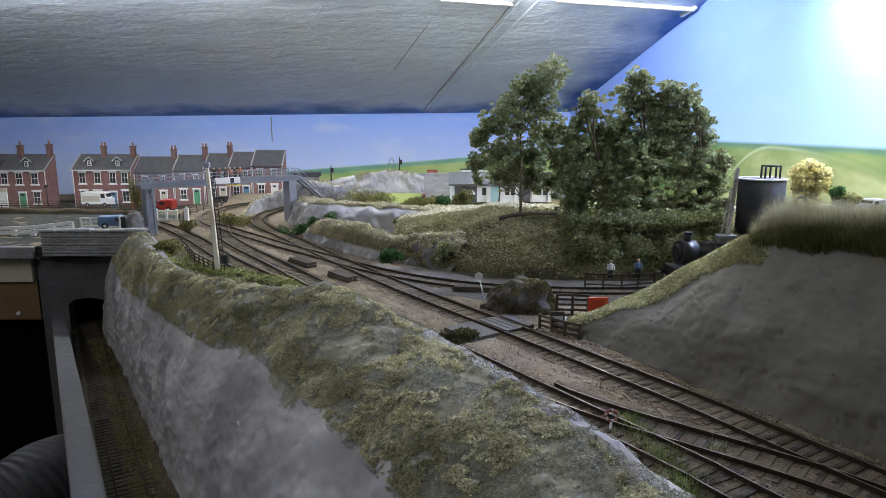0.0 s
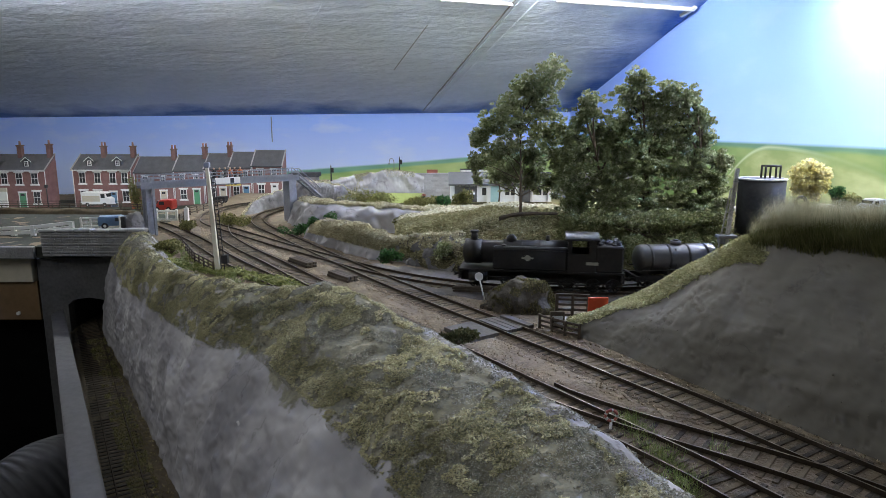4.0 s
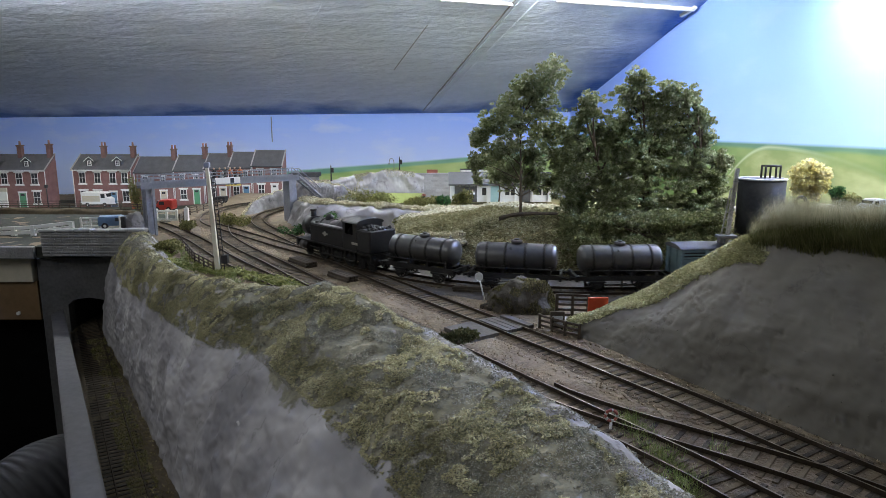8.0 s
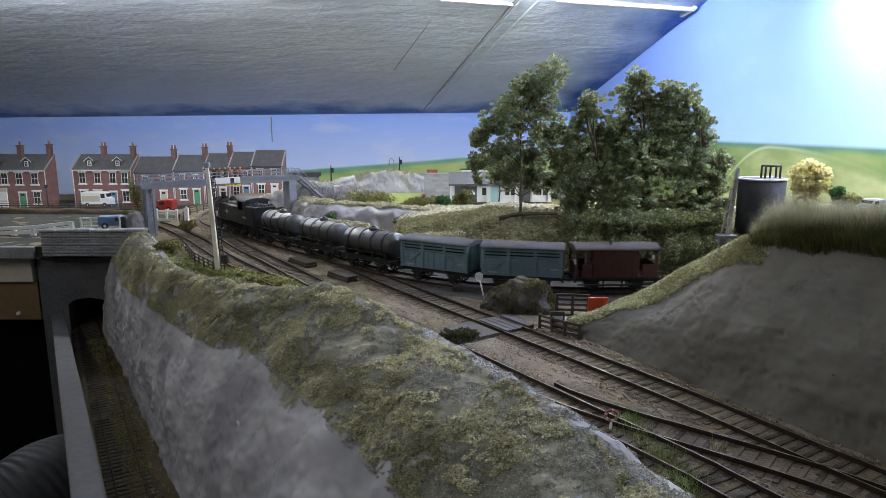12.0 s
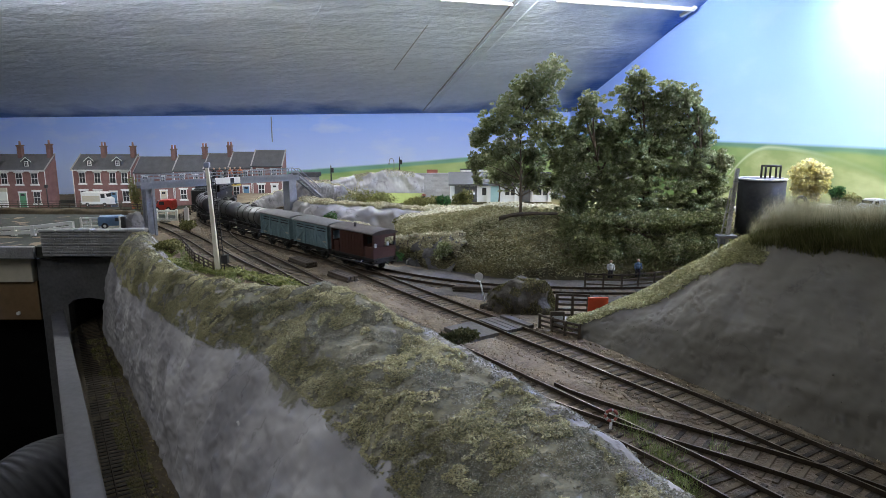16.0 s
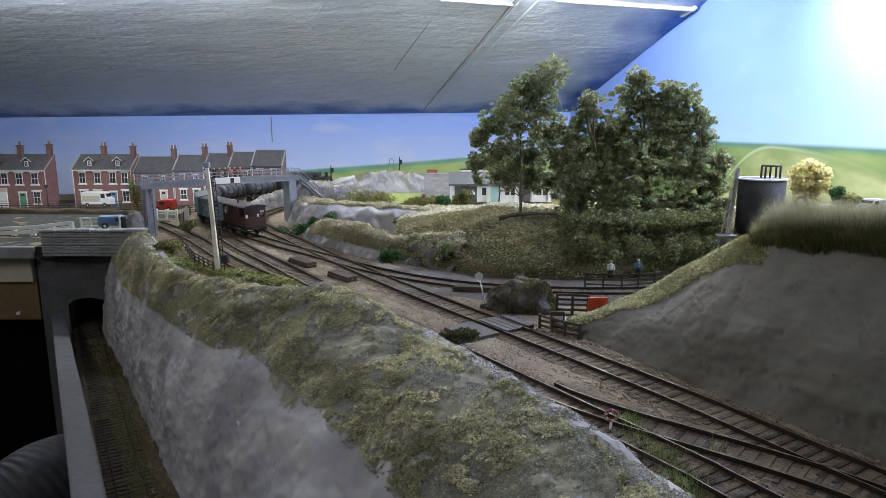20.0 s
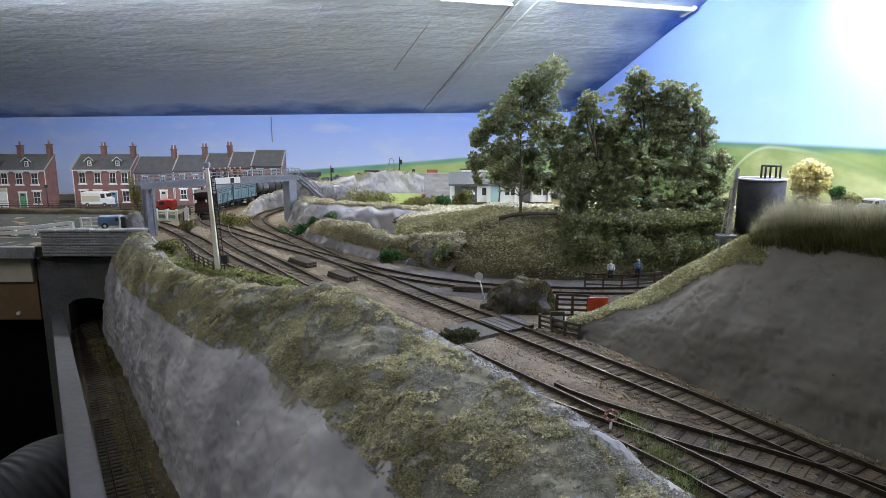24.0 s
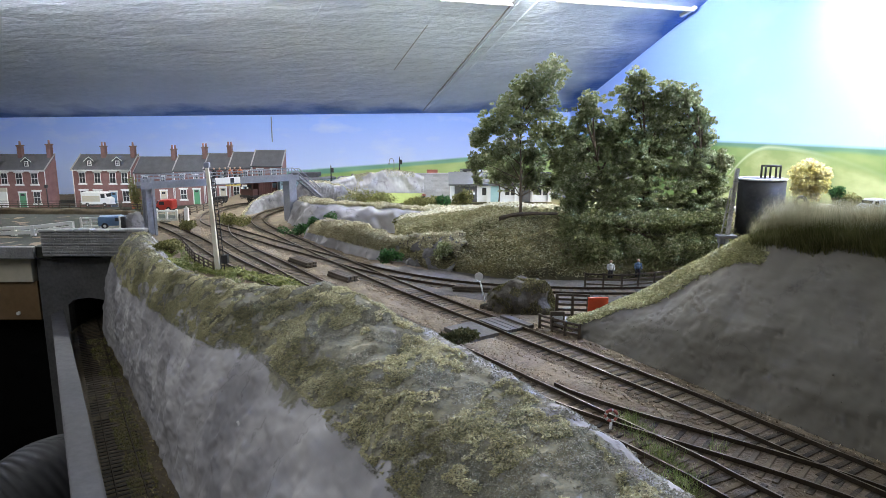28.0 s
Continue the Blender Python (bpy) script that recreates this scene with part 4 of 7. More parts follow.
# ---- left side: low line, board, bridge ----
def low_level():
    # trough shade is put into the darker sleeper and bed colours
    make_track([(-3, 12), (-16.95, 33.49), (-19.86, 37.98), (-25.77, 47.58), (-33.87, 60.91), (-40.33, 71.52), (-46.88, 82.06)], "low level track beside the rock face", z=-10.2, head=RUST_DULL, web=RUST_DULL, timber=sleeper_mesh(plain("shaded_sleeper", (0.011, 0.009, 0.006), (0.036, 0.028, 0.018), 0.9, 120, 0.3)), bed=EARTH)
    fl = bmesh.new()
    n = 60
    a0, a1 = Vector((-4, 2, 0)), Vector((-44, 84, 0))
    rows = []
    for k in range(n):
        p = a0.lerp(a1, k / (n - 1))
        rows.append([fl.verts.new((p.x + u, p.y + u * 0.5, -10.46 + 0.12 * noise.noise(Vector((p.x + u, p.y, 3)) * 0.9) + (0.5 if u > 5 else 0))) for u in (-1.6, -1.2, -0.8, -0.4, 0, 1, 2.5, 4, 6, 9)])
    for r0, r1 in zip(rows, rows[1:]):
        for k in range(9):
            fl.faces.new((r0[k], r0[k + 1], r1[k + 1], r1[k]))
    tagged(part("low_level_ground", fl, EARTH, smooth=True), "dark earthy bed of the low level track", "ground", kind="structure")
    d = thing("baseboard_edge", 0, 0, 0, label="grey painted plywood board along the baseboard edge", category="board", kind="structure")
    bm = bmesh.new()
    quad = [(-17.55, 31.18), (-43.66, 72.09), (-43.75, 69.82), (-19.65, 31.18)]
    vs = [bm.verts.new((x, y, z)) for z in (-30, -7.4) for x, y in quad]
    for f in ((3, 2, 1, 0), (4, 5, 6, 7), (0, 1, 5, 4), (1, 2, 6, 5), (2, 3, 7, 6), (3, 0, 4, 7)):
        bm.faces.new([vs[i] for i in f])
    bmesh.ops.recalc_face_normals(bm, faces=bm.faces)
    bmesh.ops.bevel(bm, geom=bm.edges[:], offset=0.1, segments=2, affect="EDGES")
    part("board", bm, plain("worn_grey_edge_paint", (0.045, 0.043, 0.047), (0.09, 0.087, 0.093), 0.75, 25, 0.25), d)
    # bridge with parapet over the low line
    br = thing("road_bridge", 0, 0, 0, label="grey stone road bridge over the low level track", category="bridge", kind="structure")
    pr = part("parapet", B(-44.9, -33.5, 71.57, 72.6, -1.2, 1.5), STONE, br, "grey stone parapet")
    r = random.Random(8)
    for c in range(9):
        x = -45.0
        while x < -33.9:
            w = r.uniform(0.8, 2.6)
            w = min(w, -33.4 - x)
            q = r.uniform(-0.06, 0.03)
            part("stone", B(x + 0.01, x + w - 0.01, 71.52 + q, 71.9, -1.18 + c * 0.3, -0.89 + c * 0.3 + r.uniform(-0.02, 0.01), bevel=0.06), STONE, pr)
            x += w
    for k in range(6):
        part("coping", B(-45.2 + k * 1.98, -43.25 + k * 1.98, 71.4 + 0.05 * (k % 2), 72.8, 1.48, 1.8 + 0.05 * (k % 3), bevel=0.13), STONE, pr)
    # bridge face lies in shade; the portal's dark grey carries it
    bm = bmesh.new()
    prism(bm, [(-46.8, -1.2), (-46.8, -30), (-43.7, -30), (-43.7, -7.3), (-43, -6.7), (-41.2, -6.4), (-39.5, -6.7), (-38.7, -7.4), (-38.7, -30), (-33.5, -30), (-33.5, -1.2)], 1, 73.2, 74.4)
    part("portal", bm, plain("shaded_portal_wall", (0.045, 0.045, 0.045), (0.11, 0.108, 0.105), 0.85, 40, 0.3), br, "tunnel portal under the bridge, darkened for its shade")
    # near-black side walls give the tunnel its shade by colour
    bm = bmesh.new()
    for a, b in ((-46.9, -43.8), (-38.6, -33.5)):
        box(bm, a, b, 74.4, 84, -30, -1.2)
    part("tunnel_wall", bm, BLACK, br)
    part("deck", B(-150, -39, 72.65, 100, -1.6, -0.28), plain("dirty_road", (0.013, 0.015, 0.011), (0.042, 0.044, 0.035), 0.95, 28, 0.4, bump_scale=250), br, "grey road deck")
    part("far_parapet", B(-150, -46.3, 71.9, 72.6, -1.6, -0.2, bevel=0.1), STONE, br)
    # added black end wall, colour standing in for the tunnel's dark
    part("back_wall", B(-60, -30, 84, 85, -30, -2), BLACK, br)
    cb = thing("cream_board", 0, 0, 0, label="cream painted board under the road", category="board", kind="structure")
    part("board", B(-150, -47.5, 73.2, 74.2, -4.6, -1.7, bevel=0.05), CREAM, cb)
    bp = thing("brown_panel", 0, 0, 0, label="brown hardboard panel with a screw head", category="panel", kind="structure")
    part("panel", B(-150, -47.3, 73.6, 74.2, -9.2, -4.6), BROWN, bp)
    part("screw", C((-49.8, 73.3, -8.4), (-49.8, 73.7, -8.4), 0.2), WHITE, bp)
    # added near-black sheet: stands in for the shade in the open void
    vo = thing("void_back", 0, 0, 0, label="near-black sheet added for the shade under the baseboard", category="cloth", kind="structure")
    part("cloth", B(-150, -44, 76, 76.5, -60, -9), plain("void_shade_black", (0.002, 0.002, 0.002), (0.005, 0.005, 0.005), 0.95, 60, 0, spec=0.05), vo)
    # ribbed hose
    h = thing("ribbed_hose", 0, 0, 0, label="fat grey ribbed flexible hose below the board", category="hose")
    bm = bmesh.new()
    p = spline([(-40.36, 44, -20.97), (-34.78, 46, -17.53), (-32.56, 50, -16.52), (-32.74, 58, -20.7), (-32.94, 62, -26.31)], 220)
    prev = None
    for k in range(220):
        tg = Vector(p[min(k + 1, 219)] - p[max(k - 1, 0)]).normalized()
        s = tg.orthogonal().normalized()
        s2 = tg.cross(s)
        rr = 4.0 + 0.16 * math.sin(k * math.pi / 1.5)
        ring = [bm.verts.new(Vector(p[k]) + (s * math.cos(q) + s2 * math.sin(q)) * rr) for q in [2 * math.pi * i / 20 for i in range(20)]]
        if prev:
            for i in range(20):
                bm.faces.new((prev[i], prev[(i + 1) % 20], ring[(i + 1) % 20], ring[i]))
        prev = ring
    part("hose", bm, HOSE, h, smooth=True)
    part("cuff", C(p[215], p[219], 4.6, None, 24), BLACK, h)


low_level()


# ---- houses ----
def window(par, x, z, w, h, mat_frame=WHITE, y=0.0, sill=True):
    f = part("window", B(x - w / 2, x + w / 2, y - 0.06, y + 0.05, z, z + h), mat_frame, par, "white painted sash window")
    t = 0.1
    for a, b in ((x - w / 2 + t, x - t / 3), (x + t / 3, x + w / 2 - t)):
        for c, d in ((z + t, z + h / 2 - t / 3), (z + h / 2 + t / 3, z + h - t)):
            part("pane", B(a, b, y - 0.075, y - 0.03, c, d), GLASS_DARK, f)
    if sill:
        part("sill", B(x - w / 2 - 0.18, x + w / 2 + 0.18, y - 0.2, y + 0.05, z - 0.22, z), WHITE, par)
        part("lintel", B(x - w / 2 - 0.25, x + w / 2 + 0.25, y - 0.1, y + 0.05, z + h, z + h + 0.28), WHITE, par)
    return f


def door(par, x, w, h, mat, surround=True):
    d = part("door", B(x - w / 2, x + w / 2, -0.08, 0.05, 0, h), mat, par)
    part("pane", B(x - w * 0.3, x + w * 0.3, -0.1, -0.05, h * 0.82, h * 0.95), GLASS_DARK, d)
    for a in (-1, 1):
        part("panel", B(x + a * w * 0.22 - w * 0.14, x + a * w * 0.22 + w * 0.14, -0.11, -0.07, h * 0.1, h * 0.4), mat, d)
    if surround:
        part("lintel", B(x - w / 2 - 0.25, x + w / 2 + 0.25, -0.12, 0.05, h, h + 0.3), WHITE, par)
        for a in (-1, 1):
            part("jamb", B(x + a * (w / 2 + 0.1) - 0.07, x + a * (w / 2 + 0.1) + 0.07, -0.1, 0.05, 0, h), WHITE, par)


def chimney(par, x, y, z0, h, pots=2):
    bm = B(x - 0.4, x + 0.4, y - 0.45, y + 0.45, z0, z0 + h, bevel=0.03)
    box(bm, x - 0.5, x + 0.5, y - 0.55, y + 0.55, z0 + h, z0 + h + 0.2)
    c = part("chimney", bm, SOOT_BRICK, par)
    for k in range(pots):
        px = x + (k - (pots - 1) / 2) * 0.55
        part("chimney_pot", C((px, y, z0 + h + 0.2), (px, y, z0 + h + 0.9), 0.2, 0.16, 8), BRICK, c)


def house(x, y, z, w, eave, ridge, depth, spec, label, rz=0, roof_label="grey slate roof", wall=BRICK):
    """spec: windows (x, z, w, h), doors (x, w, h, paint), chimneys (x, h, pots), dormers (x)."""
    t = thing("terraced_house", x, y, z, rz, label, "house", "row of houses")
    t.scale = (1.13, 1.13, 1.13)
    bm = B(0, w, 0, depth / 2, -1.5, eave)
    prism(bm, [(0, eave), (depth / 2, eave), (depth / 2, ridge - 0.12)], 0, 0.0, w)
    part("wall", bm, wall, t)
    rise = ridge - eave
    bm = bmesh.new()
    y0, y1 = -0.35, depth / 2
    z0 = eave - 0.35 * rise / (depth / 2)
    prism(bm, [(y0, z0), (y1, ridge), (y1, ridge + 0.22), (y0, z0 + 0.22)], 0, -0.08, w + 0.08)
    part("roof", bm, SLATE, t, roof_label)
    for a in (0.0, w):
        bm = bmesh.new()
        prism(bm, [(-0.38, eave - 0.1), (depth / 2, ridge + 0.2), (depth / 2, ridge + 0.34), (-0.38, eave + 0.06)], 0, a - 0.1, a + 0.1)
        part("verge", bm, BRICK_GREY, t, "pale mortared verge")
    part("gutter", B(-0.05, w + 0.05, -0.45, -0.28, eave - 0.24, eave - 0.05), WHITE if "dormers" in spec else SLATE, t)
    for a in (0.12, w - 0.12):
        part("downpipe", C((a, -0.12, 0), (a, -0.12, eave - 0.2), 0.07, seg=6), WHITE, t)
    for wx, wz, ww, wh in spec.get("windows", ()):
        window(t, wx, wz, ww, wh)
    for dx, dw, dh, dm in spec.get("doors", ()):
        door(t, dx, dw, dh, dm)
    for cx, ch, pots in spec.get("chimneys", ()):
        chimney(t, cx, depth / 2 - 0.5, ridge - 0.6, ch, pots)
    for dx in spec.get("dormers", ()):
        part("dormer", B(dx - 0.68, dx + 0.68, 0.5, depth / 2, eave + 0.5, eave + 1.65), SLATE, t)
        bm = bmesh.new()
        prism(bm, [(dx - 0.68, eave + 1.65), (dx + 0.68, eave + 1.65), (dx, eave + 2.2)], 1, 0.5, depth / 2)
        part("dormer_gable", bm, SLATE, t)
        for a in (-1, 1):
            bm = bmesh.new()
            prism(bm, [(dx, eave + 2.38), (dx, eave + 2.2), (dx + a * 1.0, eave + 1.4), (dx + a * 1.0, eave + 1.58)], 1, 0.3, depth / 2)
            part("dormer_roof", bm, SLATE, t)
            bm = bmesh.new()
            prism(bm, [(dx, eave + 2.34), (dx, eave + 2.2), (dx + a * 0.95, eave + 1.42), (dx + a * 0.95, eave + 1.55)], 1, 0.24, 0.31)
            part("bargeboard", bm, WHITE, t)
        window(t, dx, eave + 0.62, 0.7, 0.95, y=0.45, sill=False)
    return t


def houses():
    y, z = 136.0, -3.65
    big = {"windows": [(1.8, 4.3, 1.2, 2.1), (4.6, 4.3, 1.2, 2.1), (7.4, 4.3, 1.2, 2.1), (9.6, 4.3, 1.2, 2.1), (1.8, 0.9, 1.3, 2.1), (4.4, 0.9, 1.3, 2.1), (9.6, 0.9, 1.3, 2.1)],
           "doors": [(7.3, 1.1, 2.7, DOOR_BLUE)], "chimneys": [(4.7, 2.2, 2), (10.2, 2.2, 1)], "dormers": [3.1, 8.3]}
    house(-77.29, y, z, 10.9, 6.9, 9.3, 7.0, big, "tall red brick house with white sash windows and dormers")
    big2 = {"windows": [(0.5, 4.3, 1.2, 2.1), (3.1, 4.3, 1.2, 2.1), (5.6, 4.3, 1.2, 2.1), (8.3, 4.3, 1.25, 2.1), (11.1, 4.3, 1.25, 2.1), (11.2, 0.8, 1.3, 2.2)],
            "doors": [(8.6, 1.15, 2.7, DOOR_GREEN)], "chimneys": [(7.2, 2.3, 1), (12.6, 2.5, 1)], "dormers": [4.0, 9.6]}
    h = house(-96.54, 134.0, z, 13.2, 6.9, 9.4, 7.0, big2, "tall red brick corner house with a shop front")
    sh = part("shop_front", B(0.5, 5.8, -0.25, 0.05, 0, 3.0), WHITE, h, "white shop front")
    part("shop_window", B(1.0, 3.6, -0.3, -0.2, 0.8, 2.6), GLASS_DARK, sh)
    part("shop_sign", B(0.3, 6.0, -0.4, -0.24, 3.0, 3.7), DOOR_CREAM, sh, "cream shop sign")
    # cottages, stepping up along the road
    xs = [-65.00, -56.64, -50.19, -44.93, -40.15, -33.70]
    doors = [DOOR_CREAM, DOOR_GREEN, DOOR_CREAM, DOOR_BLUE, WHITE]
    for k in range(5):
        w = xs[k + 1] - xs[k]
        zz = z + 0.05 + 0.34 * k
        spec = {"windows": [(w * 0.25, 4.2, 0.95, 1.35), (w * 0.64, 4.2, 0.95, 1.35), (w * 0.26, 0.9, 1.2, 1.9)], "doors": [(w * 0.64, 1.05, 2.75, doors[k])],
                "chimneys": [(w * 0.8, 2.1, 2)] if k < 3 else []}
        house(xs[k], 137.0, zz, w / 1.13, 6.3, 8.8, 6.5, spec, ("brick cottage in the row with a cream door", "brick cottage in the row with a green door", "brick shop in the row with a yellow sign", "brick cottage in the row with a blue door", "brick end cottage in the row with white windows")[k])
    sg = thing("shop_sign", -43.67, 135.5, 1.15, label="yellow shop sign with dark lettering bars", category="sign")
    part("board", B(-1.6, 1.6, -0.1, 0.1, -0.35, 0.35), SIGN_YELLOW, sg)
    for a in (-1.0, -0.3, 0.5):
        part("lettering", B(a - 0.25, a + 0.25, -0.13, -0.1, -0.12, 0.12), BLACK, sg)


houses()


def village_ground():
    bm = bmesh.new()
    xs, ys = np.linspace(-149, -40, 50), np.linspace(100.5, 150, 24)
    v = [[bm.verts.new((x, y, -1.15 - 2.6 * step(101, 128, y) + (0.9 * step(-62, -40, x)) * step(101, 128, y) + 0.12 * noise.noise(Vector((x, y, 0)) * 0.2))) for y in ys] for x in xs]
    for i in range(49):
        for j in range(23):
            bm.faces.new((v[i][j], v[i + 1][j], v[i + 1][j + 1], v[i][j + 1]))
    tagged(part("village_street", bm, plain("worn_street", (0.014, 0.016, 0.01), (0.045, 0.048, 0.032), 0.95, 28, 0.4, bump_scale=250), smooth=True), "grey village street in front of the houses", "road", kind="structure")
    bank([(-149, 99.5, -1.2, 0.55), (-100, 99.5, -1.2, 0.55), (-70, 99.5, -1.2, 0.5), (-52, 99, -1.2, 0.3), (-44, 98.5, -1.2, -0.3)], 1.6, EARTH, 21, "stone_bank", "low grey stone bank below the village street", 0.12, 0.8)


village_ground()


# ---- banks and mounds behind the tracks ----
ROCK_GREY = rock_mat("mid_grey_rock", (0.11, 0.106, 0.106), (0.22, 0.214, 0.216), (0.45, 0.40, 0.22), (0.2, 0.2, 0.09), 0.7, 0.9)
G_A = bank([(-29.3, 98.5, -0.8, -0.5), (-29.1, 101, -0.6, 0.4), (-28.8, 103.5, -0.4, 1.2), (-27.6, 108.5, -0.6, 1.8), (-24.6, 115.5, -1, 2.1), (-18.6, 119, -1.2, 2.0)], 1.9, ROCK_GREY, 3, "rock_bank", "pale grey rock between two curving tracks")
G_B = bank([(-22.3, 91, -0.4, 2.6), (-18.5, 84.5, -0.4, 2.9), (-14, 83, -0.4, 2.8), (-9, 82.5, -0.4, 2.6), (-4, 81, -0.4, 2.4), (1, 80, -0.4, 2.6)], 5.5, PALE_ROCK, 4, "rock_bank", "pale grey rock wall with straw grass on top", 0.28)
G_C = bank([(-23.5, 101, 0, 3.9), (-19, 99, 0, 4.0), (-14.5, 98.5, 0, 3.0), (-11.5, 99.5, 0, 1.9)], 5, ROCK_GREY, 5, "rock_bank", "pale grey rock behind the footbridge steps", 0.4)
G_D = bank([(-17.2, 78.5, -0.4, 1.2), (-13.9, 73.2, -0.4, 2.1), (-10.4, 68.7, -0.4, 2.2), (-6.8, 65.2, -0.4, 1.8), (-4.4, 65, -0.4, 1.5)], 3.2, PALE_ROCK, 6, "rock_bank", "low rock edging with thick dry grass", 0.3)
G_E = bank([(-20.5, 119, -0.5, 2.4), (-17.8, 121.5, -0.5, 3.1), (-14.5, 123, -0.5, 3.9), (-9, 124, -0.5, 4.35), (-6, 124, -0.5, 4.1), (-3.6, 124.6, -0.5, 3.2)], 3.0, PALE_ROCK, 7, "retaining_bank", "long pale grey rock face below the far line", 0.42, 0.35, steep=0.2)


def retaining_wall():
    w = thing("retaining_wall", 0, 0, 0, label="flat pale grey stone retaining wall below the far line", category="retaining wall", kind="structure")
    face = plain("pale_wall_card", (0.2, 0.195, 0.19), (0.31, 0.303, 0.295), 0.85, 60, 0.3, random_tint=0.25)
    part("wall", B(-5.4, 37, 125.3, 126.4, -1, 3.95), face, w)
    r = random.Random(4)
    for row in range(7):
        x = -5.4
        while x < 8:
            n_ = r.uniform(1.1, 2.2)
            part("stone", B(x + 0.02, x + n_ - 0.02, 125.22 + r.uniform(-0.04, 0.04), 125.32, 0.6 + row * 0.47, 1.05 + row * 0.47), face, w)
            x += n_
    part("coping", B(-5.6, 37, 125.1, 126.6, 3.95, 4.12, bevel=0.04), face, w)


retaining_wall()


G_F = bank([(-5.6, 65.2, -0.4, 1.3), (-3.2, 62.4, -0.4, 2.2), (-0.8, 60.4, -0.4, 2.5), (0.8, 59.3, -0.4, 1.9)], 4.5, ROCK_GREY, 17, "rock_bank", "grey rock bank with straw grass beside the mound", 0.45)


def lawn():
    bm = bmesh.new()
    rows = []
    for i in range(8):
        rows.append([bm.verts.new((-13 + i * 1.3, 106 + j * 2.2, 0.75 - 0.03 * j + 0.1 * noise.noise(Vector((i, j, 0)) * 0.4))) for j in range(9)])
    for a, b in zip(rows, rows[1:]):
        for j in range(8):
            bm.faces.new((a[j], b[j], b[j + 1], a[j + 1]))
    tagged(part("lawn", bm, plain("yellow_green_turf", (0.16, 0.20, 0.05), (0.34, 0.38, 0.12), 0.9, 60, 0.4, bump_scale=400), smooth=True), "yellow green turf behind the bushes", "lawn", kind="structure")


lawn()


def mounds():
    st = []
    for x, foot, top, y0 in ((-5.5, 66, 1.6, 3), (-2.5, 62.6, 2.6, 3), (1.5, 59.2, 3.6, 3), (5.5, 57.2, 4.2, 3), (10, 56.4, 4.4, 3), (15, 56.2, 3.8, 3), (24, 56.6, 3.4, 3), (38, 58, 3.6, 3), (56, 62, 3.6, 3)):
        st.append([(x, foot, -0.6), (x, foot + 0.3, 0.9), (x, foot + 3, top * 0.62), (x, foot + 7, top * 0.93), (x, foot + 11, top), (x, foot + 20, top - 0.5), (x, 100, 0.6), (x, 126, -0.5)])
    return rock("grass_mound", st, 0.5, 0.22, MOUND, 8, "rounded mound covered with a dull green grass mat", 160, 110, "mound", 0.2)


G_M = mounds()


def cinder_strip():
    c = spline(LINE_TRAIN, 300)
    c = c[(c[:, 0] < 40) & (c[:, 0] > -9) & (c[:, 1] < 70)]
    tg = np.gradient(c, axis=0)
    tg /= np.linalg.norm(tg, axis=1, keepdims=True)
    nr = np.stack([tg[:, 1], -tg[:, 0]], 1)
    bm = bmesh.new()
    rows = []
    for k in range(len(c)):
        e = min(k, len(c) - 1 - k, 12) / 12
        rows.append([bm.verts.new((c[k, 0] + nr[k, 0] * u, c[k, 1] + nr[k, 1] * u, -0.22 - (0.25 if abs(u - 1) > 4.4 * (0.4 + 0.6 * e) else 0) + 0.05 * noise.noise(Vector((c[k, 0], c[k, 1] + u, 0))))) for u in (-3.8, -3.2, -2.5, -1.5, -0.5, 0.5, 1.5, 2.5, 3.5, 4.5, 5.5, 6)])
    for a, b in zip(rows, rows[1:]):
        for k in range(11):
            bm.faces.new((a[k], a[k + 1], b[k + 1], b[k]))
    bmesh.ops.recalc_face_normals(bm, faces=bm.faces)
    tagged(part("cinder_path", bm, plain("dark_cinders", (0.05, 0.045, 0.04), (0.12, 0.108, 0.095), 0.95, 50, 0.5, bump_scale=400), smooth=True), "dark grey cinder path beside the curving line", "path", kind="structure")


cinder_strip()
st = []
for x, w in ((3.4, 0.3), (4.2, 1.1), (5.4, 1.7), (6.9, 1.75), (7.9, 1.2), (8.6, 0.3)):
    st.append([(x, 47.2 - w * 0.9, -0.6), (x, 47.2 - w * 0.6, w * 0.6), (x, 47.4, w * 1.08), (x, 48.2 + w * 0.5, w * 0.8), (x, 48.6 + w * 0.8, -0.6)])
G_S = rock("earth_mound", st, 0.32, 0.7, plain("grey_earth", (0.04, 0.035, 0.027), (0.1, 0.088, 0.07), 0.95, 50, 0.5, bump_scale=300), 9, "small dark earth mound between the tracks", 60, 40, "mound")

TURF_PALE = leaf_mat("cream_turf_fibre", (0.26, 0.235, 0.14), (0.54, 0.50, 0.34), (0.78, 0.74, 0.56))
flock("straw_on_bank", np.vstack([on_grid(G_D, 34000, 0.05, 1, 0.2, 0.85), on_grid(G_B, 34000, 0, 1, 0.38, 0.8), on_grid(G_C, 6000, 0, 1, 0.45, 0.8), on_grid(G_A, 5000, 0, 1, 0.5, 0.9), on_grid(G_F, 9000, 0, 1, 0.25, 0.85, patchy(0.5, -0.1))]), 0.5, 0.16, TURF_PALE, "thick dry straw turf on the rock banks", lift=0.12)
flock("straw_on_plateau", on_grid(G_M, 60000, 0, 1, 0.23, 0.52), 0.55, 0.17, leaf_mat("bleached_straw_fibre", (0.40, 0.37, 0.25), (0.70, 0.67, 0.52), (0.85, 0.82, 0.70)), "pale straw grass behind the mound", lift=0.12)
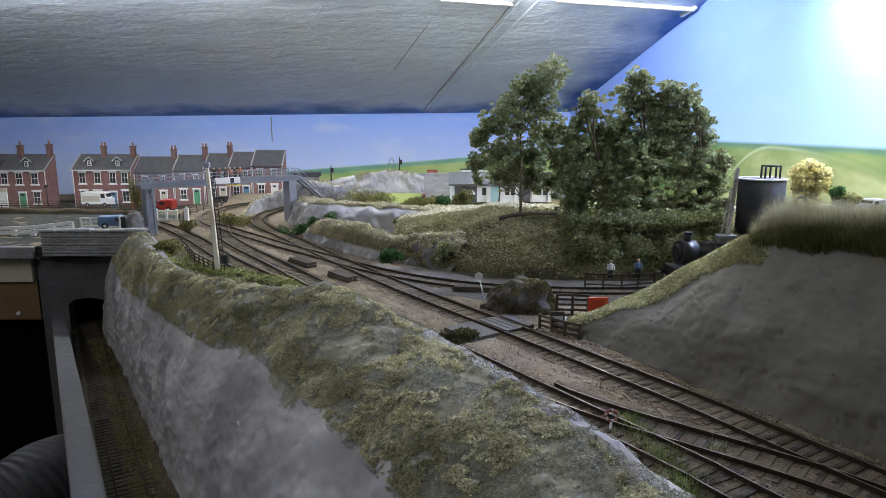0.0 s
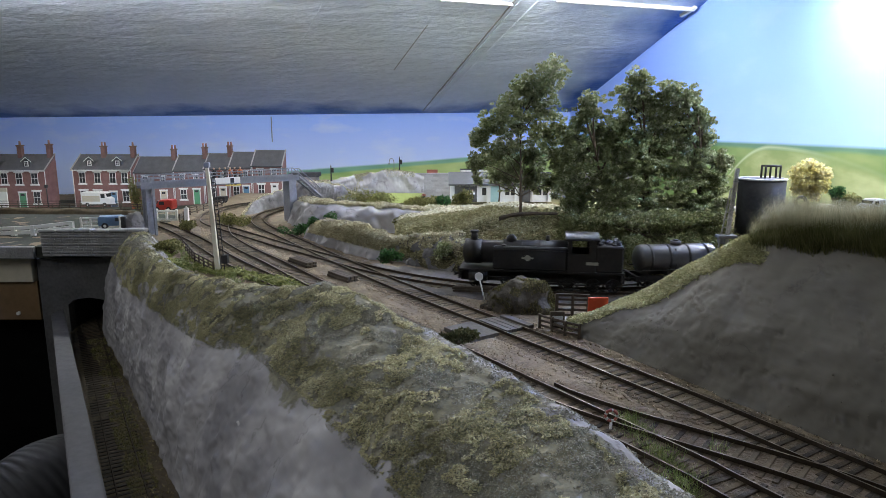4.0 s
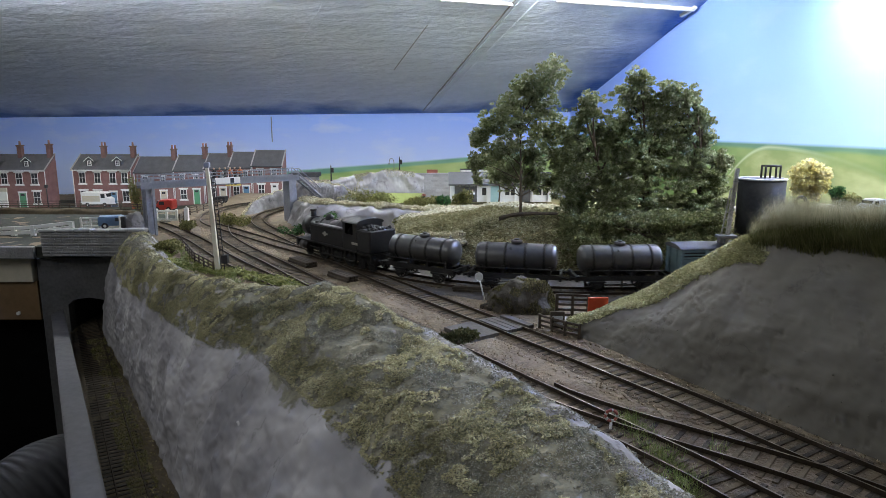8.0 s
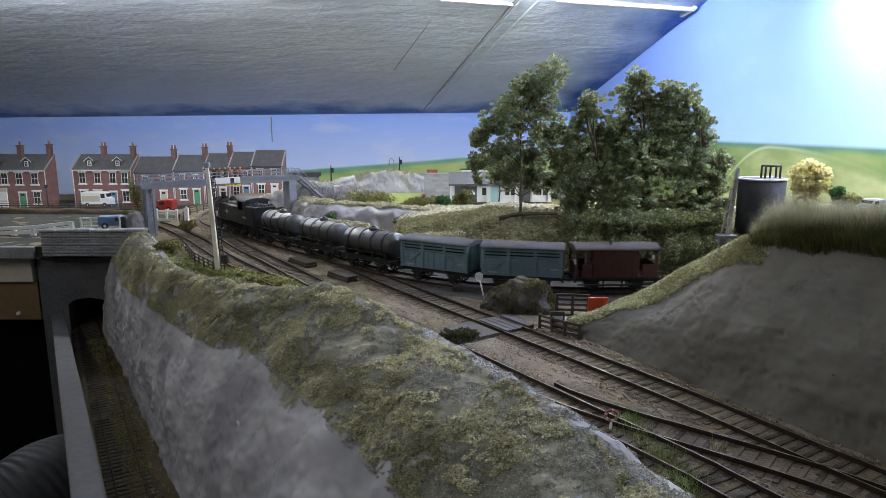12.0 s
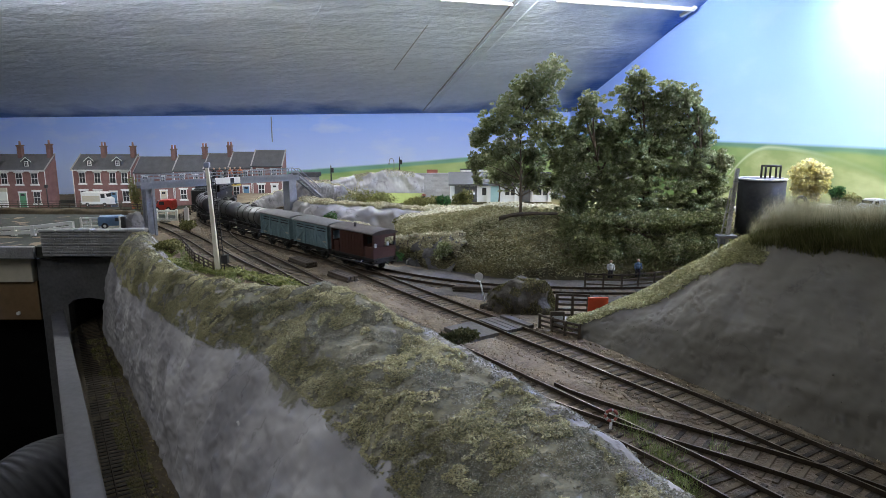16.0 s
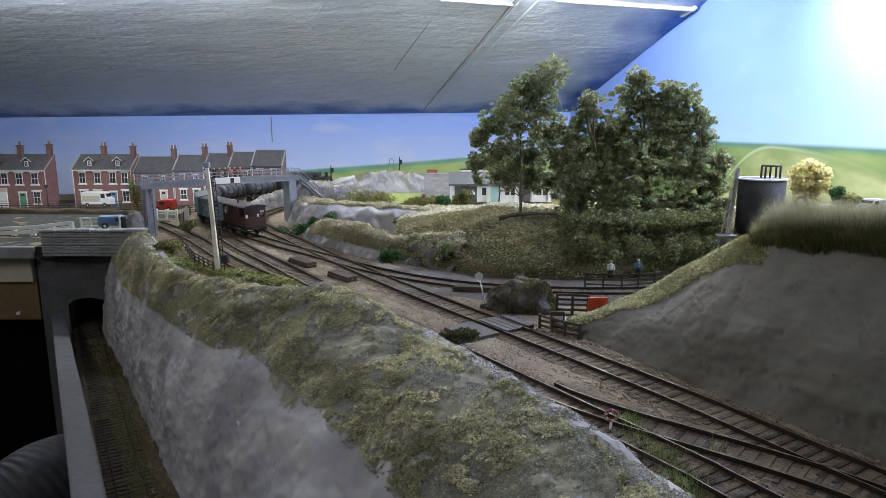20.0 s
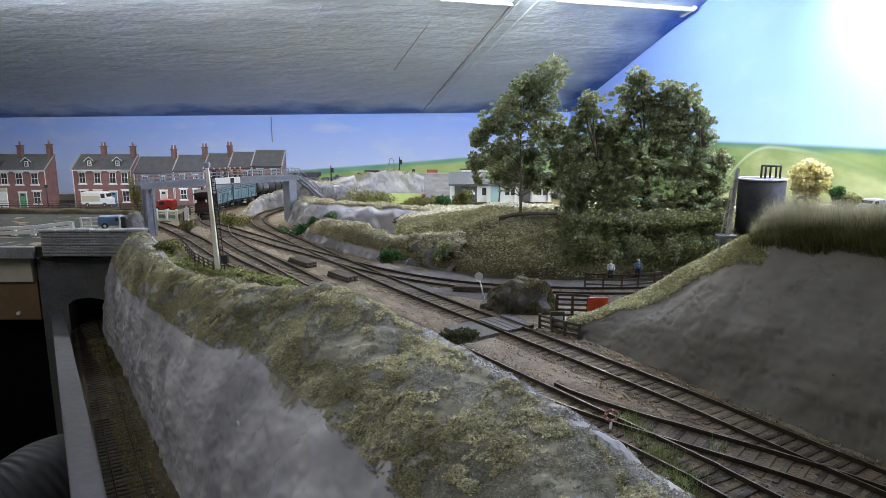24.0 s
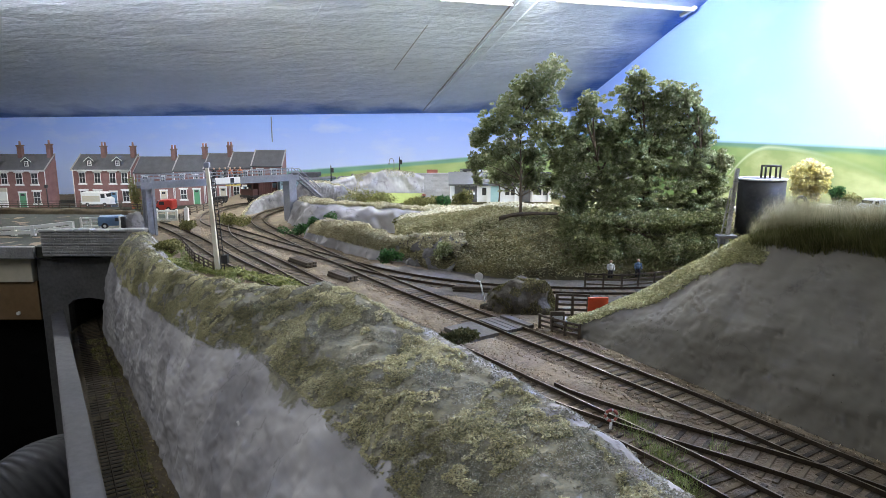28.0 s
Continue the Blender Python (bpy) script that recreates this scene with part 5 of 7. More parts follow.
flock("grass_on_mound", on_grid(G_M, 66000, 0, 0.95, 0.008, 0.24), 0.45, 0.13, leaf_mat("mound_fibre", (0.15, 0.142, 0.07), (0.31, 0.29, 0.16), (0.54, 0.5, 0.33), 0.9, 40), "dull olive grass mat on the mound", lift=0.1)
fibres("tufts_on_retaining_bank", np.vstack([on_grid(G_E, 2600, 0.3, 0.46, 0.2, 0.7, patchy(0.4, -0.05)), on_grid(G_E, 1500, 0.6, 0.9, 0.34, 0.7)]), 0.5, 0.06, STRAW_PALE, "yellowish weeds hanging on the retaining bank", "grass", 1.5)

fibres("grass_on_earth_mound", on_grid(G_S, 9000, 0.05, 1, 0.02, 0.55, patchy(0.8, 0.0)), 0.26, 0.03, GRASS_DARK, "sparse olive weeds on the earth mound", "grass", 1.4)

# ---- big trees ----
BASE_A, BASE_B, BASE_C, BASE_D = (7.7, 63.9, 3.7), (17, 66, 2.2), (21.5, 67, 2.2), (26.5, 66, 2.2)
tree("tree", BASE_A, [(3.52, 4.1, 14.87, 1.6), (2.29, 4.1, 13.65, 1.77), (0.58, 4.1, 13.09, 1.48), (-1.1, 3.1, 11.38, 1.63), (2.18, 4.1, 11.4, 2.25), (-2.89, 3.1, 9.7, 1.4), (-0.2, 3.1, 9.25, 2.1), (3.17, 5.1, 8.83, 2.28), (-4.02, 3.1, 8.29, 0.93), (-1.96, 2.1, 6.91, 1.84), (1.31, 3.1, 6.41, 2.21), (4.55, 5.1, 6.49, 1.44), (-4.39, 2.1, 5.89, 0.92), (-1.37, 3.1, 4.45, 1.4), (1.08, 3.1, 4.11, 1.4), (4.05, 5.1, 3.52, 1.2), (-4.21, 2.1, 4.07, 0.57)], 52000, 0.14, LEAF, 0.17, "tall model tree with dark green leaves and open crown", 11, group="wood beside the line")
tree("tree", BASE_B, [(-2.38, 0, 13.29, 1.26), (-2.89, 0, 12.03, 1.15), (-4.23, 0, 10.37, 1.38), (-1.18, 1, 10.52, 1.98), (-3.3, 0, 8.13, 1.95), (-0.18, 0, 8.41, 2.07), (-3.69, -1, 5.66, 1.7), (-0.85, -1, 5.38, 2.49), (-3.3, -1, 3.11, 1.41), (-0.66, -2, 2.1, 2.23), (-2.57, -2, 0.68, 1.34), (0.31, -2, -0.47, 1.45), (0.45, -3, 2.52, 1.64), (-2.4, -4, -0.66, 1.51), (-3.92, -3, 1.41, 1.42), (-3.9, -6, -1.09, 1.15), (-0.96, -6, -1.36, 1.25), (-4.34, -1, 5.1, 1.36), (-4.34, -2, 2.84, 1.34), (-4.38, 0, 6.71, 1.15)], 80000, 0.135, LEAF, 0.3, "dense dark green model tree in the wood", 12, group="wood beside the line")
tree("tree", BASE_C, [(-1.84, 0, 15.53, 1.4), (-2.88, 0, 13.88, 1.51), (-1.26, 0, 13.32, 1.63), (-3.15, 0, 11.48, 1.98), (-1.35, -1, 9.81, 2.07), (-2.65, -1, 7.56, 2.53), (0.22, -1, 7.28, 2.18), (-2.2, -2, 4.53, 2.6), (-0.41, -3, 2.39, 2.45), (-2.53, -3, 0.11, 2), (0.62, -3, -0.47, 1.67), (-4.11, -4, 3.63, 1.97), (-2.34, -3, 6.85, 2.23), (-4.55, -4, 1.41, 1.64), (-3.61, -7, -1.09, 1.36), (-1.48, -7, -1.09, 1.36), (0.01, -1, 11.48, 1.49), (0.49, -1, 9.25, 1.72), (-0.11, 0, 13.16, 1.05), (-4.47, -1, 9.81, 1.49)], 80000, 0.135, LEAF, 0.3, "tall dense dark green model tree", 13, group="wood beside the line", dense=0.9)
tree("tree", BASE_D, [(-3.82, 0, 14.22, 1.38), (-2.08, 0, 13.4, 1.49), (-3.41, 0, 12.3, 1.84), (-0.83, 0, 11.64, 1.26), (-0.13, 0, 9.81, 1.03), (-2.68, 0, 9.81, 2.18), (-0.94, -1, 7.9, 1.7), (1.04, -1, 7.62, 1.13), (-2.22, -1, 6.22, 2.37), (0.47, -1, 5.66, 1.47), (-2.96, -2, 3.51, 2.34), (-0.4, -2, 2.95, 1.67), (-2.76, -2, 0.68, 2), (-0.49, -2, 0.39, 1.34), (-4.37, -6, -0.82, 1.46), (-2.26, -6, -0.55, 1.25), (-0.61, -5, 0.63, 1.06), (0.14, -4, 3.21, 0.97)], 80000, 0.135, LEAF, 0.3, "broad dark green model tree beside the wood's edge", 14, group="wood beside the line", dense=1.0)
tree("tree", (6.51, 76, 4.14), [(-0.2, 0, 4.1, 1.45), (-1.2, 0, 5.4, 1.06), (0.75, 0, 6.05, 1.32)], 5000, 0.12, LEAF, 0.12, "slender young tree behind the mound", 15)
tree("yellow_tree", (35.05, 62, 5.41), [(-0.33, 0, 4.1, 0.7), (-1, 0, 3.35, 0.81), (0.72, 0, 3.35, 0.75), (0.05, 0, 2.6, 1.02), (-1.17, 0, 1.9, 0.65), (1.28, 0, 2.17, 0.59), (0.18, 0, 1.36, 0.81)], 12000, 0.17, LEAF_YELLOW, 0.12, "pale yellow blossoming model tree", 16)

tree("shrub", (20, 58.2, 0.5), [(-8.21, 0.8, 2.15, 1.23), (-8.43, -0.6, 0.74, 1.2), (-6.88, 0.8, 3.99, 1.23), (-6.81, 0.8, 2.15, 1.23), (-7.05, -0.6, 0.74, 1.2), (-5.48, 0.8, 3.99, 1.23), (-5.4, 0.8, 2.15, 1.23), (-5.67, -0.6, 0.74, 1.2), (-4.08, 0.8, 3.99, 1.23), (-3.99, 0.8, 2.15, 1.23), (-4.29, -0.6, 0.74, 1.2), (-2.68, 0.8, 3.99, 1.23), (-2.58, 0.8, 2.15, 1.23), (-2.9, -0.6, 0.74, 1.2), (-1.28, 0.8, 3.99, 1.23), (-1.17, 0.8, 2.15, 1.23), (-1.52, -0.6, 0.74, 1.2), (0.12, 0.8, 3.99, 1.23), (0.23, 0.8, 2.15, 1.23), (-0.14, -0.6, 0.74, 1.2), (1.52, 0.8, 3.99, 1.23), (1.64, 0.8, 2.15, 1.23), (1.24, -0.6, 0.74, 1.2), (2.92, 0.8, 3.99, 1.23), (3.05, 0.8, 2.15, 1.23), (2.62, -0.6, 0.74, 1.2), (4.32, 0.8, 3.99, 1.23), (4.46, 0.8, 2.15, 1.23), (4, -0.6, 0.74, 1.2), (5.71, 0.8, 3.99, 1.23), (5.87, 0.8, 2.15, 1.23), (5.39, -0.6, 0.74, 1.2)], 46000, 0.12, LEAF_SHADE, 0.15, "dense dark shrubbery under the tall trees", 19, "shrub")
# undergrowth, hedges
for k, (x, y, z, rx, ry, rz, m, lab) in enumerate((
        (15.79, 58, 0.73, 2.2, 1.2, 1.6, LEAF_SHADE, "dark undergrowth below the trees"), (20.44, 58, 0.73, 2.4, 1.2, 1.6, LEAF_SHADE, "dull green undergrowth below the trees"),
        (12.27, 58.5, 0.89, 1.8, 1.0, 1.8, LEAF, "dark scrub at the foot of the trees"), (23.49, 58, 1.26, 1.5, 1.0, 1.5, LEAF_SHADE, "dull green undergrowth beside the tree trunks"),
        (13.1, 57.5, 0.84, 2.0, 1.2, 3.0, LEAF_SHADE, "dense dark scrub under the trees"), (16.56, 57, 0.53, 2.2, 1.2, 3.2, LEAF_SHADE, "dense dark scrub under the trees"),
        (19.1, 57, 0.43, 2.2, 1.2, 3.0, LEAF_SHADE, "dense dark scrub under the trees"), (21.89, 57, 0.53, 2.2, 1.2, 3.2, LEAF_SHADE, "dense dark scrub under the trees"),
        (24.4, 57, 0.95, 1.8, 1.2, 3.0, LEAF_SHADE, "dense dark scrub under the trees"), (12.01, 60, 1.92, 1.6, 1.2, 3.2, LEAF_SHADE, "dense dark scrub under the trees"),
        (-13.78, 78, 1.41, 1.0, 0.8, 1.7, LEAF_GREEN, "dark green bush on the rock ledge"), (-15.71, 78, 1.27, 0.9, 0.7, 1.1, LEAF_GREEN, "small green bush on the rock ledge"),
        (-18.47, 80, 0.11, 2.0, 0.9, 1.2, LEAF_GREEN, "dark green creeper beside the track"), (-16.72, 103, 1.75, 1.4, 1.0, 1.5, LEAF_GREEN, "green bush below the far rock face"),
        (-12.6, 100, 1.1, 5.4, 1.5, 2.5, LEAF_OLIVE, "olive bushes below the far rock face"), (-2.6, 98, 1.0, 3.4, 1.3, 1.9, LEAF_OLIVE, "olive bushes beside the garage"),
        (0.08, 97, 1.58, 1.1, 0.8, 1.6, LEAF_GREEN, "dark green bush beside the garage"), (2.79, 94, 1.94, 1.6, 0.8, 2.2, LEAF_OLIVE, "yellowish bush before the garage"),
        (-4.15, 80, 0.96, 2.2, 0.9, 1.7, LEAF_OLIVE, "yellow green bush on the straw bank"), (-1.32, 79, 1.26, 1.1, 0.8, 1.3, LEAF_OLIVE, "small yellow green bush on the bank"),
        (-4.93, 61, 0.74, 1.4, 0.8, 1.1, LEAF_GREEN, "dark bush at the foot of the bank"), (0.05, 60, 1.38, 1.0, 0.6, 1.5, LEAF, "dark scrub growing up the mound"),
        (-56.9, 120, -1.86, 1.1, 0.8, 5.6, LEAF_OLIVE, "ivy growing up the cottage wall"), (-28.78, 88, -0.12, 2.4, 1.2, 1.6, LEAF_OLIVE, "olive scrub between the tracks"),
        (-31.62, 80, 0.61, 1.2, 0.8, 1.2, LEAF_OLIVE, "brown scrub beside the siding"), (-26.83, 63, 1.35, 1.8, 1.0, 1.0, LEAF_OLIVE, "weeds along the siding fence"),
        (37.54, 60, 6.09, 1.5, 1.0, 1.2, LEAF_OLIVE, "yellow green shrub behind the cutting"), (36.5, 60, 6.98, 0.7, 0.6, 0.9, LEAF_GREEN, "small green shrub behind the cutting"),
        (0.82, 37.5, 0.74, 1.4, 0.8, 0.6, LEAF_DARK, "dark bramble clump beside the crossing"))):
    bush(x, y, z - 0.2, rx, ry, rz, m, lab, 40 + k, n=int(300 + 520 * rx * (2.2 if rz > 2.5 else 1)), size=0.13 if y < 90 else 0.17)

# log lying on the mound
lg = thing("fallen_log", 8.17, 63, 4.72, 0, "dark fallen log lying on the mound", "log")
bm = bmesh.new()
p = spline([(-3.4, -0.4, -0.4), (-1.5, -0.2, 0.15), (1, 0, 0.3), (3.8, 0.3, 0.25)], 12)
prev = None
for k in range(12):
    rr = 0.34 - 0.012 * k + 0.03 * math.sin(k * 2.1)
    ring = [bm.verts.new((p[k][0], p[k][1] + rr * math.cos(a), p[k][2] + rr * math.sin(a))) for a in [math.pi * i / 5 for i in range(10)]]
    if prev:
        for i in range(10):
            bm.faces.new((prev[i], prev[(i + 1) % 10], ring[(i + 1) % 10], ring[i]))
    else:
        bm.faces.new(ring[::-1])
    prev = ring
bm.faces.new(prev)
for v_ in bm.verts:
    v_.co = Vector((v_.co.x * 0.8, v_.co.y * 0.65, v_.co.z * 0.65 - 0.1))
part("log", bm, DARK_WOOD, lg, smooth=True)


# ---- line-side things ----
def beam(p, q, w):
    bm = bmesh.new()
    tube(bm, p, q, w * 0.7071, None, 4)
    for f in bm.faces:
        f.smooth = False
    return bm


def fence(pts, height, mat, label, rails=(0.35, 0.65, 0.92), w=0.12, name="fence", step_=1.6):
    t = thing(name, *pts[0], label=label, category="fence")
    o = Vector(pts[0])
    for a, b in zip(pts, pts[1:]):
        a, b = Vector(a) - o, Vector(b) - o
        n = max(1, round((b - a).length / step_))
        for k in range(0 if (a.length < 1e-6) else 1, n + 1):
            p = a.lerp(b, k / n)
            part("post", B(p.x - w * 0.6, p.x + w * 0.6, p.y - w * 0.6, p.y + w * 0.6, p.z - 0.3, p.z + height), mat, t)
        for r in rails:
            up = Vector((0, 0, height * r))
            part("rail", beam(a + up, b + up, w), mat, t)
    return t


def g3(x, y, z=-0.4):
    return (x, y, z)


fence([g3(12.02, 53.49), g3(14.97, 52.91), g3(19.54, 54.49)], 1.5, DARK_WOOD, "dark timber fence below the trees")
fence([g3(8.16, 44.98), g3(10.33, 44.7)], 1.9, DARK_WOOD, "dark plank fence beside the foot crossing", (0.2, 0.4, 0.6, 0.8, 0.97), 0.16, step_=1.2)
fence([g3(6.61, 42.69), g3(8.05, 41.08), g3(8.84, 40.38)], 1.1, DARK_WOOD, "low dark fence beside the main line", (0.3, 0.6, 0.9), 0.14, step_=1.1)
fence([g3(-30.57, 74.25), g3(-24.96, 64), g3(-21.47, 59.36)], 1.2, DARK_WOOD, "weathered dark fence along the siding")
fence([g3(-37.4, 91.5), g3(-38.8, 99), g3(-37.6, 110)], 1.3, DARK_WOOD, "thin dark fence below the cottages", step_=2.4)
fence([g3(-120, 127, -2.9), g3(-55, 127, -2.9)], 1.6, DARK_WOOD, "dark timber fence along the village street", step_=4)
fence([g3(-100, 112, -2.0), g3(-50, 112, -1.6)], 1.5, DARK_WOOD, "low dark fence on the slope below the street", step_=3)
fence([(-55.92, 80, -0.54), (-51.09, 80, -0.32), (-46.23, 80, 0.25)], 1.25, WHITE, "white painted railing along the road", (0.42, 0.88), 0.4, "railing", 3.0)
fence([(-45.02, 80, 0.39), (-42.69, 80, 0.46)], 1.6, WHITE, "white painted gate at the road bridge", (0.3, 0.6, 0.95), 0.16, "gate", 1.4)
fence([g3(-41.34, 93.11, -0.8), g3(-38.48, 93.11, -0.8)], 2.1, WHITE, "white level crossing gate with cross brace", (0.3, 0.9), 0.22, "crossing_gate", 1.5)
gp = thing("gate_post", -36.79, 92.54, -0.6, label="white painted crossing gate post", category="post")
part("post", B(-0.28, 0.28, -0.28, 0.28, 0, 2.2, bevel=0.06), WHITE, gp)
part("cap", C((0, 0, 2.2), (0, 0, 2.45), 0.3, 0.05, 4), WHITE, gp)


def board(name, x, y, z, w, h, leg, mat, label, bars=()):
    t = thing(name, x, y, z, label=label, category="sign")
    part("board", B(-w / 2, w / 2, -0.08, 0.08, leg, leg + h, bevel=0.03), mat, t)
    for a in (-1, 1):
        part("leg", B(a * w * 0.36 - 0.07, a * w * 0.36 + 0.07, 0.08, 0.2, -0.3, leg + h * 0.8), DARK_WOOD, t)
    for z0, z1, m in bars:
        part("lettering", B(-w * 0.38, w * 0.38, -0.11, -0.08, leg + z0, leg + z1), m, t)
    return t


board("notice_board", 10.77, 43.61, -0.4, 1.4, 1.25, 0.75, RED_SIGN, "red notice board beside the fence")
board("warning_sign", 7.7, 42.06, -0.4, 0.95, 1.15, 0.3, DARK_WOOD, "small dark warning sign with white bars", ((0.2, 0.42, WHITE), (0.6, 0.85, WHITE)))
ds = thing("disc_signal", 3.29, 49.47, -0.3, label="small white disc on a leaning post", category="signal")
part("post", C((0, 0, 0), (-0.42, 0, 1.75), 0.06, seg=6), WHITE, ds)
part("disc", C((-0.48, 0.05, 2.0), (-0.48, -0.06, 2.0), 0.33, seg=20), WHITE, ds)


def torus(r, t, z, seg=20, ring=8):
    bm = bmesh.new()
    v = [[bm.verts.new(((r + t * math.cos(b)) * math.cos(a), t * math.sin(b), z + (r + t * math.cos(b)) * math.sin(a))) for b in [2 * math.pi * j / ring for j in range(ring)]] for a in [2 * math.pi * i / seg for i in range(seg)]]
    for i in range(seg):
        for j in range(ring):
            bm.faces.new((v[i][j], v[i][(j + 1) % ring], v[(i + 1) % seg][(j + 1) % ring], v[(i + 1) % seg][j]))
    bmesh.ops.recalc_face_normals(bm, faces=bm.faces)
    return bm


rs = thing("ring_marker", 7.62, 27.46, -0.3, label="small red and white ring marker beside the points", category="marker")
bm = torus(0.26, 0.07, 0.75, 24)
for f in bm.faces:
    c = f.calc_center_median()
    f.material_index = 1 if int((math.atan2(c.z - 0.75, c.x) + 7) * 2.2) % 3 == 0 else 0
part("ring", bm, [paint("faded_red_paint", (0.33, 0.09, 0.07)), paint("faded_white_paint", (0.42, 0.40, 0.38))], rs)
part("post", C((0, 0, -0.3), (0, 0, 0.45), 0.06, seg=6), WHITE, rs)


CROSS_WOOD = plain("worn_crossing_timber", (0.055, 0.05, 0.045), (0.12, 0.11, 0.10), 0.85, 60, 0.3)


def crossing():
    c = thing("foot_crossing", 0, 0, 0, label="dark timber foot crossing over the tracks", category="crossing", kind="structure")
    a = Vector((3.9, 42.8, 0))
    t = Vector((-0.572, 0.82, 0))
    s = Vector((0.82, 0.572, 0))
    for off, w in ((-3.6, 2.3), (-0.62, 0.42), (-0.15, 0.42), (0.32, 0.42), (1.25, 0.5)):
        bm = bmesh.new()
        o = a + s * off
        vs = [bm.verts.new(o + t * u + s * v + Vector((0, 0, z))) for z in (-0.3, -0.02) for u, v in ((-1.5, 0), (1.5, 0), (1.5, w), (-1.5, w))]
        for f in ((3, 2, 1, 0), (4, 5, 6, 7), (0, 1, 5, 4), (1, 2, 6, 5), (2, 3, 7, 6), (3, 0, 4, 7)):
            bm.faces.new([vs[i] for i in f])
        bmesh.ops.recalc_face_normals(bm, faces=bm.faces)
        part("plank", bm, CROSS_WOOD, c)


crossing()


def timber_stack(x, y, rz, n, ln, label):
    t = thing("sleeper_stack", x, y, -0.3, rz, label, "timber stack")
    r = random.Random(int(x * 10))
    for k in range(n):
        row = k // 3
        part("sleeper", B(-ln / 2 + r.uniform(-.15, .15), ln / 2, -0.55 + (k % 3) * 0.38, -0.2 + (k % 3) * 0.38, row * 0.28, row * 0.28 + 0.25, bevel=0.03), DARK_WOOD, t)


timber_stack(-13.98, 63.18, -50, 6, 3.8, "stack of old dark sleepers between the tracks")
timber_stack(-9.06, 57.05, -50, 6, 3.4, "pile of old dark sleepers beside the points")
timber_stack(2.4, 52.53, -8, 4, 3.2, "low stack of dark sleepers before the mound")
timber_stack(3.6, 47.67, 55, 3, 1.6, "few dark sleepers leaning beside the disc signal")


def signal_post():
    x, y = -21.13, 59.6
    t = thing("signal_post", x, y, -0.4, label="tall cream painted signal post with a ladder, leaning", category="signal post")
    top = Vector((-0.4, 0, 10.0))
    bm = bmesh.new()
    tube(bm, (0, 0, 0), top, 0.28, 0.19, 4)
    for f in bm.faces:
        f.smooth = False
    part("post", bm, POST_CREAM, t)
    part("cap", B(top.x - 0.26, top.x + 0.26, -0.26, 0.26, 9.9, 10.4, bevel=0.08), GREY_STEEL, t)
    for a in (0.36, 0.68):
        part("ladder_rail", beam((a, -0.1, 0.2), (top.x + a, -0.1, 9.0), 0.07), BLACK, t)
    for k in range(24):
        f = 0.03 + k * 0.04
        q = Vector((top.x * f * 0.93, -0.1, 0.2 + 8.8 * f))
        part("ladder_rung", beam(q + Vector((0.36, 0, 0)), q + Vector((0.68, 0, 0)), 0.06), BLACK, t)
    part("lamp_box", B(0.45, 1.0, -0.3, 0.3, 1.0, 1.8), BLACK, t)
    part("ladder_foot", B(0.4, 1.2, -0.3, 0.3, 0, 0.3), BLACK, t)


signal_post()


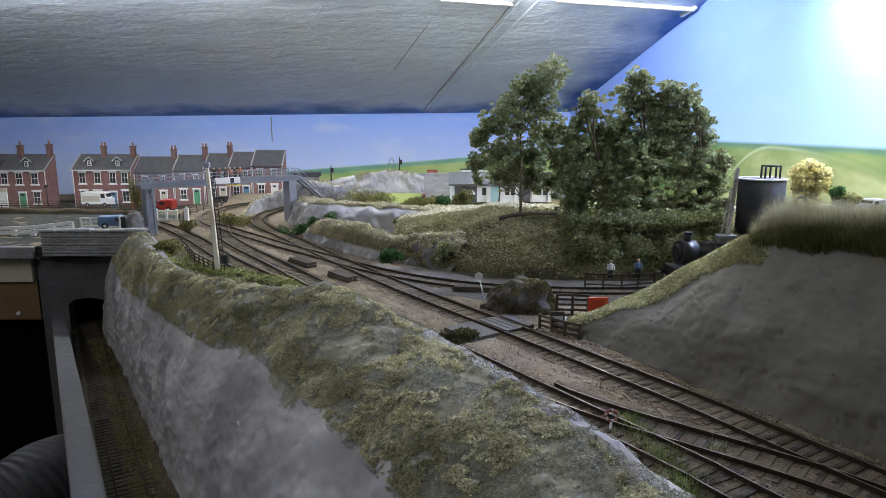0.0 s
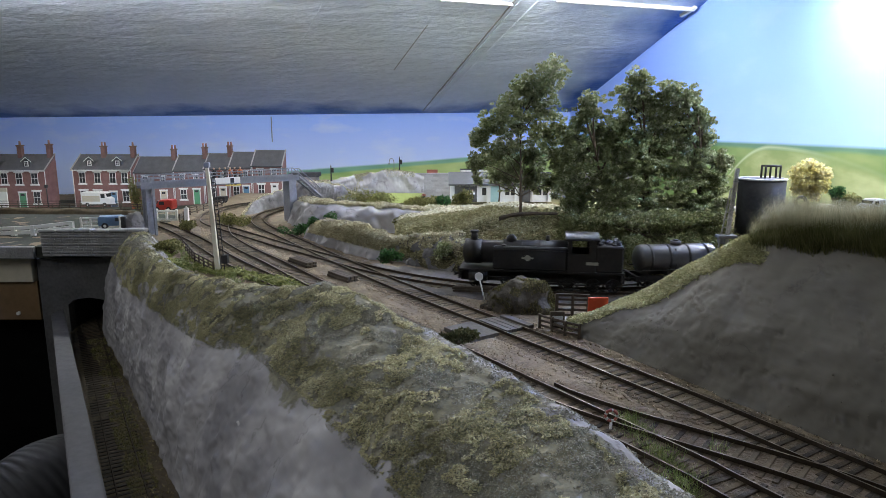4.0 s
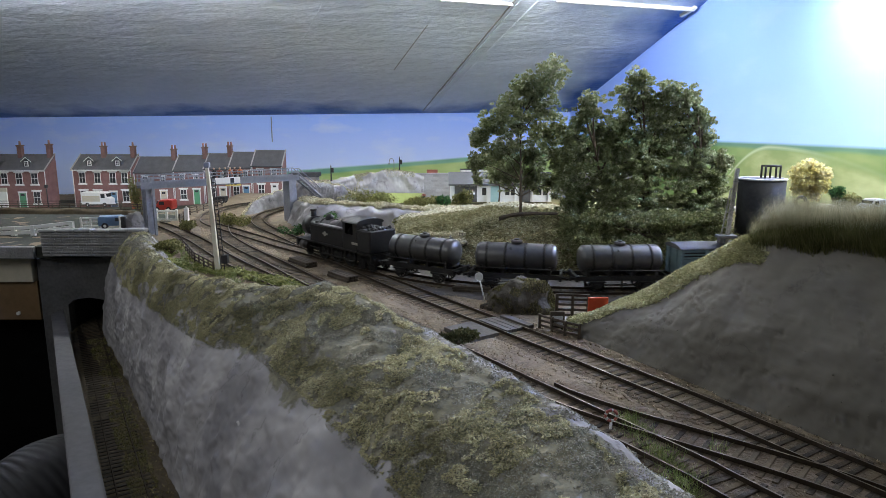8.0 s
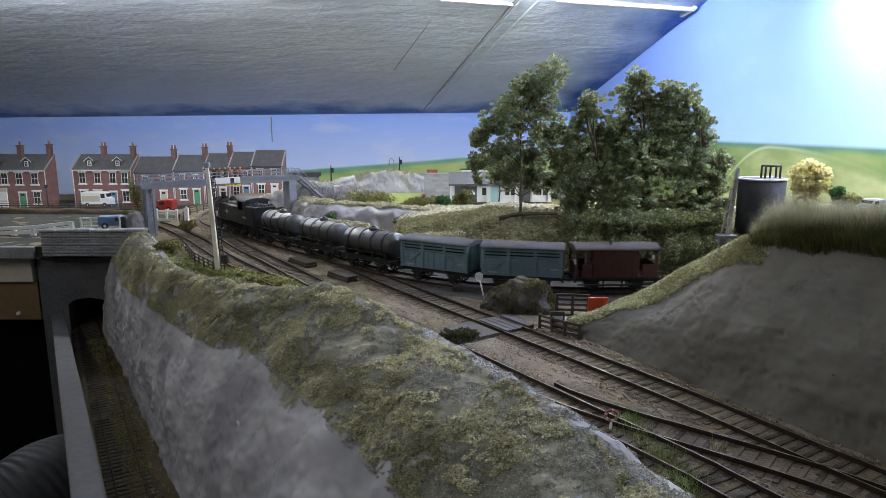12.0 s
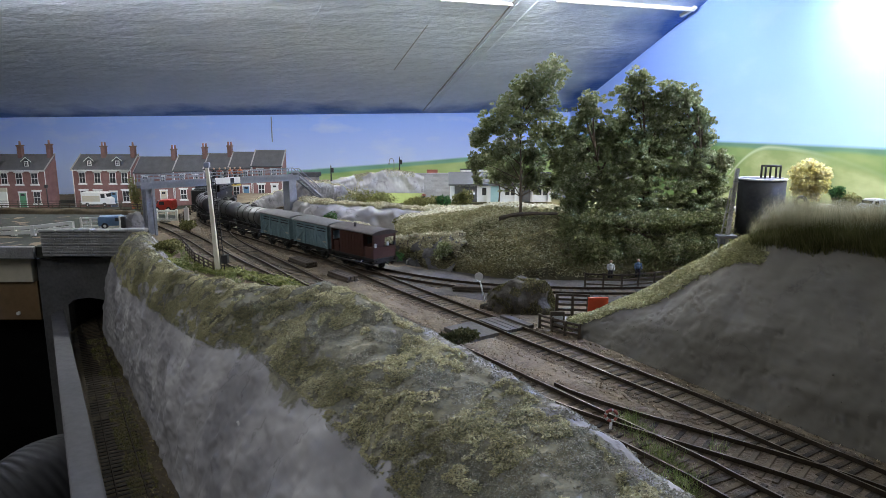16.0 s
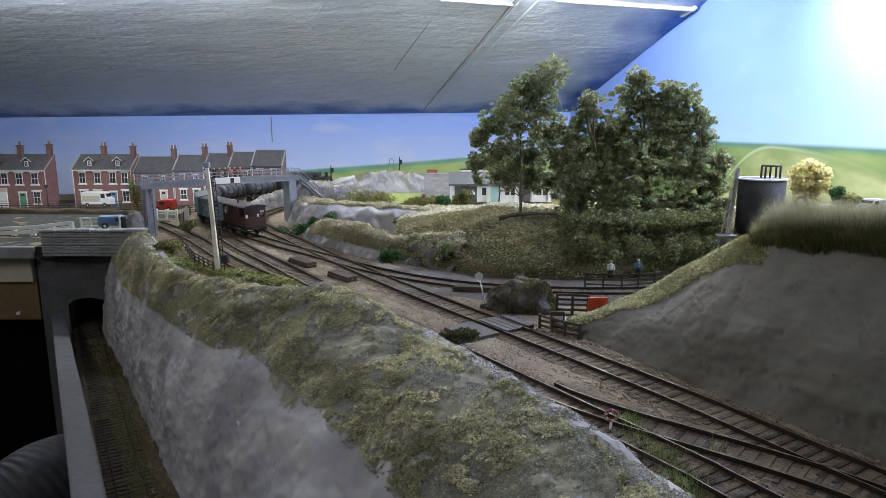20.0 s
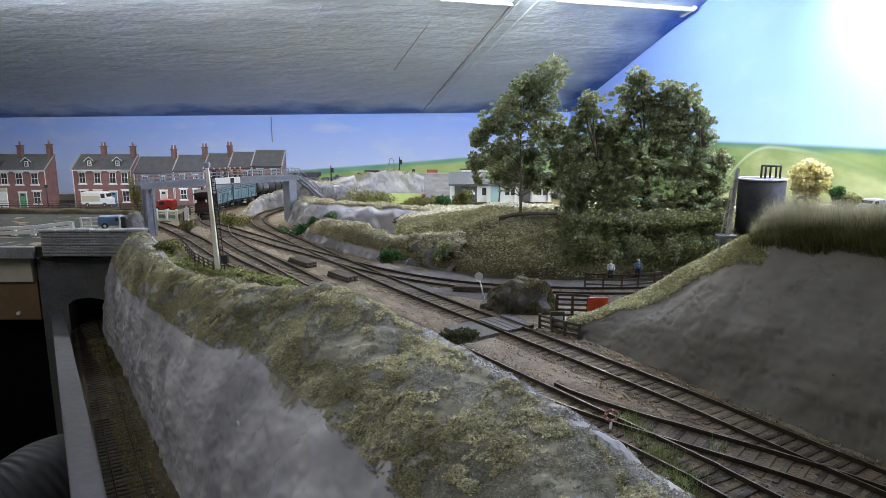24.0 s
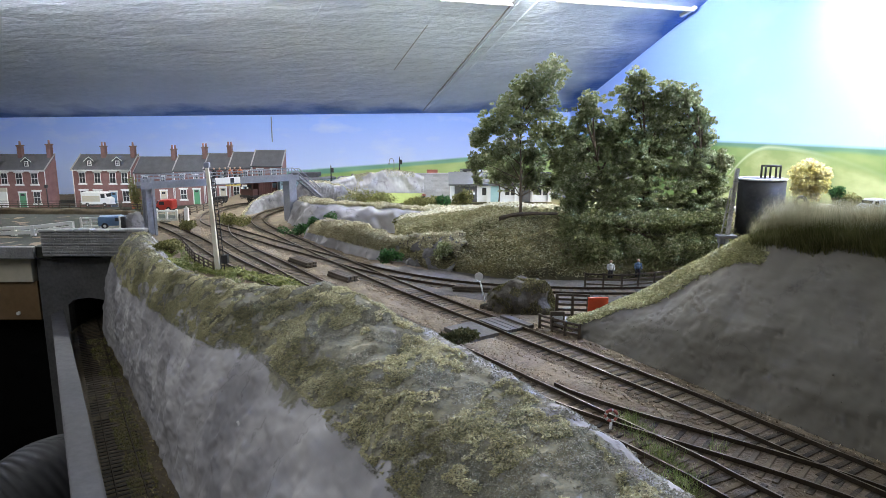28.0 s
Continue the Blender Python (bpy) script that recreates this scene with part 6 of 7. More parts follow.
def footbridge():
    b = thing("footbridge", 0, 0, 0, label="grey painted lattice footbridge over the tracks", category="footbridge")
    p, q = Vector((-36.67, 80.65, 0)), Vector((-22.25, 92.54, 0))
    t = (q - p).normalized()
    s = Vector((-t.y, t.x, 0))
    z = 5.9

    def slant(a, u0, u1, v0, v1, z0, z1, name, mat=GREY_STEEL, bev=0.0):
        bm = bmesh.new()
        vs = [bm.verts.new(a + t * u + s * v + Vector((0, 0, zz))) for zz in (z0, z1) for u, v in ((u0, v0), (u1, v0), (u1, v1), (u0, v1))]
        for f in ((3, 2, 1, 0), (4, 5, 6, 7), (0, 1, 5, 4), (1, 2, 6, 5), (2, 3, 7, 6), (3, 0, 4, 7)):
            bm.faces.new([vs[i] for i in f])
        bmesh.ops.recalc_face_normals(bm, faces=bm.faces)
        return part(name, bm, mat, b)
    L = (q - p).length
    slant(p, -1.0, L + 1.5, -1.0, 1.0, z, z + 0.25, "deck")
    for v in (-1.0, 0.9):
        slant(p, -1.0, L + 1.5, v, v + 0.1, z - 0.35, z + 0.45, "girder")
        for h in (1.25, 0.85):
            slant(p, -1.0, L + 1.5, v, v + 0.09, z + h, z + h + 0.1, "handrail")
        n = 15
        for k in range(n + 1):
            u = -0.9 + (L + 2.2) * k / n
            slant(p, u, u + 0.09, v, v + 0.09, z + 0.45, z + 1.3, "baluster")
    for u in (-0.55, 0.25):
        for v in (-0.9, 0.6):
            slant(p, u, u + 0.3, v, v + 0.3, -0.6, z + 0.9, "tower_leg")
    slant(p, -0.45, 0.45, 0.2, 0.35, -0.6, z + 0.3, "tower_panel")
    for k in range(7):
        bm = beam(p + t * -0.6 + s * -0.85 + Vector((0, 0, k * 0.9)), p + t * 0.6 + s * -0.85 + Vector((0, 0, k * 0.9 + 0.8)), 0.1)
        part("brace", bm, GREY_STEEL, b)
    slant(q, -0.1, 1.0, -1.0, 1.0, -0.6, z, "pier")
    # steps down to the rock
    for k in range(9):
        slant(q + t * (1.6 + k * 0.36), 0, 0.4, -0.9, 0.9, z + 0.1 - k * 0.34, z + 0.2 - k * 0.34, "tread")
    for v in (-0.95, 0.9):
        part("stringer", beam(q + t * 1.5 + s * v + Vector((0, 0, z + 0.1)), q + t * 4.9 + s * v + Vector((0, 0, z - 2.9)), 0.25), GREY_STEEL, b)
        part("stair_rail", beam(q + t * 1.5 + s * v + Vector((0, 0, z + 1.3)), q + t * 4.9 + s * v + Vector((0, 0, z - 1.7)), 0.12), GREY_STEEL, b)
    sg = thing("bridge_notice", 0, 0, 0, label="white notice panels with a black square on the footbridge", category="sign")
    a = p + t * (L * 0.52) - s * 1.16
    c = part("panel", B(-1.8, 1.7, -0.05, 0.05, z - 0.2, z + 0.6), WHITE, sg)
    c.matrix_basis = Matrix.Translation(a * CM) @ Matrix.Rotation(math.atan2(t.y, t.x), 4, "Z")
    d = part("square", B(0.35, 0.85, -0.08, -0.05, z - 0.15, z + 0.5), BLACK, sg)
    d.matrix_basis = c.matrix_basis.copy()
    return p, t, s, L, z


BR = footbridge()


def boulder(x, y, z, rx, ry, rz, mat, label, seed):
    bm = bmesh.new()
    bmesh.ops.create_icosphere(bm, subdivisions=4, radius=1.0)
    for v in bm.verts:
        k = 1 + 0.28 * noise.fractal(v.co * 1.3 + Vector((seed, 0, 0)), 0.9, 2, 4)
        v.co = Vector((v.co.x * rx * k, v.co.y * ry * k, max(v.co.z, -0.5) * rz * k))
    ob = part("boulder", bm, mat, smooth=True, at=pose(x * CM, y * CM, z * CM))
    tagged(ob, label, "boulder")


boulder(-37.86, 79, 0.42, 1.3, 1.2, 2.4, ROCK_GREY, "weathered grey rock beside the footbridge tower", 3)


def figure(x, y, z, coat, legs, label, h=2.2, sit=False, rz=0):
    bm = bmesh.new()
    k = h / 2.2
    if not sit:
        for a in (-0.12, 0.12):
            tube(bm, (a, 0, 0), (a * 0.8, 0, 1.05 * k), 0.11, 0.13, 7, 1)
    tube(bm, (0, 0, 0.95 * k), (0, 0, 1.45 * k), 0.17, 0.22, 9, 0)
    tube(bm, (0, 0, 1.45 * k), (0, 0, 1.8 * k), 0.22, 0.08, 9, 0)
    for a in (-1, 1):
        tube(bm, (a * 0.2, 0, 1.66 * k), (a * 0.3, -0.08, 1.2 * k), 0.075, 0.06, 6, 0)
        tube(bm, (a * 0.3, -0.08, 1.2 * k), (a * 0.24, -0.22, 0.97 * k), 0.06, 0.05, 6, 0)
    bmesh.ops.create_icosphere(bm, subdivisions=2, radius=0.15 * (0.5 + 0.5 * k), matrix=Matrix.Translation((0, 0, 1.96 * k)))
    for f in bm.faces:
        if f.calc_center_median().z > 1.8 * k:
            f.material_index = 2
    ob = part("model_figure", bm, [coat, legs, SKIN], None, label, smooth=True, at=pose(x * CM, y * CM, z * CM, 0, 0, rz))
    return tagged(ob, label, "figure")


VEST = paint("dull_red_paint", (0.2, 0.07, 0.05))
figure(14.35, 54.3, 0.45, WHITE, BLACK, "small model figure in a white shirt by the fence", 1.6)
figure(16.77, 54.6, 0.48, BLUE_CAR, BLACK, "small model figure in a blue coat by the fence", 1.6)
figure(4.67, 103, 1.75, WHITE, BLACK, "small model figure standing before the garage", 1.5)
figure(-2.97, 100, 2.09, VEST, BLACK, "small model figure in dull red on the far grass", 0.95)
p_, t_, s_, L_, z_ = BR
for k, (f, m) in enumerate(((0.44, BLACK), (0.48, VEST), (0.52, BLACK), (0.555, ORANGE), (0.59, VEST), (0.63, ORANGE))):
    c = p_ + t_ * (L_ * f) - s_ * 0.5
    figure(c.x, c.y, z_ + 0.25, m, BLACK, "small dark model figure on the footbridge" if m is BLACK else "small model figure in reddish clothes on the footbridge", 1.7, rz=k * 40)


# ---- road vehicles and street things ----
def road_van(name, x, y, z, rz, paint_, label, l=5.2, h=2.3, cab=0.3, stripe=None):
    v = thing(name, x, y, z, rz, label, "van")
    bm = bmesh.new()
    prism(bm, [(-l / 2, 0.35), (l / 2, 0.35), (l / 2, h * 0.55), (l / 2 - 0.5, h * 0.6), (l / 2 - 1.0, h), (-l / 2, h)], 1, -0.95, 0.95)
    bmesh.ops.bevel(bm, geom=bm.edges[:], offset=0.09, segments=2, affect="EDGES")
    part("body", bm, paint_, v)
    for sgn in (-1, 1):
        part("side_window", B(l / 2 - 1.7, l / 2 - 0.95, sgn * 0.95 - 0.03, sgn * 0.95 + 0.03, h * 0.6, h * 0.88), GLASS_DARK, v)
        if stripe:
            part("stripe", B(-l / 2 + 0.2, l / 2 - 1.9, sgn * 0.96 - 0.03, sgn * 0.96 + 0.03, h * 0.35, h * 0.75), stripe, v)
        for wx in (-l * 0.3, l * 0.3):
            w = part("wheel", C((wx, sgn * 0.72, 0.38), (wx, sgn * 0.98, 0.38), 0.38, seg=14), BLACK, v)
            part("hubcap", C((wx, sgn * 0.97, 0.38), (wx, sgn * 1.01, 0.38), 0.18, seg=10), WHITE, w)
    part("windscreen", B(l / 2 - 0.9, l / 2 - 0.55, -0.75, 0.75, h * 0.66, h * 0.9), GLASS_DARK, v)
    part("bumper", B(l / 2 - 0.05, l / 2 + 0.08, -0.9, 0.9, 0.35, 0.55), WHITE, v)
    return v


road_van("delivery_van", -64.96, 122, -1.79, 0, WHITE, "white and cream delivery van parked in the street", 5.4, 2.7, stripe=DOOR_CREAM)
road_van("post_van", -42.14, 98, 0.42, 180, RED_VAN, "bright red post van waiting behind the gate", 2.9, 1.8)
road_van("blue_car", -40.76, 80, 0.75, 20, BLUE_CAR, "pale blue car crossing the road bridge", 3.6, 1.5)
road_van("dark_car", -38.75, 112, -0.05, 180, BLACK, "small dark car parked by the fence", 2.6, 1.2)
sp = thing("bridge_signpost", -38.79, 78, 0.93, label="black and white marker post on the bridge", category="post")
part("post", B(-0.35, 0.35, -0.2, 0.2, 0, 1.5, bevel=0.08), BLACK, sp)
part("stripe", B(-0.4, -0.2, -0.23, 0.23, 0.1, 1.55), WHITE, sp)
ORANGE_DULL = paint("dull_orange_paint", (0.36, 0.13, 0.07))
pb = thing("post_box", -57.98, 122, -2.43, label="orange red kiosk pair in the street", category="kiosk")
for a in (-0.4, 0.4):
    part("box", B(a - 0.28, a + 0.28, -0.3, 0.3, 0, 2.2, bevel=0.08), ORANGE_DULL, pb)
    part("cap", B(a - 0.34, a + 0.34, -0.38, 0.38, 2.2, 2.45, bevel=0.08), ORANGE_DULL, pb)
sl = thing("street_lamp", -75.72, 124, -2.37, label="thin dark street lamp before the houses", category="street lamp")
part("post", C((0, 0, 0), (0, 0, 3.8), 0.12, 0.08), BLACK, sl)
part("lantern", B(-0.25, 0.25, -0.25, 0.25, 3.8, 4.4, bevel=0.06), BLACK, sl)


def garage():
    g = thing("garage_building", 1.2, 106, 0.85, label="low white garage with a grey roof and dark opening", category="garage")
    w, d, h = 16.6, 6.0, 2.7
    bm = B(0, w, 0.35, d, 0, h)
    part("wall", bm, WHITE, g)
    bm = bmesh.new()
    prism(bm, [(-0.4, h), (d * 0.6, h + 1.7), (d * 0.6, h + 1.95), (-0.4, h + 0.3)], 0, -0.3, w + 0.3)
    part("roof", bm, plain("grey_sheet_roof", (0.05, 0.051, 0.053), (0.085, 0.087, 0.09), 0.7, 60, 0.2), g)
    # openings are flat panels, the shade inside put into their dark grey
    part("door_opening", B(0.7, 4.4, 0.2, 0.4, 0, 2.6), plain("shaded_opening_board", (0.06, 0.06, 0.06), (0.12, 0.12, 0.12), 0.8), g)
    for x in (0.35, 4.6, 6.2, 8.4, 10.8, 13.6, 16.2):
        part("post", B(x - 0.25, x + 0.25, 0.0, 0.35, 0, h), WHITE, g)
    for x in (5.2, 9.0, 9.9, 14.2, 15.2):
        part("window", B(x, x + 0.7, 0.28, 0.4, 1.1, 2.3), GLASS_DARK, g)
    part("door_opening", B(11.3, 13.1, 0.2, 0.4, 0, 2.4), plain("shaded_bay_board", (0.06, 0.06, 0.06), (0.12, 0.12, 0.12), 0.8), g)
    part("door", B(6.6, 8.0, 0.25, 0.4, 0, 2.6), plain("pale_turquoise_door", (0.30, 0.50, 0.48), (0.42, 0.60, 0.58), 0.6), g)
    st_ = thing("station_building", 4.66, 158, 1.03, label="long low building with white roof edge on the far line", category="building")
    part("wall", B(0, 14, 0, 5, -1.6, 0.8), BRICK_GREY, st_)
    part("roof", B(-0.4, 14.4, -0.6, 5.4, 0.8, 1.4), SLATE, st_)
    part("roof_edge", B(-0.45, 14.45, -0.7, -0.58, 1.1, 1.5), WHITE, st_)
    part("window", B(1, 12.5, -0.06, 0.02, -0.6, 0.4), GLASS_DARK, st_)
    ob = thing("signal_cabin", -33.94, 159, 0.12, label="low dark roofed building beyond the footbridge", category="building")
    part("wall", B(-3, 3, 0, 4, -1.5, 0.6), BRICK_GREY, ob)
    part("roof", B(-3.4, 3.4, -0.4, 4.4, 0.6, 1.6), SLATE, ob)
    pb_ = thing("planter_bench", -2.1, 126.4, 3.95, label="low red brown bench on the far bank", category="bench")
    part("seat", B(-1.05, 1.05, -0.3, 0.3, 0, 0.3), paint("red_brown_paint", (0.25, 0.09, 0.06)), pb_)
    part("back", B(-1.05, 1.05, 0.2, 0.32, 0.3, 0.8), paint("red_brown_back", (0.25, 0.09, 0.06)), pb_)


garage()
for x, y, z, hh in ((-21.2, 123.6, 2.6, 3.3), (-8.35, 125.6, 4.3, 3.0)):
    s = thing("semaphore_signal", x, y, z - 0.4, label="thin black semaphore signal on the far line", category="signal")
    part("post", C((0, 0, 0), (0, 0, hh), 0.14, 0.1, 8), BLACK, s)
    part("arm", B(-0.1, 0.5, -0.1, 0.1, hh - 1.1, hh - 0.2), BLACK, s)
    part("finial", C((0, 0, hh), (0, 0, hh + 0.4), 0.12, 0.02, 6), BLACK, s)
s = thing("swan_neck_lamp", -9.4, 125.2, 4.25, label="thin swan neck lamp on the far bank", category="street lamp")
bm = bmesh.new()
q = spline([(0, 0, 0), (0, 0, 2.0), (-0.3, 0, 2.7), (-0.8, 0, 2.5), (-0.9, 0, 1.9)], 14)
for k in range(13):
    tube(bm, q[k], q[k + 1], 0.07, seg=6)
part("post", bm, GREY_STEEL, s)
part("lantern", C((-0.9, 0, 1.9), (-0.9, 0, 1.6), 0.06, 0.22, 8), GREY_STEEL, s)


# ---- things by the cutting ----
def water_tank():
    x, y, z = 30.4, 62, 3.0
    t = thing("water_tank", x, y, z, label="dark grey cylindrical tank with a pale rim", category="tank")
    r, h = 2.1, 5.3
    part("drum", C((0, 0, -2), (0, 0, h), r, None, 40), TANKGREY, t)
    bm = bmesh.new()
    for i in range(40):
        a, b = 2 * math.pi * i / 40, 2 * math.pi * (i + 1) / 40
        tube(bm, (r * math.cos(a), r * math.sin(a), h), (r * math.cos(b), r * math.sin(b), h), 0.09, seg=6, caps=False)
    part("rim", bm, WHITE, t, "pale worn rim")
    part("lid", C((0, 0, h), (0, 0, h + 0.05), r - 0.1, None, 40), WALLGREY, t)
    for a, b in ((0.1, -0.3), (0.1, 0.5), (1.5, -0.3), (1.5, 0.5), (0.75, 0.1)):
        part("pipe_leg", C((a, b, h), (a, b, h + 1.2), 0.1, seg=6), BLACK, t)
    for b in (-0.3, 0.5):
        part("pipe_bar", C((0.05, b, h + 1.2), (1.55, b, h + 1.2), 0.1, seg=6), BLACK, t)


water_tank()


LICHEN = plain("weathered_white", (0.12, 0.115, 0.10), (0.55, 0.53, 0.48), 0.85, 130, 0.4)


def grey_signal():
    x, y, z = 22.99, 52, 3.83
    t = thing("lattice_signal", x, y, z - 0.5, label="weathered grey signal post with a ladder and platform", category="signal post")
    part("post", beam((0, 0, 0), (0.55, 0.2, 6.6), 0.27), LICHEN, t, "weathered pale grey post")
    part("rear_post", beam((-0.45, 0.3, 0), (0.2, 0.3, 5.0), 0.1), LICHEN, t)
    for k in range(8):
        part("bracket", B(-0.3 + 0.07 * k, 0.3 + 0.05 * k, -0.06, 0.06, 1.2 + 0.62 * k, 1.28 + 0.62 * k), LICHEN, t)
    part("platform", B(-0.75, 0.75, -0.5, 0.5, 1.0, 1.25, bevel=0.04), WALLGREY, t)
    part("side_box", B(-0.65, -0.2, -0.4, 0.2, 0.55, 1.0, bevel=0.05), WALLGREY, t)


grey_signal()
hp = thing("tyre", 25.44, 46, 7.83, label="dark tyre standing behind the cutting", category="tyre")
bm = torus(0.36, 0.13, 0.12)
part("tyre", bm, BLACK, hp, smooth=True)
road_van("white_car", 30.53, 46, 7.35, 200, WHITE, "white car beyond the top of the cutting", 3.4, 1.5).scale = (0.5, 0.5, 0.55)
road_van("white_lorry", 18.61, 116, 0.79, 180, WHITE, "white lorry standing behind the trees", 3.6, 2.6, stripe=SIGN_YELLOW)


# ---- ceiling joints and lamp ----
def joint(name, a, b, w, mat, label, drop=0.12):
    t = thing(name, 0, 0, 0, label=label, category="ceiling joint", kind="structure")
    p, q = on_ceiling(*a), on_ceiling(*b)
    bm = beam(p - Vector((0, 0, drop)), q - Vector((0, 0, drop)), w)
    part("strip", bm, mat, t)


CRACK = plain("joint_grey", (0.26, 0.28, 0.28), (0.4, 0.42, 0.42), 0.7, 20, 0.1)
joint("ceiling_joint", (12.35, 115.24), (-5.21, 170.00), 0.2, CRACK, "straight joint between two ceiling boards")
joint("ceiling_joint", (16.44, 115.32), (-3.91, 170.04), 0.16, CEIL, "straight joint between two ceiling boards")
joint("ceiling_joint", (13.39, 115.26), (-4.63, 170.02), 0.3, CEIL, "straight joint between two ceiling boards")
joint("ceiling_joint", (-2.90, 124.59), (-10.56, 144.39), 0.14, CRACK, "fine dark crack between ceiling boards", 0.02)
joint("ceiling_joint", (-19.81, 114.94), (-27.19, 130.87), 0.14, CEIL, "fine crack between ceiling boards", 0.02)
# board edges catching lamp light; white strips paint that brightness
joint("lit_board_edge", (-0.38, 115.16), (11.98, 117.07), 0.5, WHITE, "ceiling board edge with its lamp glare put into white", 0.2)
joint("lit_board_edge", (19.18, 115.74), (43.85, 119.46), 0.7, WHITE, "ceiling board edge with its lamp glare put into white", 0.2)
joint("lit_board_edge", (43.85, 118.50), (42.40, 121.61), 0.6, WHITE, "short ceiling board end with its lamp glare put into white", 0.2)


cr = thing("wall_joint", 0, 0, 0, label="thin dark joint in the painted back wall", category="wall joint", kind="structure")
part("strip", B(-44.68, -44.47, 171.85, 171.99, 8.76, 15.27), GREY_STEEL, cr)


def tube_lamp(a, b, power, label):
    t = thing("unseen_tube_lamp", 0, 0, 0, label=label, category="lamp")
    m, n, l = nodes_of("tube_glow")
    p = n["Principled BSDF"]
    p.inputs["Emission Color"].default_value = (*TUBE_LIGHT, 1)
    p.inputs["Emission Strength"].default_value = power
    part("tube", C(a, b, 0.8, None, 12), m, t)
    for q, s in ((a, -1), (b, 1)):
        q = Vector(q)
        d = (Vector(b) - Vector(a)).normalized() * s
        part("cap", C(q, q + d * 1.5, 0.85, None, 12), WALLGREY, t)
        c = on_ceiling(q.x, q.y)
        part("hanger", C(q + d, (q.x + d.x, q.y + d.y, c.z), 0.15, None, 6), WALLGREY, t)
    return t


tube_lamp((45.5, 83, 32.6), (54.5, 47, 32), 165.0, "bright white fluorescent tube along the painted wall")
# added out of view to brighten houses, back wall and left ceiling
tube_lamp((-84, 107, 35.6), (-20, 107, 36.4), 85.0, "unseen tube lamp added to brighten the village and ceiling")
# added out of view to brighten the middle ceiling and treetops
tube_lamp((1, 101, 37.4), (34, 97, 38.2), 138.0, "unseen tube lamp added to brighten the wood and ceiling")


# ---- grass tufts and ballast stones near the camera ----
def scatter_line(line, n, lo, hi, a=0.0, b=1.0):
    c = spline(line, 400)
    k = RNG.integers(int(a * 399), int(b * 399), n)
    tg = np.gradient(c, axis=0)
    tg /= np.linalg.norm(tg, axis=1, keepdims=True)
    off = RNG.uniform(lo, hi, n)[:, None]
    p = c[k] + np.stack([-tg[k, 1], tg[k, 0]], 1) * off + tg[k] * RNG.uniform(-.3, .3, n)[:, None]
    return np.column_stack([p, np.full(n, -0.27)])


def stones(pts, size, mat=STONES, name="ballast_stones", label="sandy ballast stones round the sleepers", category="ballast"):
    n = len(pts)
    base = np.array([(1, 1, 1), (-1, -1, 1), (-1, 1, -1), (1, -1, -1)]) * 0.6
    v = base[None] * (size * RNG.uniform(0.4, 1.2, (n, 1, 1))) * RNG.uniform(0.6, 1.3, (n, 4, 3)) + pts[:, None]
    f = np.array([(0, 1, 3), (0, 2, 1), (0, 3, 2), (1, 2, 3)])
    ob = raw(name, v.reshape(-1, 3), (np.arange(n)[:, None, None] * 4 + f[None]).reshape(-1, 3), mat)
    tagged(ob, label, category, kind="stuff")


stones(np.vstack([scatter_line(LINE_MAIN, 9000, -2.6, 2.6, 0, 0.75), scatter_line(LINE_NEAR, 7000, -2.4, 2.6), scatter_line(LINE_TRAIN, 7000, -2, 2, 0.15, 0.6), scatter_line(LINE_SIDING, 3000, -2, 2)]), 0.075)
low = [(-17.46, 36.85), (-20.91, 42.37), (-25.37, 49.58), (-32.36, 60.91), (-38.71, 70.51)]
q = scatter_line(low, 3500, -0.9, 1.3)
q[:, 2] = -10.3
# mossy tint, toned down for the shade in the trough
stones(q[:1500], 0.08, leaf_mat("shade_dark_mossy_stone", (0.06, 0.05, 0.02), (0.14, 0.115, 0.05), (0.3, 0.26, 0.14), 0.9, 60, 0.0), "mossy_stones", "small mossy stones darkened for shade beside the low level track", "stones")
q = scatter_line(low, 9000, -0.2, 1.6)
q[:, 2] = -10.35
fibres("moss_by_low_line", q[patchy(0.6, -0.1)(q)], 0.28, 0.03, LEAF_OLIVE, "yellowish moss beside the low level track", "moss", 2.2)
fibres("green_tufts", np.vstack([scatter_line(LINE_NEAR, 2600, 1.7, 3.0, 0.05, 0.25), scatter_line(LINE_SIDING, 900, 1.9, 3.4, 0.3, 0.62)]), 0.7, 0.02, GRASS_GREEN, "fresh green grass tufts beside the near track", "grass", 0.8)
stones(on_grid(CLIFF_GRID, 700, 0.05, 0.97, 0.0, 0.12) + (0.05, 0.05, -0.03), 0.11, DARK_ROCK, "rock_chips_on_cutting", "small grey chips standing out of the cutting face", "rock chips")
stones(on_grid(RIDGE_GRID, 140, 0.1, 0.97, 0.1, 0.55) + (0.04, 0.02, -0.02), 0.08, ROCK, "rock_chips_on_ridge", "small grey chips on the face of the ridge", "rock chips")
# rough grass on the verge between the ridge and the siding
verge = spline([(-33.6, 73), (-31.4, 70.6), (-28.2, 65.6), (-25.2, 62), (-19, 58.6), (-15.6, 56.2), (-12.8, 53)], 400)
k = RNG.integers(0, 400, 16000)
p = np.column_stack([verge[k, 0] + RNG.normal(0, 0.7, 16000), verge[k, 1] + RNG.normal(0, 0.6, 16000), RNG.uniform(-0.28, -0.1, 16000)])
flock("verge_grass", p[patchy(0.5, -0.15, 7)(p)], 0.42, 0.11, leaf_mat("verge_flock", (0.09, 0.11, 0.03), (0.22, 0.245, 0.08), (0.42, 0.41, 0.19), 1.8, 40), "patchy green grass on the verge beside the siding", lift=0.1)
tuft = [(8.64, 28.27), (8.83, 27.13), (9.06, 25.96), (9.22, 24.69), (9.3, 23.36), (9.25, 22.16)]
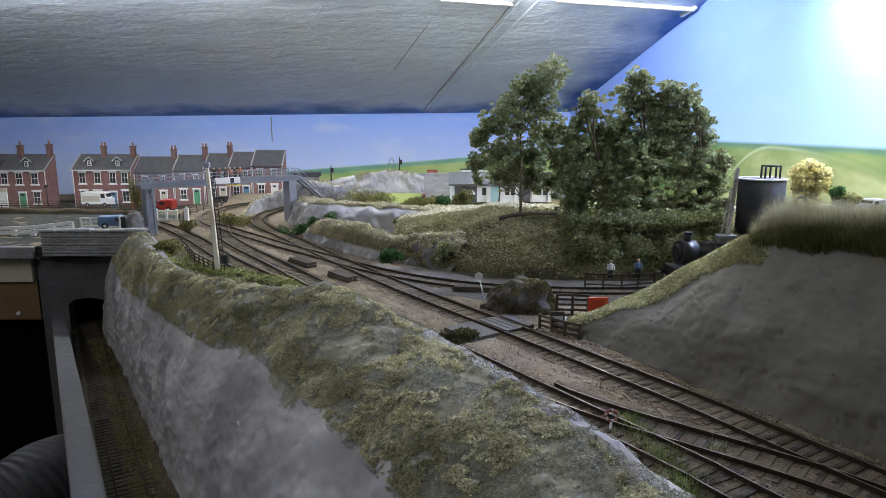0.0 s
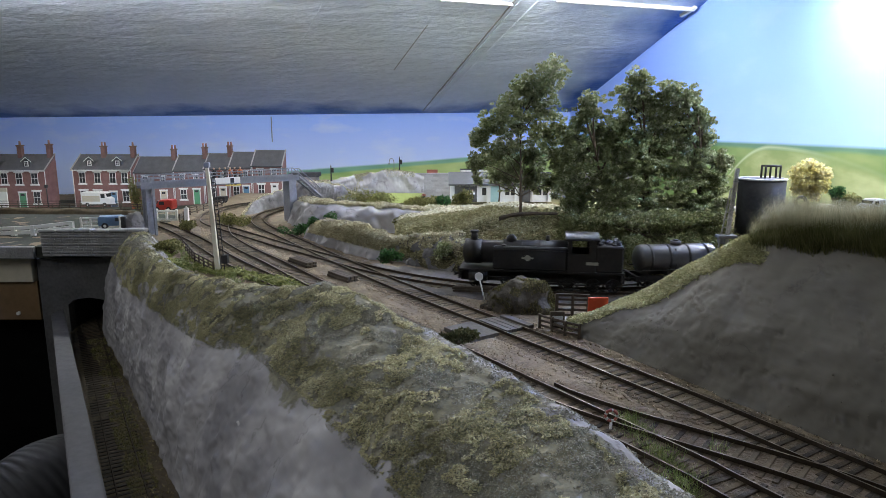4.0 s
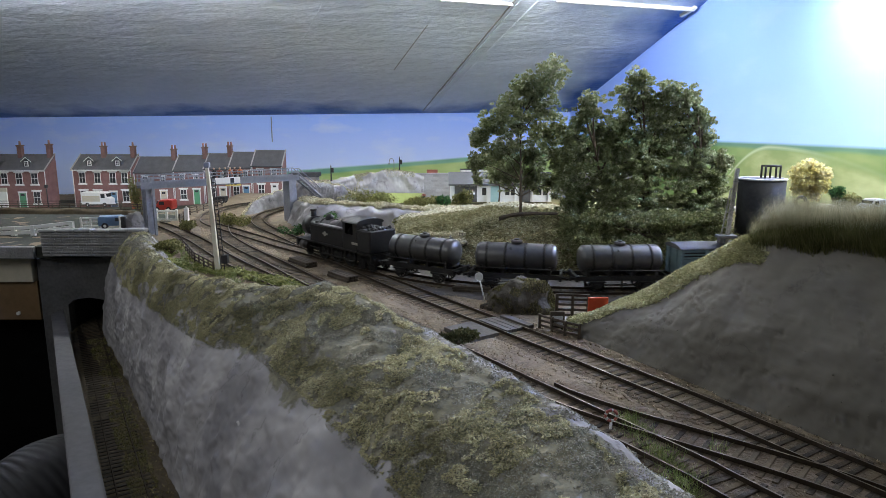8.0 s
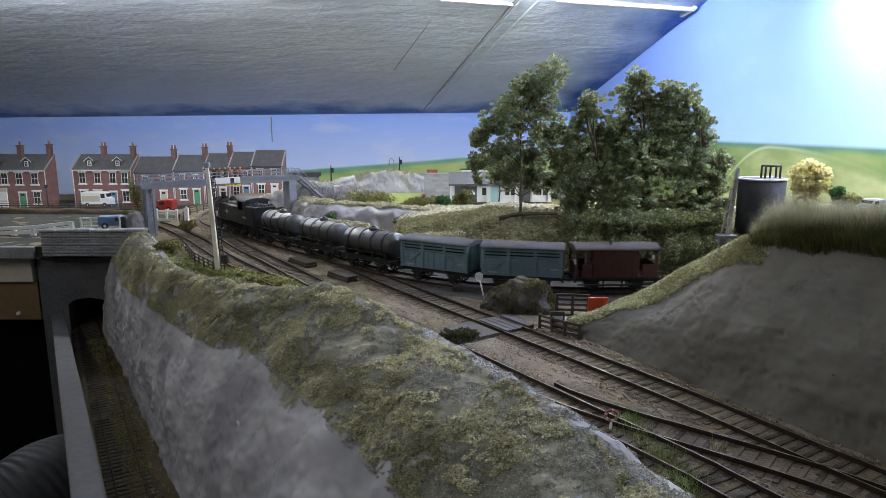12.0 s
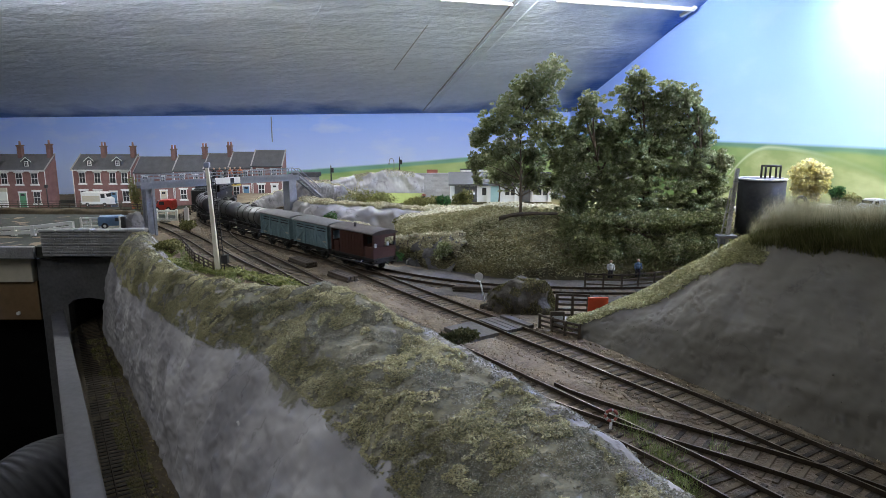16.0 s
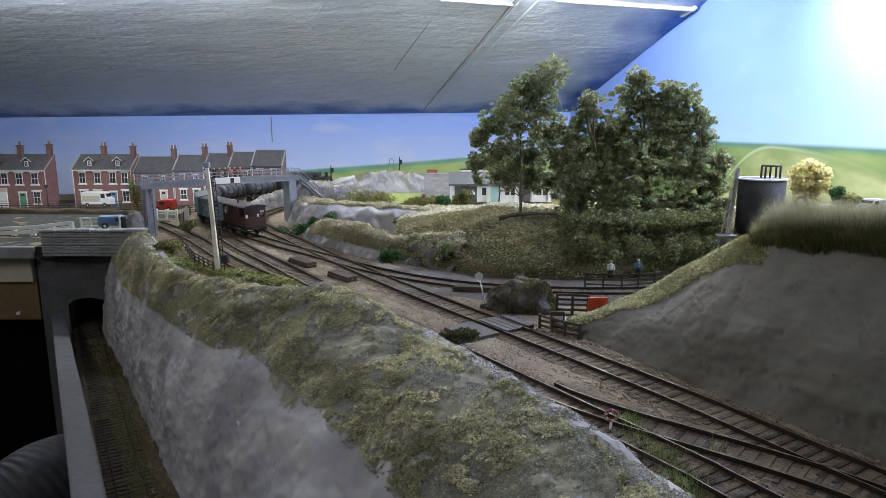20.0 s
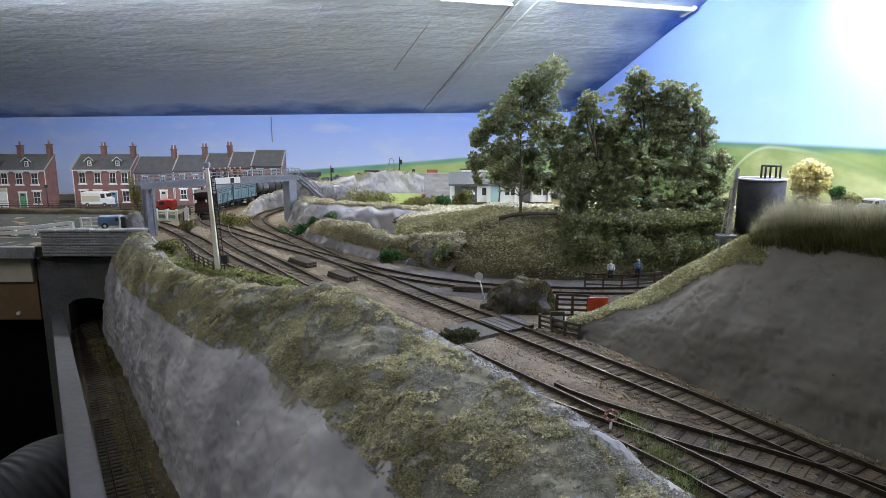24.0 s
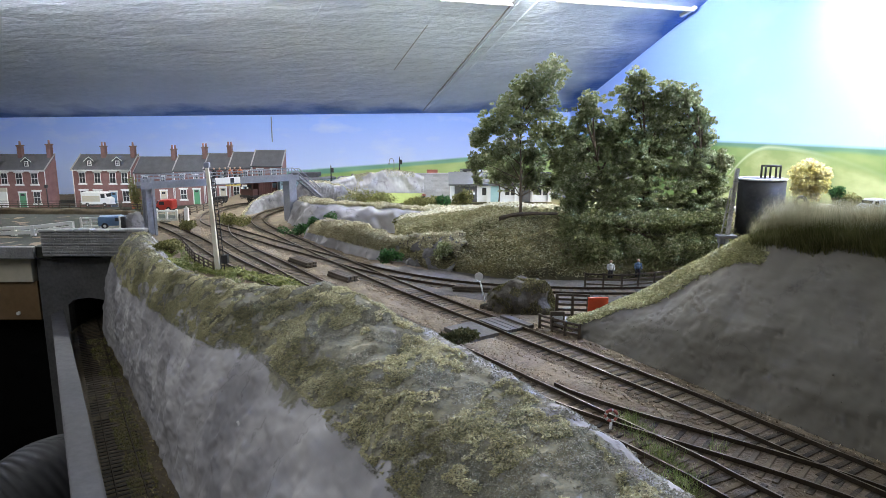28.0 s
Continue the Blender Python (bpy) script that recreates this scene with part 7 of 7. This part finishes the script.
p = np.concatenate([np.column_stack([RNG.normal(0, 0.35, 300) + x, RNG.normal(0, 0.5, 300) + y, np.full(300, -0.3)]) for x, y in tuft])
fibres("grass_tufts_by_points", p, 0.8, 0.014, GRASS_GREEN, "fresh green grass tufts growing beside the points", "grass", 1.7)


# ---- rolling stock ----
PATH = spline(LINE_TRAIN, 2400)
PATH_S = np.concatenate([[0], np.cumsum(np.linalg.norm(np.diff(PATH, axis=0), axis=1))])


def on_path(s):
    y = np.interp(s, PATH_S, PATH[:, 1])
    return np.array([np.interp(s, PATH_S, PATH[:, 0]), y])


LOCO_BLACK = plain("loco_black", (0.009, 0.009, 0.010), (0.024, 0.023, 0.022), 0.42, 50, 0.1)
BODY_BLUE = plain("faded_blue_grey", (0.10, 0.155, 0.17), (0.18, 0.255, 0.275), 0.6, 60, 0.1)
VAN_BROWN = plain("bauxite_brown", (0.04, 0.016, 0.012), (0.075, 0.03, 0.022), 0.6, 60, 0.1)
TANK_BLACK = plain("tank_black", (0.02, 0.02, 0.02), (0.06, 0.059, 0.058), 0.38, 50, 0.06, spec=0.9)
ROOF_GREY = plain("van_roof_grey", (0.05, 0.05, 0.053), (0.10, 0.10, 0.104), 0.7, 60, 0.1)
UNDER = plain("underframe_black", (0.01, 0.01, 0.01), (0.03, 0.028, 0.026), 0.7, 60, 0.1)
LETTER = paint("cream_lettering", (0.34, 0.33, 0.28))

TRAIN, WHEELS = [], []


def wheelset(par, x, r, spokes=8, gauge=0.82):
    """One axle with its two wheels; turns as the vehicle runs."""
    bm = bmesh.new()
    tube(bm, (0, -gauge - 0.15, 0), (0, gauge + 0.15, 0), 0.1, seg=6)
    for s in (-1, 1):
        seg = 20
        for i in range(seg):
            a, b = 2 * math.pi * i / seg, 2 * math.pi * (i + 1) / seg
            vs = [bm.verts.new((rr * math.cos(t), s * yy, rr * math.sin(t))) for t in (a, b) for rr, yy in ((r, gauge - 0.12), (r, gauge + 0.12), (r * 0.8, gauge + 0.12), (r * 0.8, gauge - 0.12))]
            for k in range(4):
                bm.faces.new((vs[k], vs[(k + 1) % 4], vs[4 + (k + 1) % 4], vs[4 + k]))
        for i in range(spokes):
            a = 2 * math.pi * i / spokes
            tube(bm, (0, s * gauge, 0), (r * 0.85 * math.cos(a), s * gauge, r * 0.85 * math.sin(a)), 0.07, seg=4, caps=False)
        tube(bm, (0, s * (gauge - 0.14), 0), (0, s * (gauge + 0.14), 0), r * 0.25, seg=8)
    ob = part("wheelset", bm, UNDER, par)
    ob.matrix_basis = pose(x * CM, 0, r * CM)
    WHEELS.append((ob, x, r))
    return ob


def buffers(par, x, side):
    for y in (-1.15, 1.15):
        b = part("buffer", C((x, y, 1.38), (x + side * 0.35, y, 1.38), 0.12, seg=8), UNDER, par)
        part("buffer_head", C((x + side * 0.35, y, 1.38), (x + side * 0.42, y, 1.38), 0.24, seg=12), UNDER, b)
    part("coupling", C((x, 0, 1.2), (x + side * 0.5, 0, 0.95), 0.08, seg=6), UNDER, par)


def locomotive():
    t = thing("tank_locomotive", 0, 0, 0, label="black steam tank locomotive with side tanks and bunker", category="locomotive")
    part("frame", B(-7, 7, -0.75, 0.75, 0.7, 1.75), UNDER, t)
    part("running_plate", B(-7.1, 7.1, -1.65, 1.65, 1.75, 1.9), LOCO_BLACK, t)
    part("buffer_beam", B(6.95, 7.15, -1.6, 1.6, 1.0, 1.75), LOCO_BLACK, t)
    part("rear_beam", B(-7.15, -6.95, -1.6, 1.6, 1.0, 1.75), LOCO_BLACK, t)
    bo = part("boiler", C((-2.6, 0, 3.25), (5.2, 0, 3.2), 1.12, 1.02, 28), LOCO_BLACK, t)
    for x in (0.0, 1.6, 3.2):
        part("boiler_band", C((x, 0, 3.23), (x + 0.12, 0, 3.23), 1.11, None, 28), LOCO_BLACK, bo)
    sb = part("smokebox", C((5.2, 0, 3.2), (6.7, 0, 3.2), 1.1, None, 28), LOCO_BLACK, t)
    part("smokebox_door", C((6.7, 0, 3.2), (6.88, 0, 3.2), 0.85, 0.6, 24), LOCO_BLACK, sb)
    ch = bmesh.new()
    tube(ch, (5.9, 0, 4.1), (5.9, 0, 4.95), 0.34, 0.3, 16)
    tube(ch, (5.9, 0, 4.9), (5.9, 0, 5.08), 0.4, 0.38, 16)
    part("chimney", ch, LOCO_BLACK, t)
    dm = bmesh.new()
    bmesh.ops.create_uvsphere(dm, u_segments=16, v_segments=10, radius=0.48, matrix=Matrix.Translation((2.6, 0, 4.3)) @ Matrix.Diagonal((1, 1, 1.1, 1)))
    part("dome", dm, LOCO_BLACK, t, smooth=True)
    part("safety_valve", C((-0.6, 0, 4.2), (-0.6, 0, 4.75), 0.2, 0.16, 10), LOCO_BLACK, t)
    for s in (-1, 1):
        tk = part("side_tank", B(-2.3, 4.1, min(s * 0.95, s * 1.62), max(s * 0.95, s * 1.62), 1.9, 3.95, bevel=0.1), LOCO_BLACK, t)
        em = bmesh.new()
        tube(em, (1.1, s * 1.6, 3.0), (1.1, s * 1.64, 3.0), 0.26, None, 14)
        box(em, 0.6, 1.6, min(s * 1.61, s * 1.635), max(s * 1.61, s * 1.635), 2.93, 3.07)
        part("emblem", em, LETTER, tk, "worn cream emblem")
        part("tank_filler", C((3.2, s * 1.2, 3.95), (3.2, s * 1.2, 4.1), 0.22, seg=10), LOCO_BLACK, tk)
        part("cab_side", B(-4.7, -2.3, min(s * 1.55, s * 1.62), max(s * 1.55, s * 1.62), 1.9, 3.5), LOCO_BLACK, t)
        part("cab_pillar", B(-2.7, -2.3, min(s * 1.5, s * 1.62), max(s * 1.5, s * 1.62), 3.5, 4.75), LOCO_BLACK, t)
        part("cab_pillar", B(-4.7, -4.1, min(s * 1.5, s * 1.62), max(s * 1.5, s * 1.62), 3.5, 4.75), LOCO_BLACK, t)
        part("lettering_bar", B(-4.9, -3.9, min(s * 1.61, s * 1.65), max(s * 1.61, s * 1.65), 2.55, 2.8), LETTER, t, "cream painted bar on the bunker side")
        cy = part("cylinder", C((4.6, s * 1.35, 1.25), (6.2, s * 1.35, 1.25), 0.48, seg=16), LOCO_BLACK, t)
        part("piston_rod", C((2.6, s * 1.35, 1.15), (4.6, s * 1.35, 1.2), 0.07, seg=6), UNDER, cy)
        part("coupling_rod", B(-2.6, 2.6, min(s * 1.12, s * 1.2), max(s * 1.12, s * 1.2), 0.62, 0.78), UNDER, t)
        part("handrail", C((-2.2, s * 1.66, 3.7), (4.0, s * 1.66, 3.7), 0.04, seg=5), UNDER, t)
        part("footstep", B(-3.9, -3.0, min(s * 1.3, s * 1.6), max(s * 1.3, s * 1.6), 0.7, 0.8), UNDER, t)
    part("cab_front", B(-2.4, -2.3, -1.6, 1.6, 1.9, 4.75), LOCO_BLACK, t)
    part("cab_back", B(-4.75, -4.65, -1.6, 1.6, 1.9, 4.75), LOCO_BLACK, t)
    rf = bmesh.new()
    o = [(1.7 * math.sin(a), 4.7 + 0.42 * math.cos(a) * 1.0) for a in [math.radians(d) for d in range(-90, 91, 15)]]
    prism(rf, o + [(1.6, 4.62), (-1.6, 4.62)], 0, -4.95, -2.1)
    part("cab_roof", rf, LOCO_BLACK, t)
    part("bunker", B(-7.0, -4.7, -1.6, 1.6, 1.9, 4.2, bevel=0.12), LOCO_BLACK, t)
    cl = bmesh.new()
    r = random.Random(3)
    for _ in range(40):
        bmesh.ops.create_icosphere(cl, subdivisions=1, radius=r.uniform(0.15, 0.3), matrix=Matrix.Translation((r.uniform(-6.7, -5), r.uniform(-1.2, 1.2), 4.2 + r.uniform(-.1, .15))))
    part("coal", cl, BLACK, t)
    for x in (-2.5, 0, 2.5):
        wheelset(t, x, 1.02, 14)
    wheelset(t, 5.6, 0.6, 10)
    for x in (-6.3, -4.6):
        wheelset(t, x, 0.6, 10)
    buffers(t, 7.15, 1)
    buffers(t, -7.15, -1)
    t.scale = (0.93, 0.93, 0.93)
    return t


def chassis(t, l):
    for s in (-1, 1):
        part("solebar", B(-l / 2, l / 2, s * 1.05 - 0.12, s * 1.05 + 0.12, 1.15, 1.55), UNDER, t)
    for s in (-1, 1):
        part("headstock", B(s * l / 2 - 0.1, s * l / 2 + 0.1, -1.5, 1.5, 1.1, 1.6), UNDER, t)
    for x in (-l * 0.27, l * 0.27):
        wheelset(t, x, 0.6, 8)
        for s in (-1, 1):
            bm = bmesh.new()
            prism(bm, [(x - 0.65, 1.2), (x + 0.65, 1.2), (x + 0.2, 0.45), (x - 0.2, 0.45)], 1, s * 1.12 - 0.05, s * 1.12 + 0.05)
            part("axle_guard", bm, UNDER, t)
            part("axle_box", B(x - 0.22, x + 0.22, s * 1.22 - 0.1, s * 1.22 + 0.1, 0.45, 0.85), UNDER, t)
            part("spring", B(x - 0.6, x + 0.6, s * 1.22 - 0.06, s * 1.22 + 0.06, 0.92, 1.08), UNDER, t)
    for s in (-1, 1):
        part("brake_lever", beam((-0.3, s * 1.3, 0.9), (l * 0.42, s * 1.3, 0.6), 0.08), UNDER, t)
        buffers(t, s * (l / 2 + 0.1), s)


def tank_wagon():
    l = 6.9
    t = thing("tank_wagon", 0, 0, 0, label="black four-wheeled oil tank wagon with shiny barrel", category="tank wagon", group="tank wagons")
    chassis(t, l)
    bm = bmesh.new()
    prof = [(-3.15, 0.55), (-3.05, 1.0), (-2.9, 1.2), (-2.75, 1.25), (2.75, 1.25), (2.9, 1.2), (3.05, 1.0), (3.15, 0.55)]
    prev = None
    seg = 32
    for x, rr in prof:
        ring = [bm.verts.new((x, rr * math.cos(a), 3.0 + rr * math.sin(a))) for a in [2 * math.pi * i / seg for i in range(seg)]]
        if prev:
            for i in range(seg):
                bm.faces.new((prev[i], prev[(i + 1) % seg], ring[(i + 1) % seg], ring[i]))
        else:
            bm.faces.new(ring[::-1])
        prev = ring
    bm.faces.new(prev)
    bmesh.ops.recalc_face_normals(bm, faces=bm.faces)
    b = part("barrel", bm, TANK_BLACK, t, smooth=True)
    for x in (-2.2, -0.75, 0.75, 2.2):
        part("strap", C((x - 0.09, 0, 3.0), (x + 0.09, 0, 3.0), 1.285, None, 32), UNDER, b)
    part("manhole", C((0, 0, 4.2), (0, 0, 4.55), 0.42, None, 16), TANK_BLACK, t)
    part("filler_cap", C((0.0, 0, 4.55), (0.0, 0, 4.7), 0.2, None, 10), TANK_BLACK, t)
    for x in (-2.6, -0.9, 0.9, 2.6):
        part("saddle", B(x - 0.12, x + 0.12, -1.2, 1.2, 1.5, 2.3), UNDER, t)
    for s in (-1, 1):
        part("ladder", beam((0.35, s * 1.35, 1.5), (0.35, s * 0.9, 4.0), 0.07), UNDER, t)
        part("side_rail", C((-3.1, s * 1.33, 2.1), (3.1, s * 1.33, 2.1), 0.06, seg=5), UNDER, t)
    t.scale = (1.07, 0.95, 0.88)
    part("plate", B(-2.1, -1.0, -1.31, -1.27, 2.75, 3.1), WALLGREY, b)
    return t


def cattle_wagon():
    l = 7.0
    t = thing("cattle_wagon", 0, 0, 0, label="faded blue-grey slatted cattle wagon with grey roof", category="cattle wagon", group="cattle wagons")
    chassis(t, l)
    h0, h1 = 1.55, 4.35
    bm = B(-l / 2 + 0.1, l / 2 - 0.1, -1.4, 1.4, h0, 3.35)
    part("body", bm, BODY_BLUE, t)
    # black filler block stands in for the shaded interior
    part("inside", B(-l / 2 + 0.25, l / 2 - 0.25, -1.2, 1.2, 3.3, 4.3), BLACK, t)
    for s in (-1, 1):
        part("end_board", B(s * (l / 2 - 0.16) - 0.1, s * (l / 2 - 0.16) + 0.1, -1.42, 1.42, h0, h1), BODY_BLUE, t)
        for y in (-0.7, 0.7):
            part("end_stanchion", B(s * (l / 2) - 0.08, s * (l / 2) + 0.08, y - 0.1, y + 0.1, h0, h1 - 0.1), BODY_BLUE, t)
        for z in (3.42, 3.74, 4.06):
            part("slat", B(-l / 2 + 0.1, l / 2 - 0.1, s * 1.4 - 0.06, s * 1.4 + 0.06, z, z + 0.15), BODY_BLUE, t)
        part("top_rail", B(-l / 2 + 0.05, l / 2 - 0.05, s * 1.42 - 0.07, s * 1.42 + 0.07, 4.27, 4.42), BODY_BLUE, t)
        for x in (-l / 2 + 0.15, -1.15, 1.15, l / 2 - 0.15):
            part("post", B(x - 0.12, x + 0.12, s * 1.47 - 0.06, s * 1.47 + 0.06, h0, h1), BODY_BLUE, t)
        for x in (-2.7, -2.0, -0.6, 0, 0.6, 2.0, 2.7):
            part("plank_batten", B(x - 0.05, x + 0.05, s * 1.43 - 0.03, s * 1.43 + 0.03, h0, 3.35), BODY_BLUE, t)
        for a in (-1, 1):
            part("brace", beam((a * 1.3, s * 1.46, 3.3), (a * 3.2, s * 1.46, 1.7), 0.13), BODY_BLUE, t)
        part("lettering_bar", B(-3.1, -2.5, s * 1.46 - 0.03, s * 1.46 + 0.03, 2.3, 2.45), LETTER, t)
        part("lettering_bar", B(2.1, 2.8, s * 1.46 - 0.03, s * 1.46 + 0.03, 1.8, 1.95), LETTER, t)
    rf = bmesh.new()
    o = [(1.6 * math.sin(a), 4.4 + 0.4 * math.cos(a)) for a in [math.radians(d) for d in range(-90, 91, 15)]]
    prism(rf, o + [(1.5, 4.33), (-1.5, 4.33)], 0, -l / 2 - 0.1, l / 2 + 0.1)
    part("roof", rf, ROOF_GREY, t)
    t.scale = (0.94, 0.9, 0.8)
    return t


def brake_van():
    l = 8.4
    t = thing("brake_van", 0, 0, 0, label="dark brown goods brake van with open veranda", category="brake van")
    chassis(t, l)
    part("floor", B(-l / 2, l / 2, -1.5, 1.5, 1.45, 1.65), UNDER, t)
    part("cabin", B(-2.2, 2.4, -1.45, 1.45, 1.6, 4.3), VAN_BROWN, t)
    for x in (-1.8, -1.2, -0.6, 0, 0.6, 1.2, 1.8):
        for s in (-1, 1):
            part("plank_batten", B(x - 0.04, x + 0.04, s * 1.47 - 0.03, s * 1.47 + 0.03, 1.6, 4.3), VAN_BROWN, t)
    for e in (-1, 1):
        x = e * (l / 2 - 0.1)
        part("end_panel", B(x - 0.08, x + 0.08, -1.45, 1.45, 1.6, 2.9), VAN_BROWN, t)
        for s in (-1, 1):
            part("corner_post", B(x - 0.1, x + 0.1, s * 1.38 - 0.08, s * 1.38 + 0.08, 1.6, 4.35), VAN_BROWN, t)
            part("side_panel", B(min(e * 2.6, x), max(e * 2.6, x) - 0.6 * (e > 0), s * 1.42 - 0.05, s * 1.42 + 0.05, 1.6, 2.9), VAN_BROWN, t)
            part("lamp", B(x + e * 0.1 - 0.12, x + e * 0.1 + 0.12, s * 1.25 - 0.12, s * 1.25 + 0.12, 2.9, 3.35), WHITE if s > 0 else BLACK, t)
        part("cross_rail", B(x - 0.06, x + 0.06, -1.4, 1.4, 3.9, 4.3), VAN_BROWN, t)
        part("window", B(e * 2.32 + 0.1 * e - 0.03, e * 2.32 + 0.1 * e + 0.03, 0.3, 1.0, 3.1, 3.9), GLASS_DARK, t)
    for s in (-1, 1):
        part("footboard", B(-l / 2 + 0.2, l / 2 - 0.2, s * 1.45 - 0.15, s * 1.45 + 0.15, 0.85, 0.95), UNDER, t)
    rf = bmesh.new()
    o = [(1.65 * math.sin(a), 4.35 + 0.42 * math.cos(a)) for a in [math.radians(d) for d in range(-90, 91, 15)]]
    prism(rf, o + [(1.5, 4.28), (-1.5, 4.28)], 0, -l / 2 - 0.15, l / 2 + 0.15)
    part("roof", rf, plain("brown_grey_roof", (0.025, 0.018, 0.016), (0.055, 0.04, 0.036), 0.7, 60), t)
    part("stove_pipe", C((0.5, 0.6, 4.6), (0.5, 0.6, 5.2), 0.12, seg=8), BLACK, t)
    t.scale = (0.79, 0.9, 0.82)
    part("guard_lantern", C((-l / 2 - 0.1, -0.3, 3.0), (-l / 2 - 0.1, -0.3, 3.4), 0.16, 0.1, 8), WHITE, t)
    return t


back = 0.0
for make, ln in ((locomotive, 13.8), (tank_wagon, 8.4), (tank_wagon, 8.4), (tank_wagon, 8.4), (cattle_wagon, 7.3), (cattle_wagon, 7.3), (brake_van, 7.4)):
    TRAIN.append((make(), back + ln / 2, ln * 0.27))
    back += ln

# the locomotive's front along the line, second by second
FRONT = [(0.0, 72.1), (3.0, 85.0), (5.5, 97.3), (8.0, 111.2), (10.0, 122.9), (12.0, 134.2), (14.5, 149.5), (17.0, 164.4), (19.0, 177.4), (20.0, 184.0), (21.0, 189.7), (22.5, 196.5), (24.0, 202.8), (25.4, 209.0), (26.5, 214.8), (28.0, 223.2)]
RUN = spline(FRONT, 600)


def front_at(t):
    return float(np.interp(t, RUN[:, 0], RUN[:, 1]))


def motions():
    for v, mid, half in TRAIN:
        rows = []
        for k in range(113):
            t = k * 0.25
            s = front_at(t) - mid
            a, b = on_path(s + half), on_path(s - half)
            m = (a + b) / 2
            za, zb = float(fall(a[1])), float(fall(b[1]))
            q = Vector((a[0] - b[0], a[1] - b[1], za - zb)).to_track_quat("X", "Z")
            rows.append((t, Matrix.Translation((m[0] * CM, m[1] * CM, (za + zb) / 2 * CM)) @ q.to_matrix().to_4x4()))
        walk(v, rows)
    s0 = front_at(0)
    for w, x, r in WHEELS:
        walk(w, [(k * 0.1, pose(x * CM, 0, r * CM, 0, math.degrees((front_at(k * 0.1) - s0) / r), 0)) for k in range(281)])


motions()
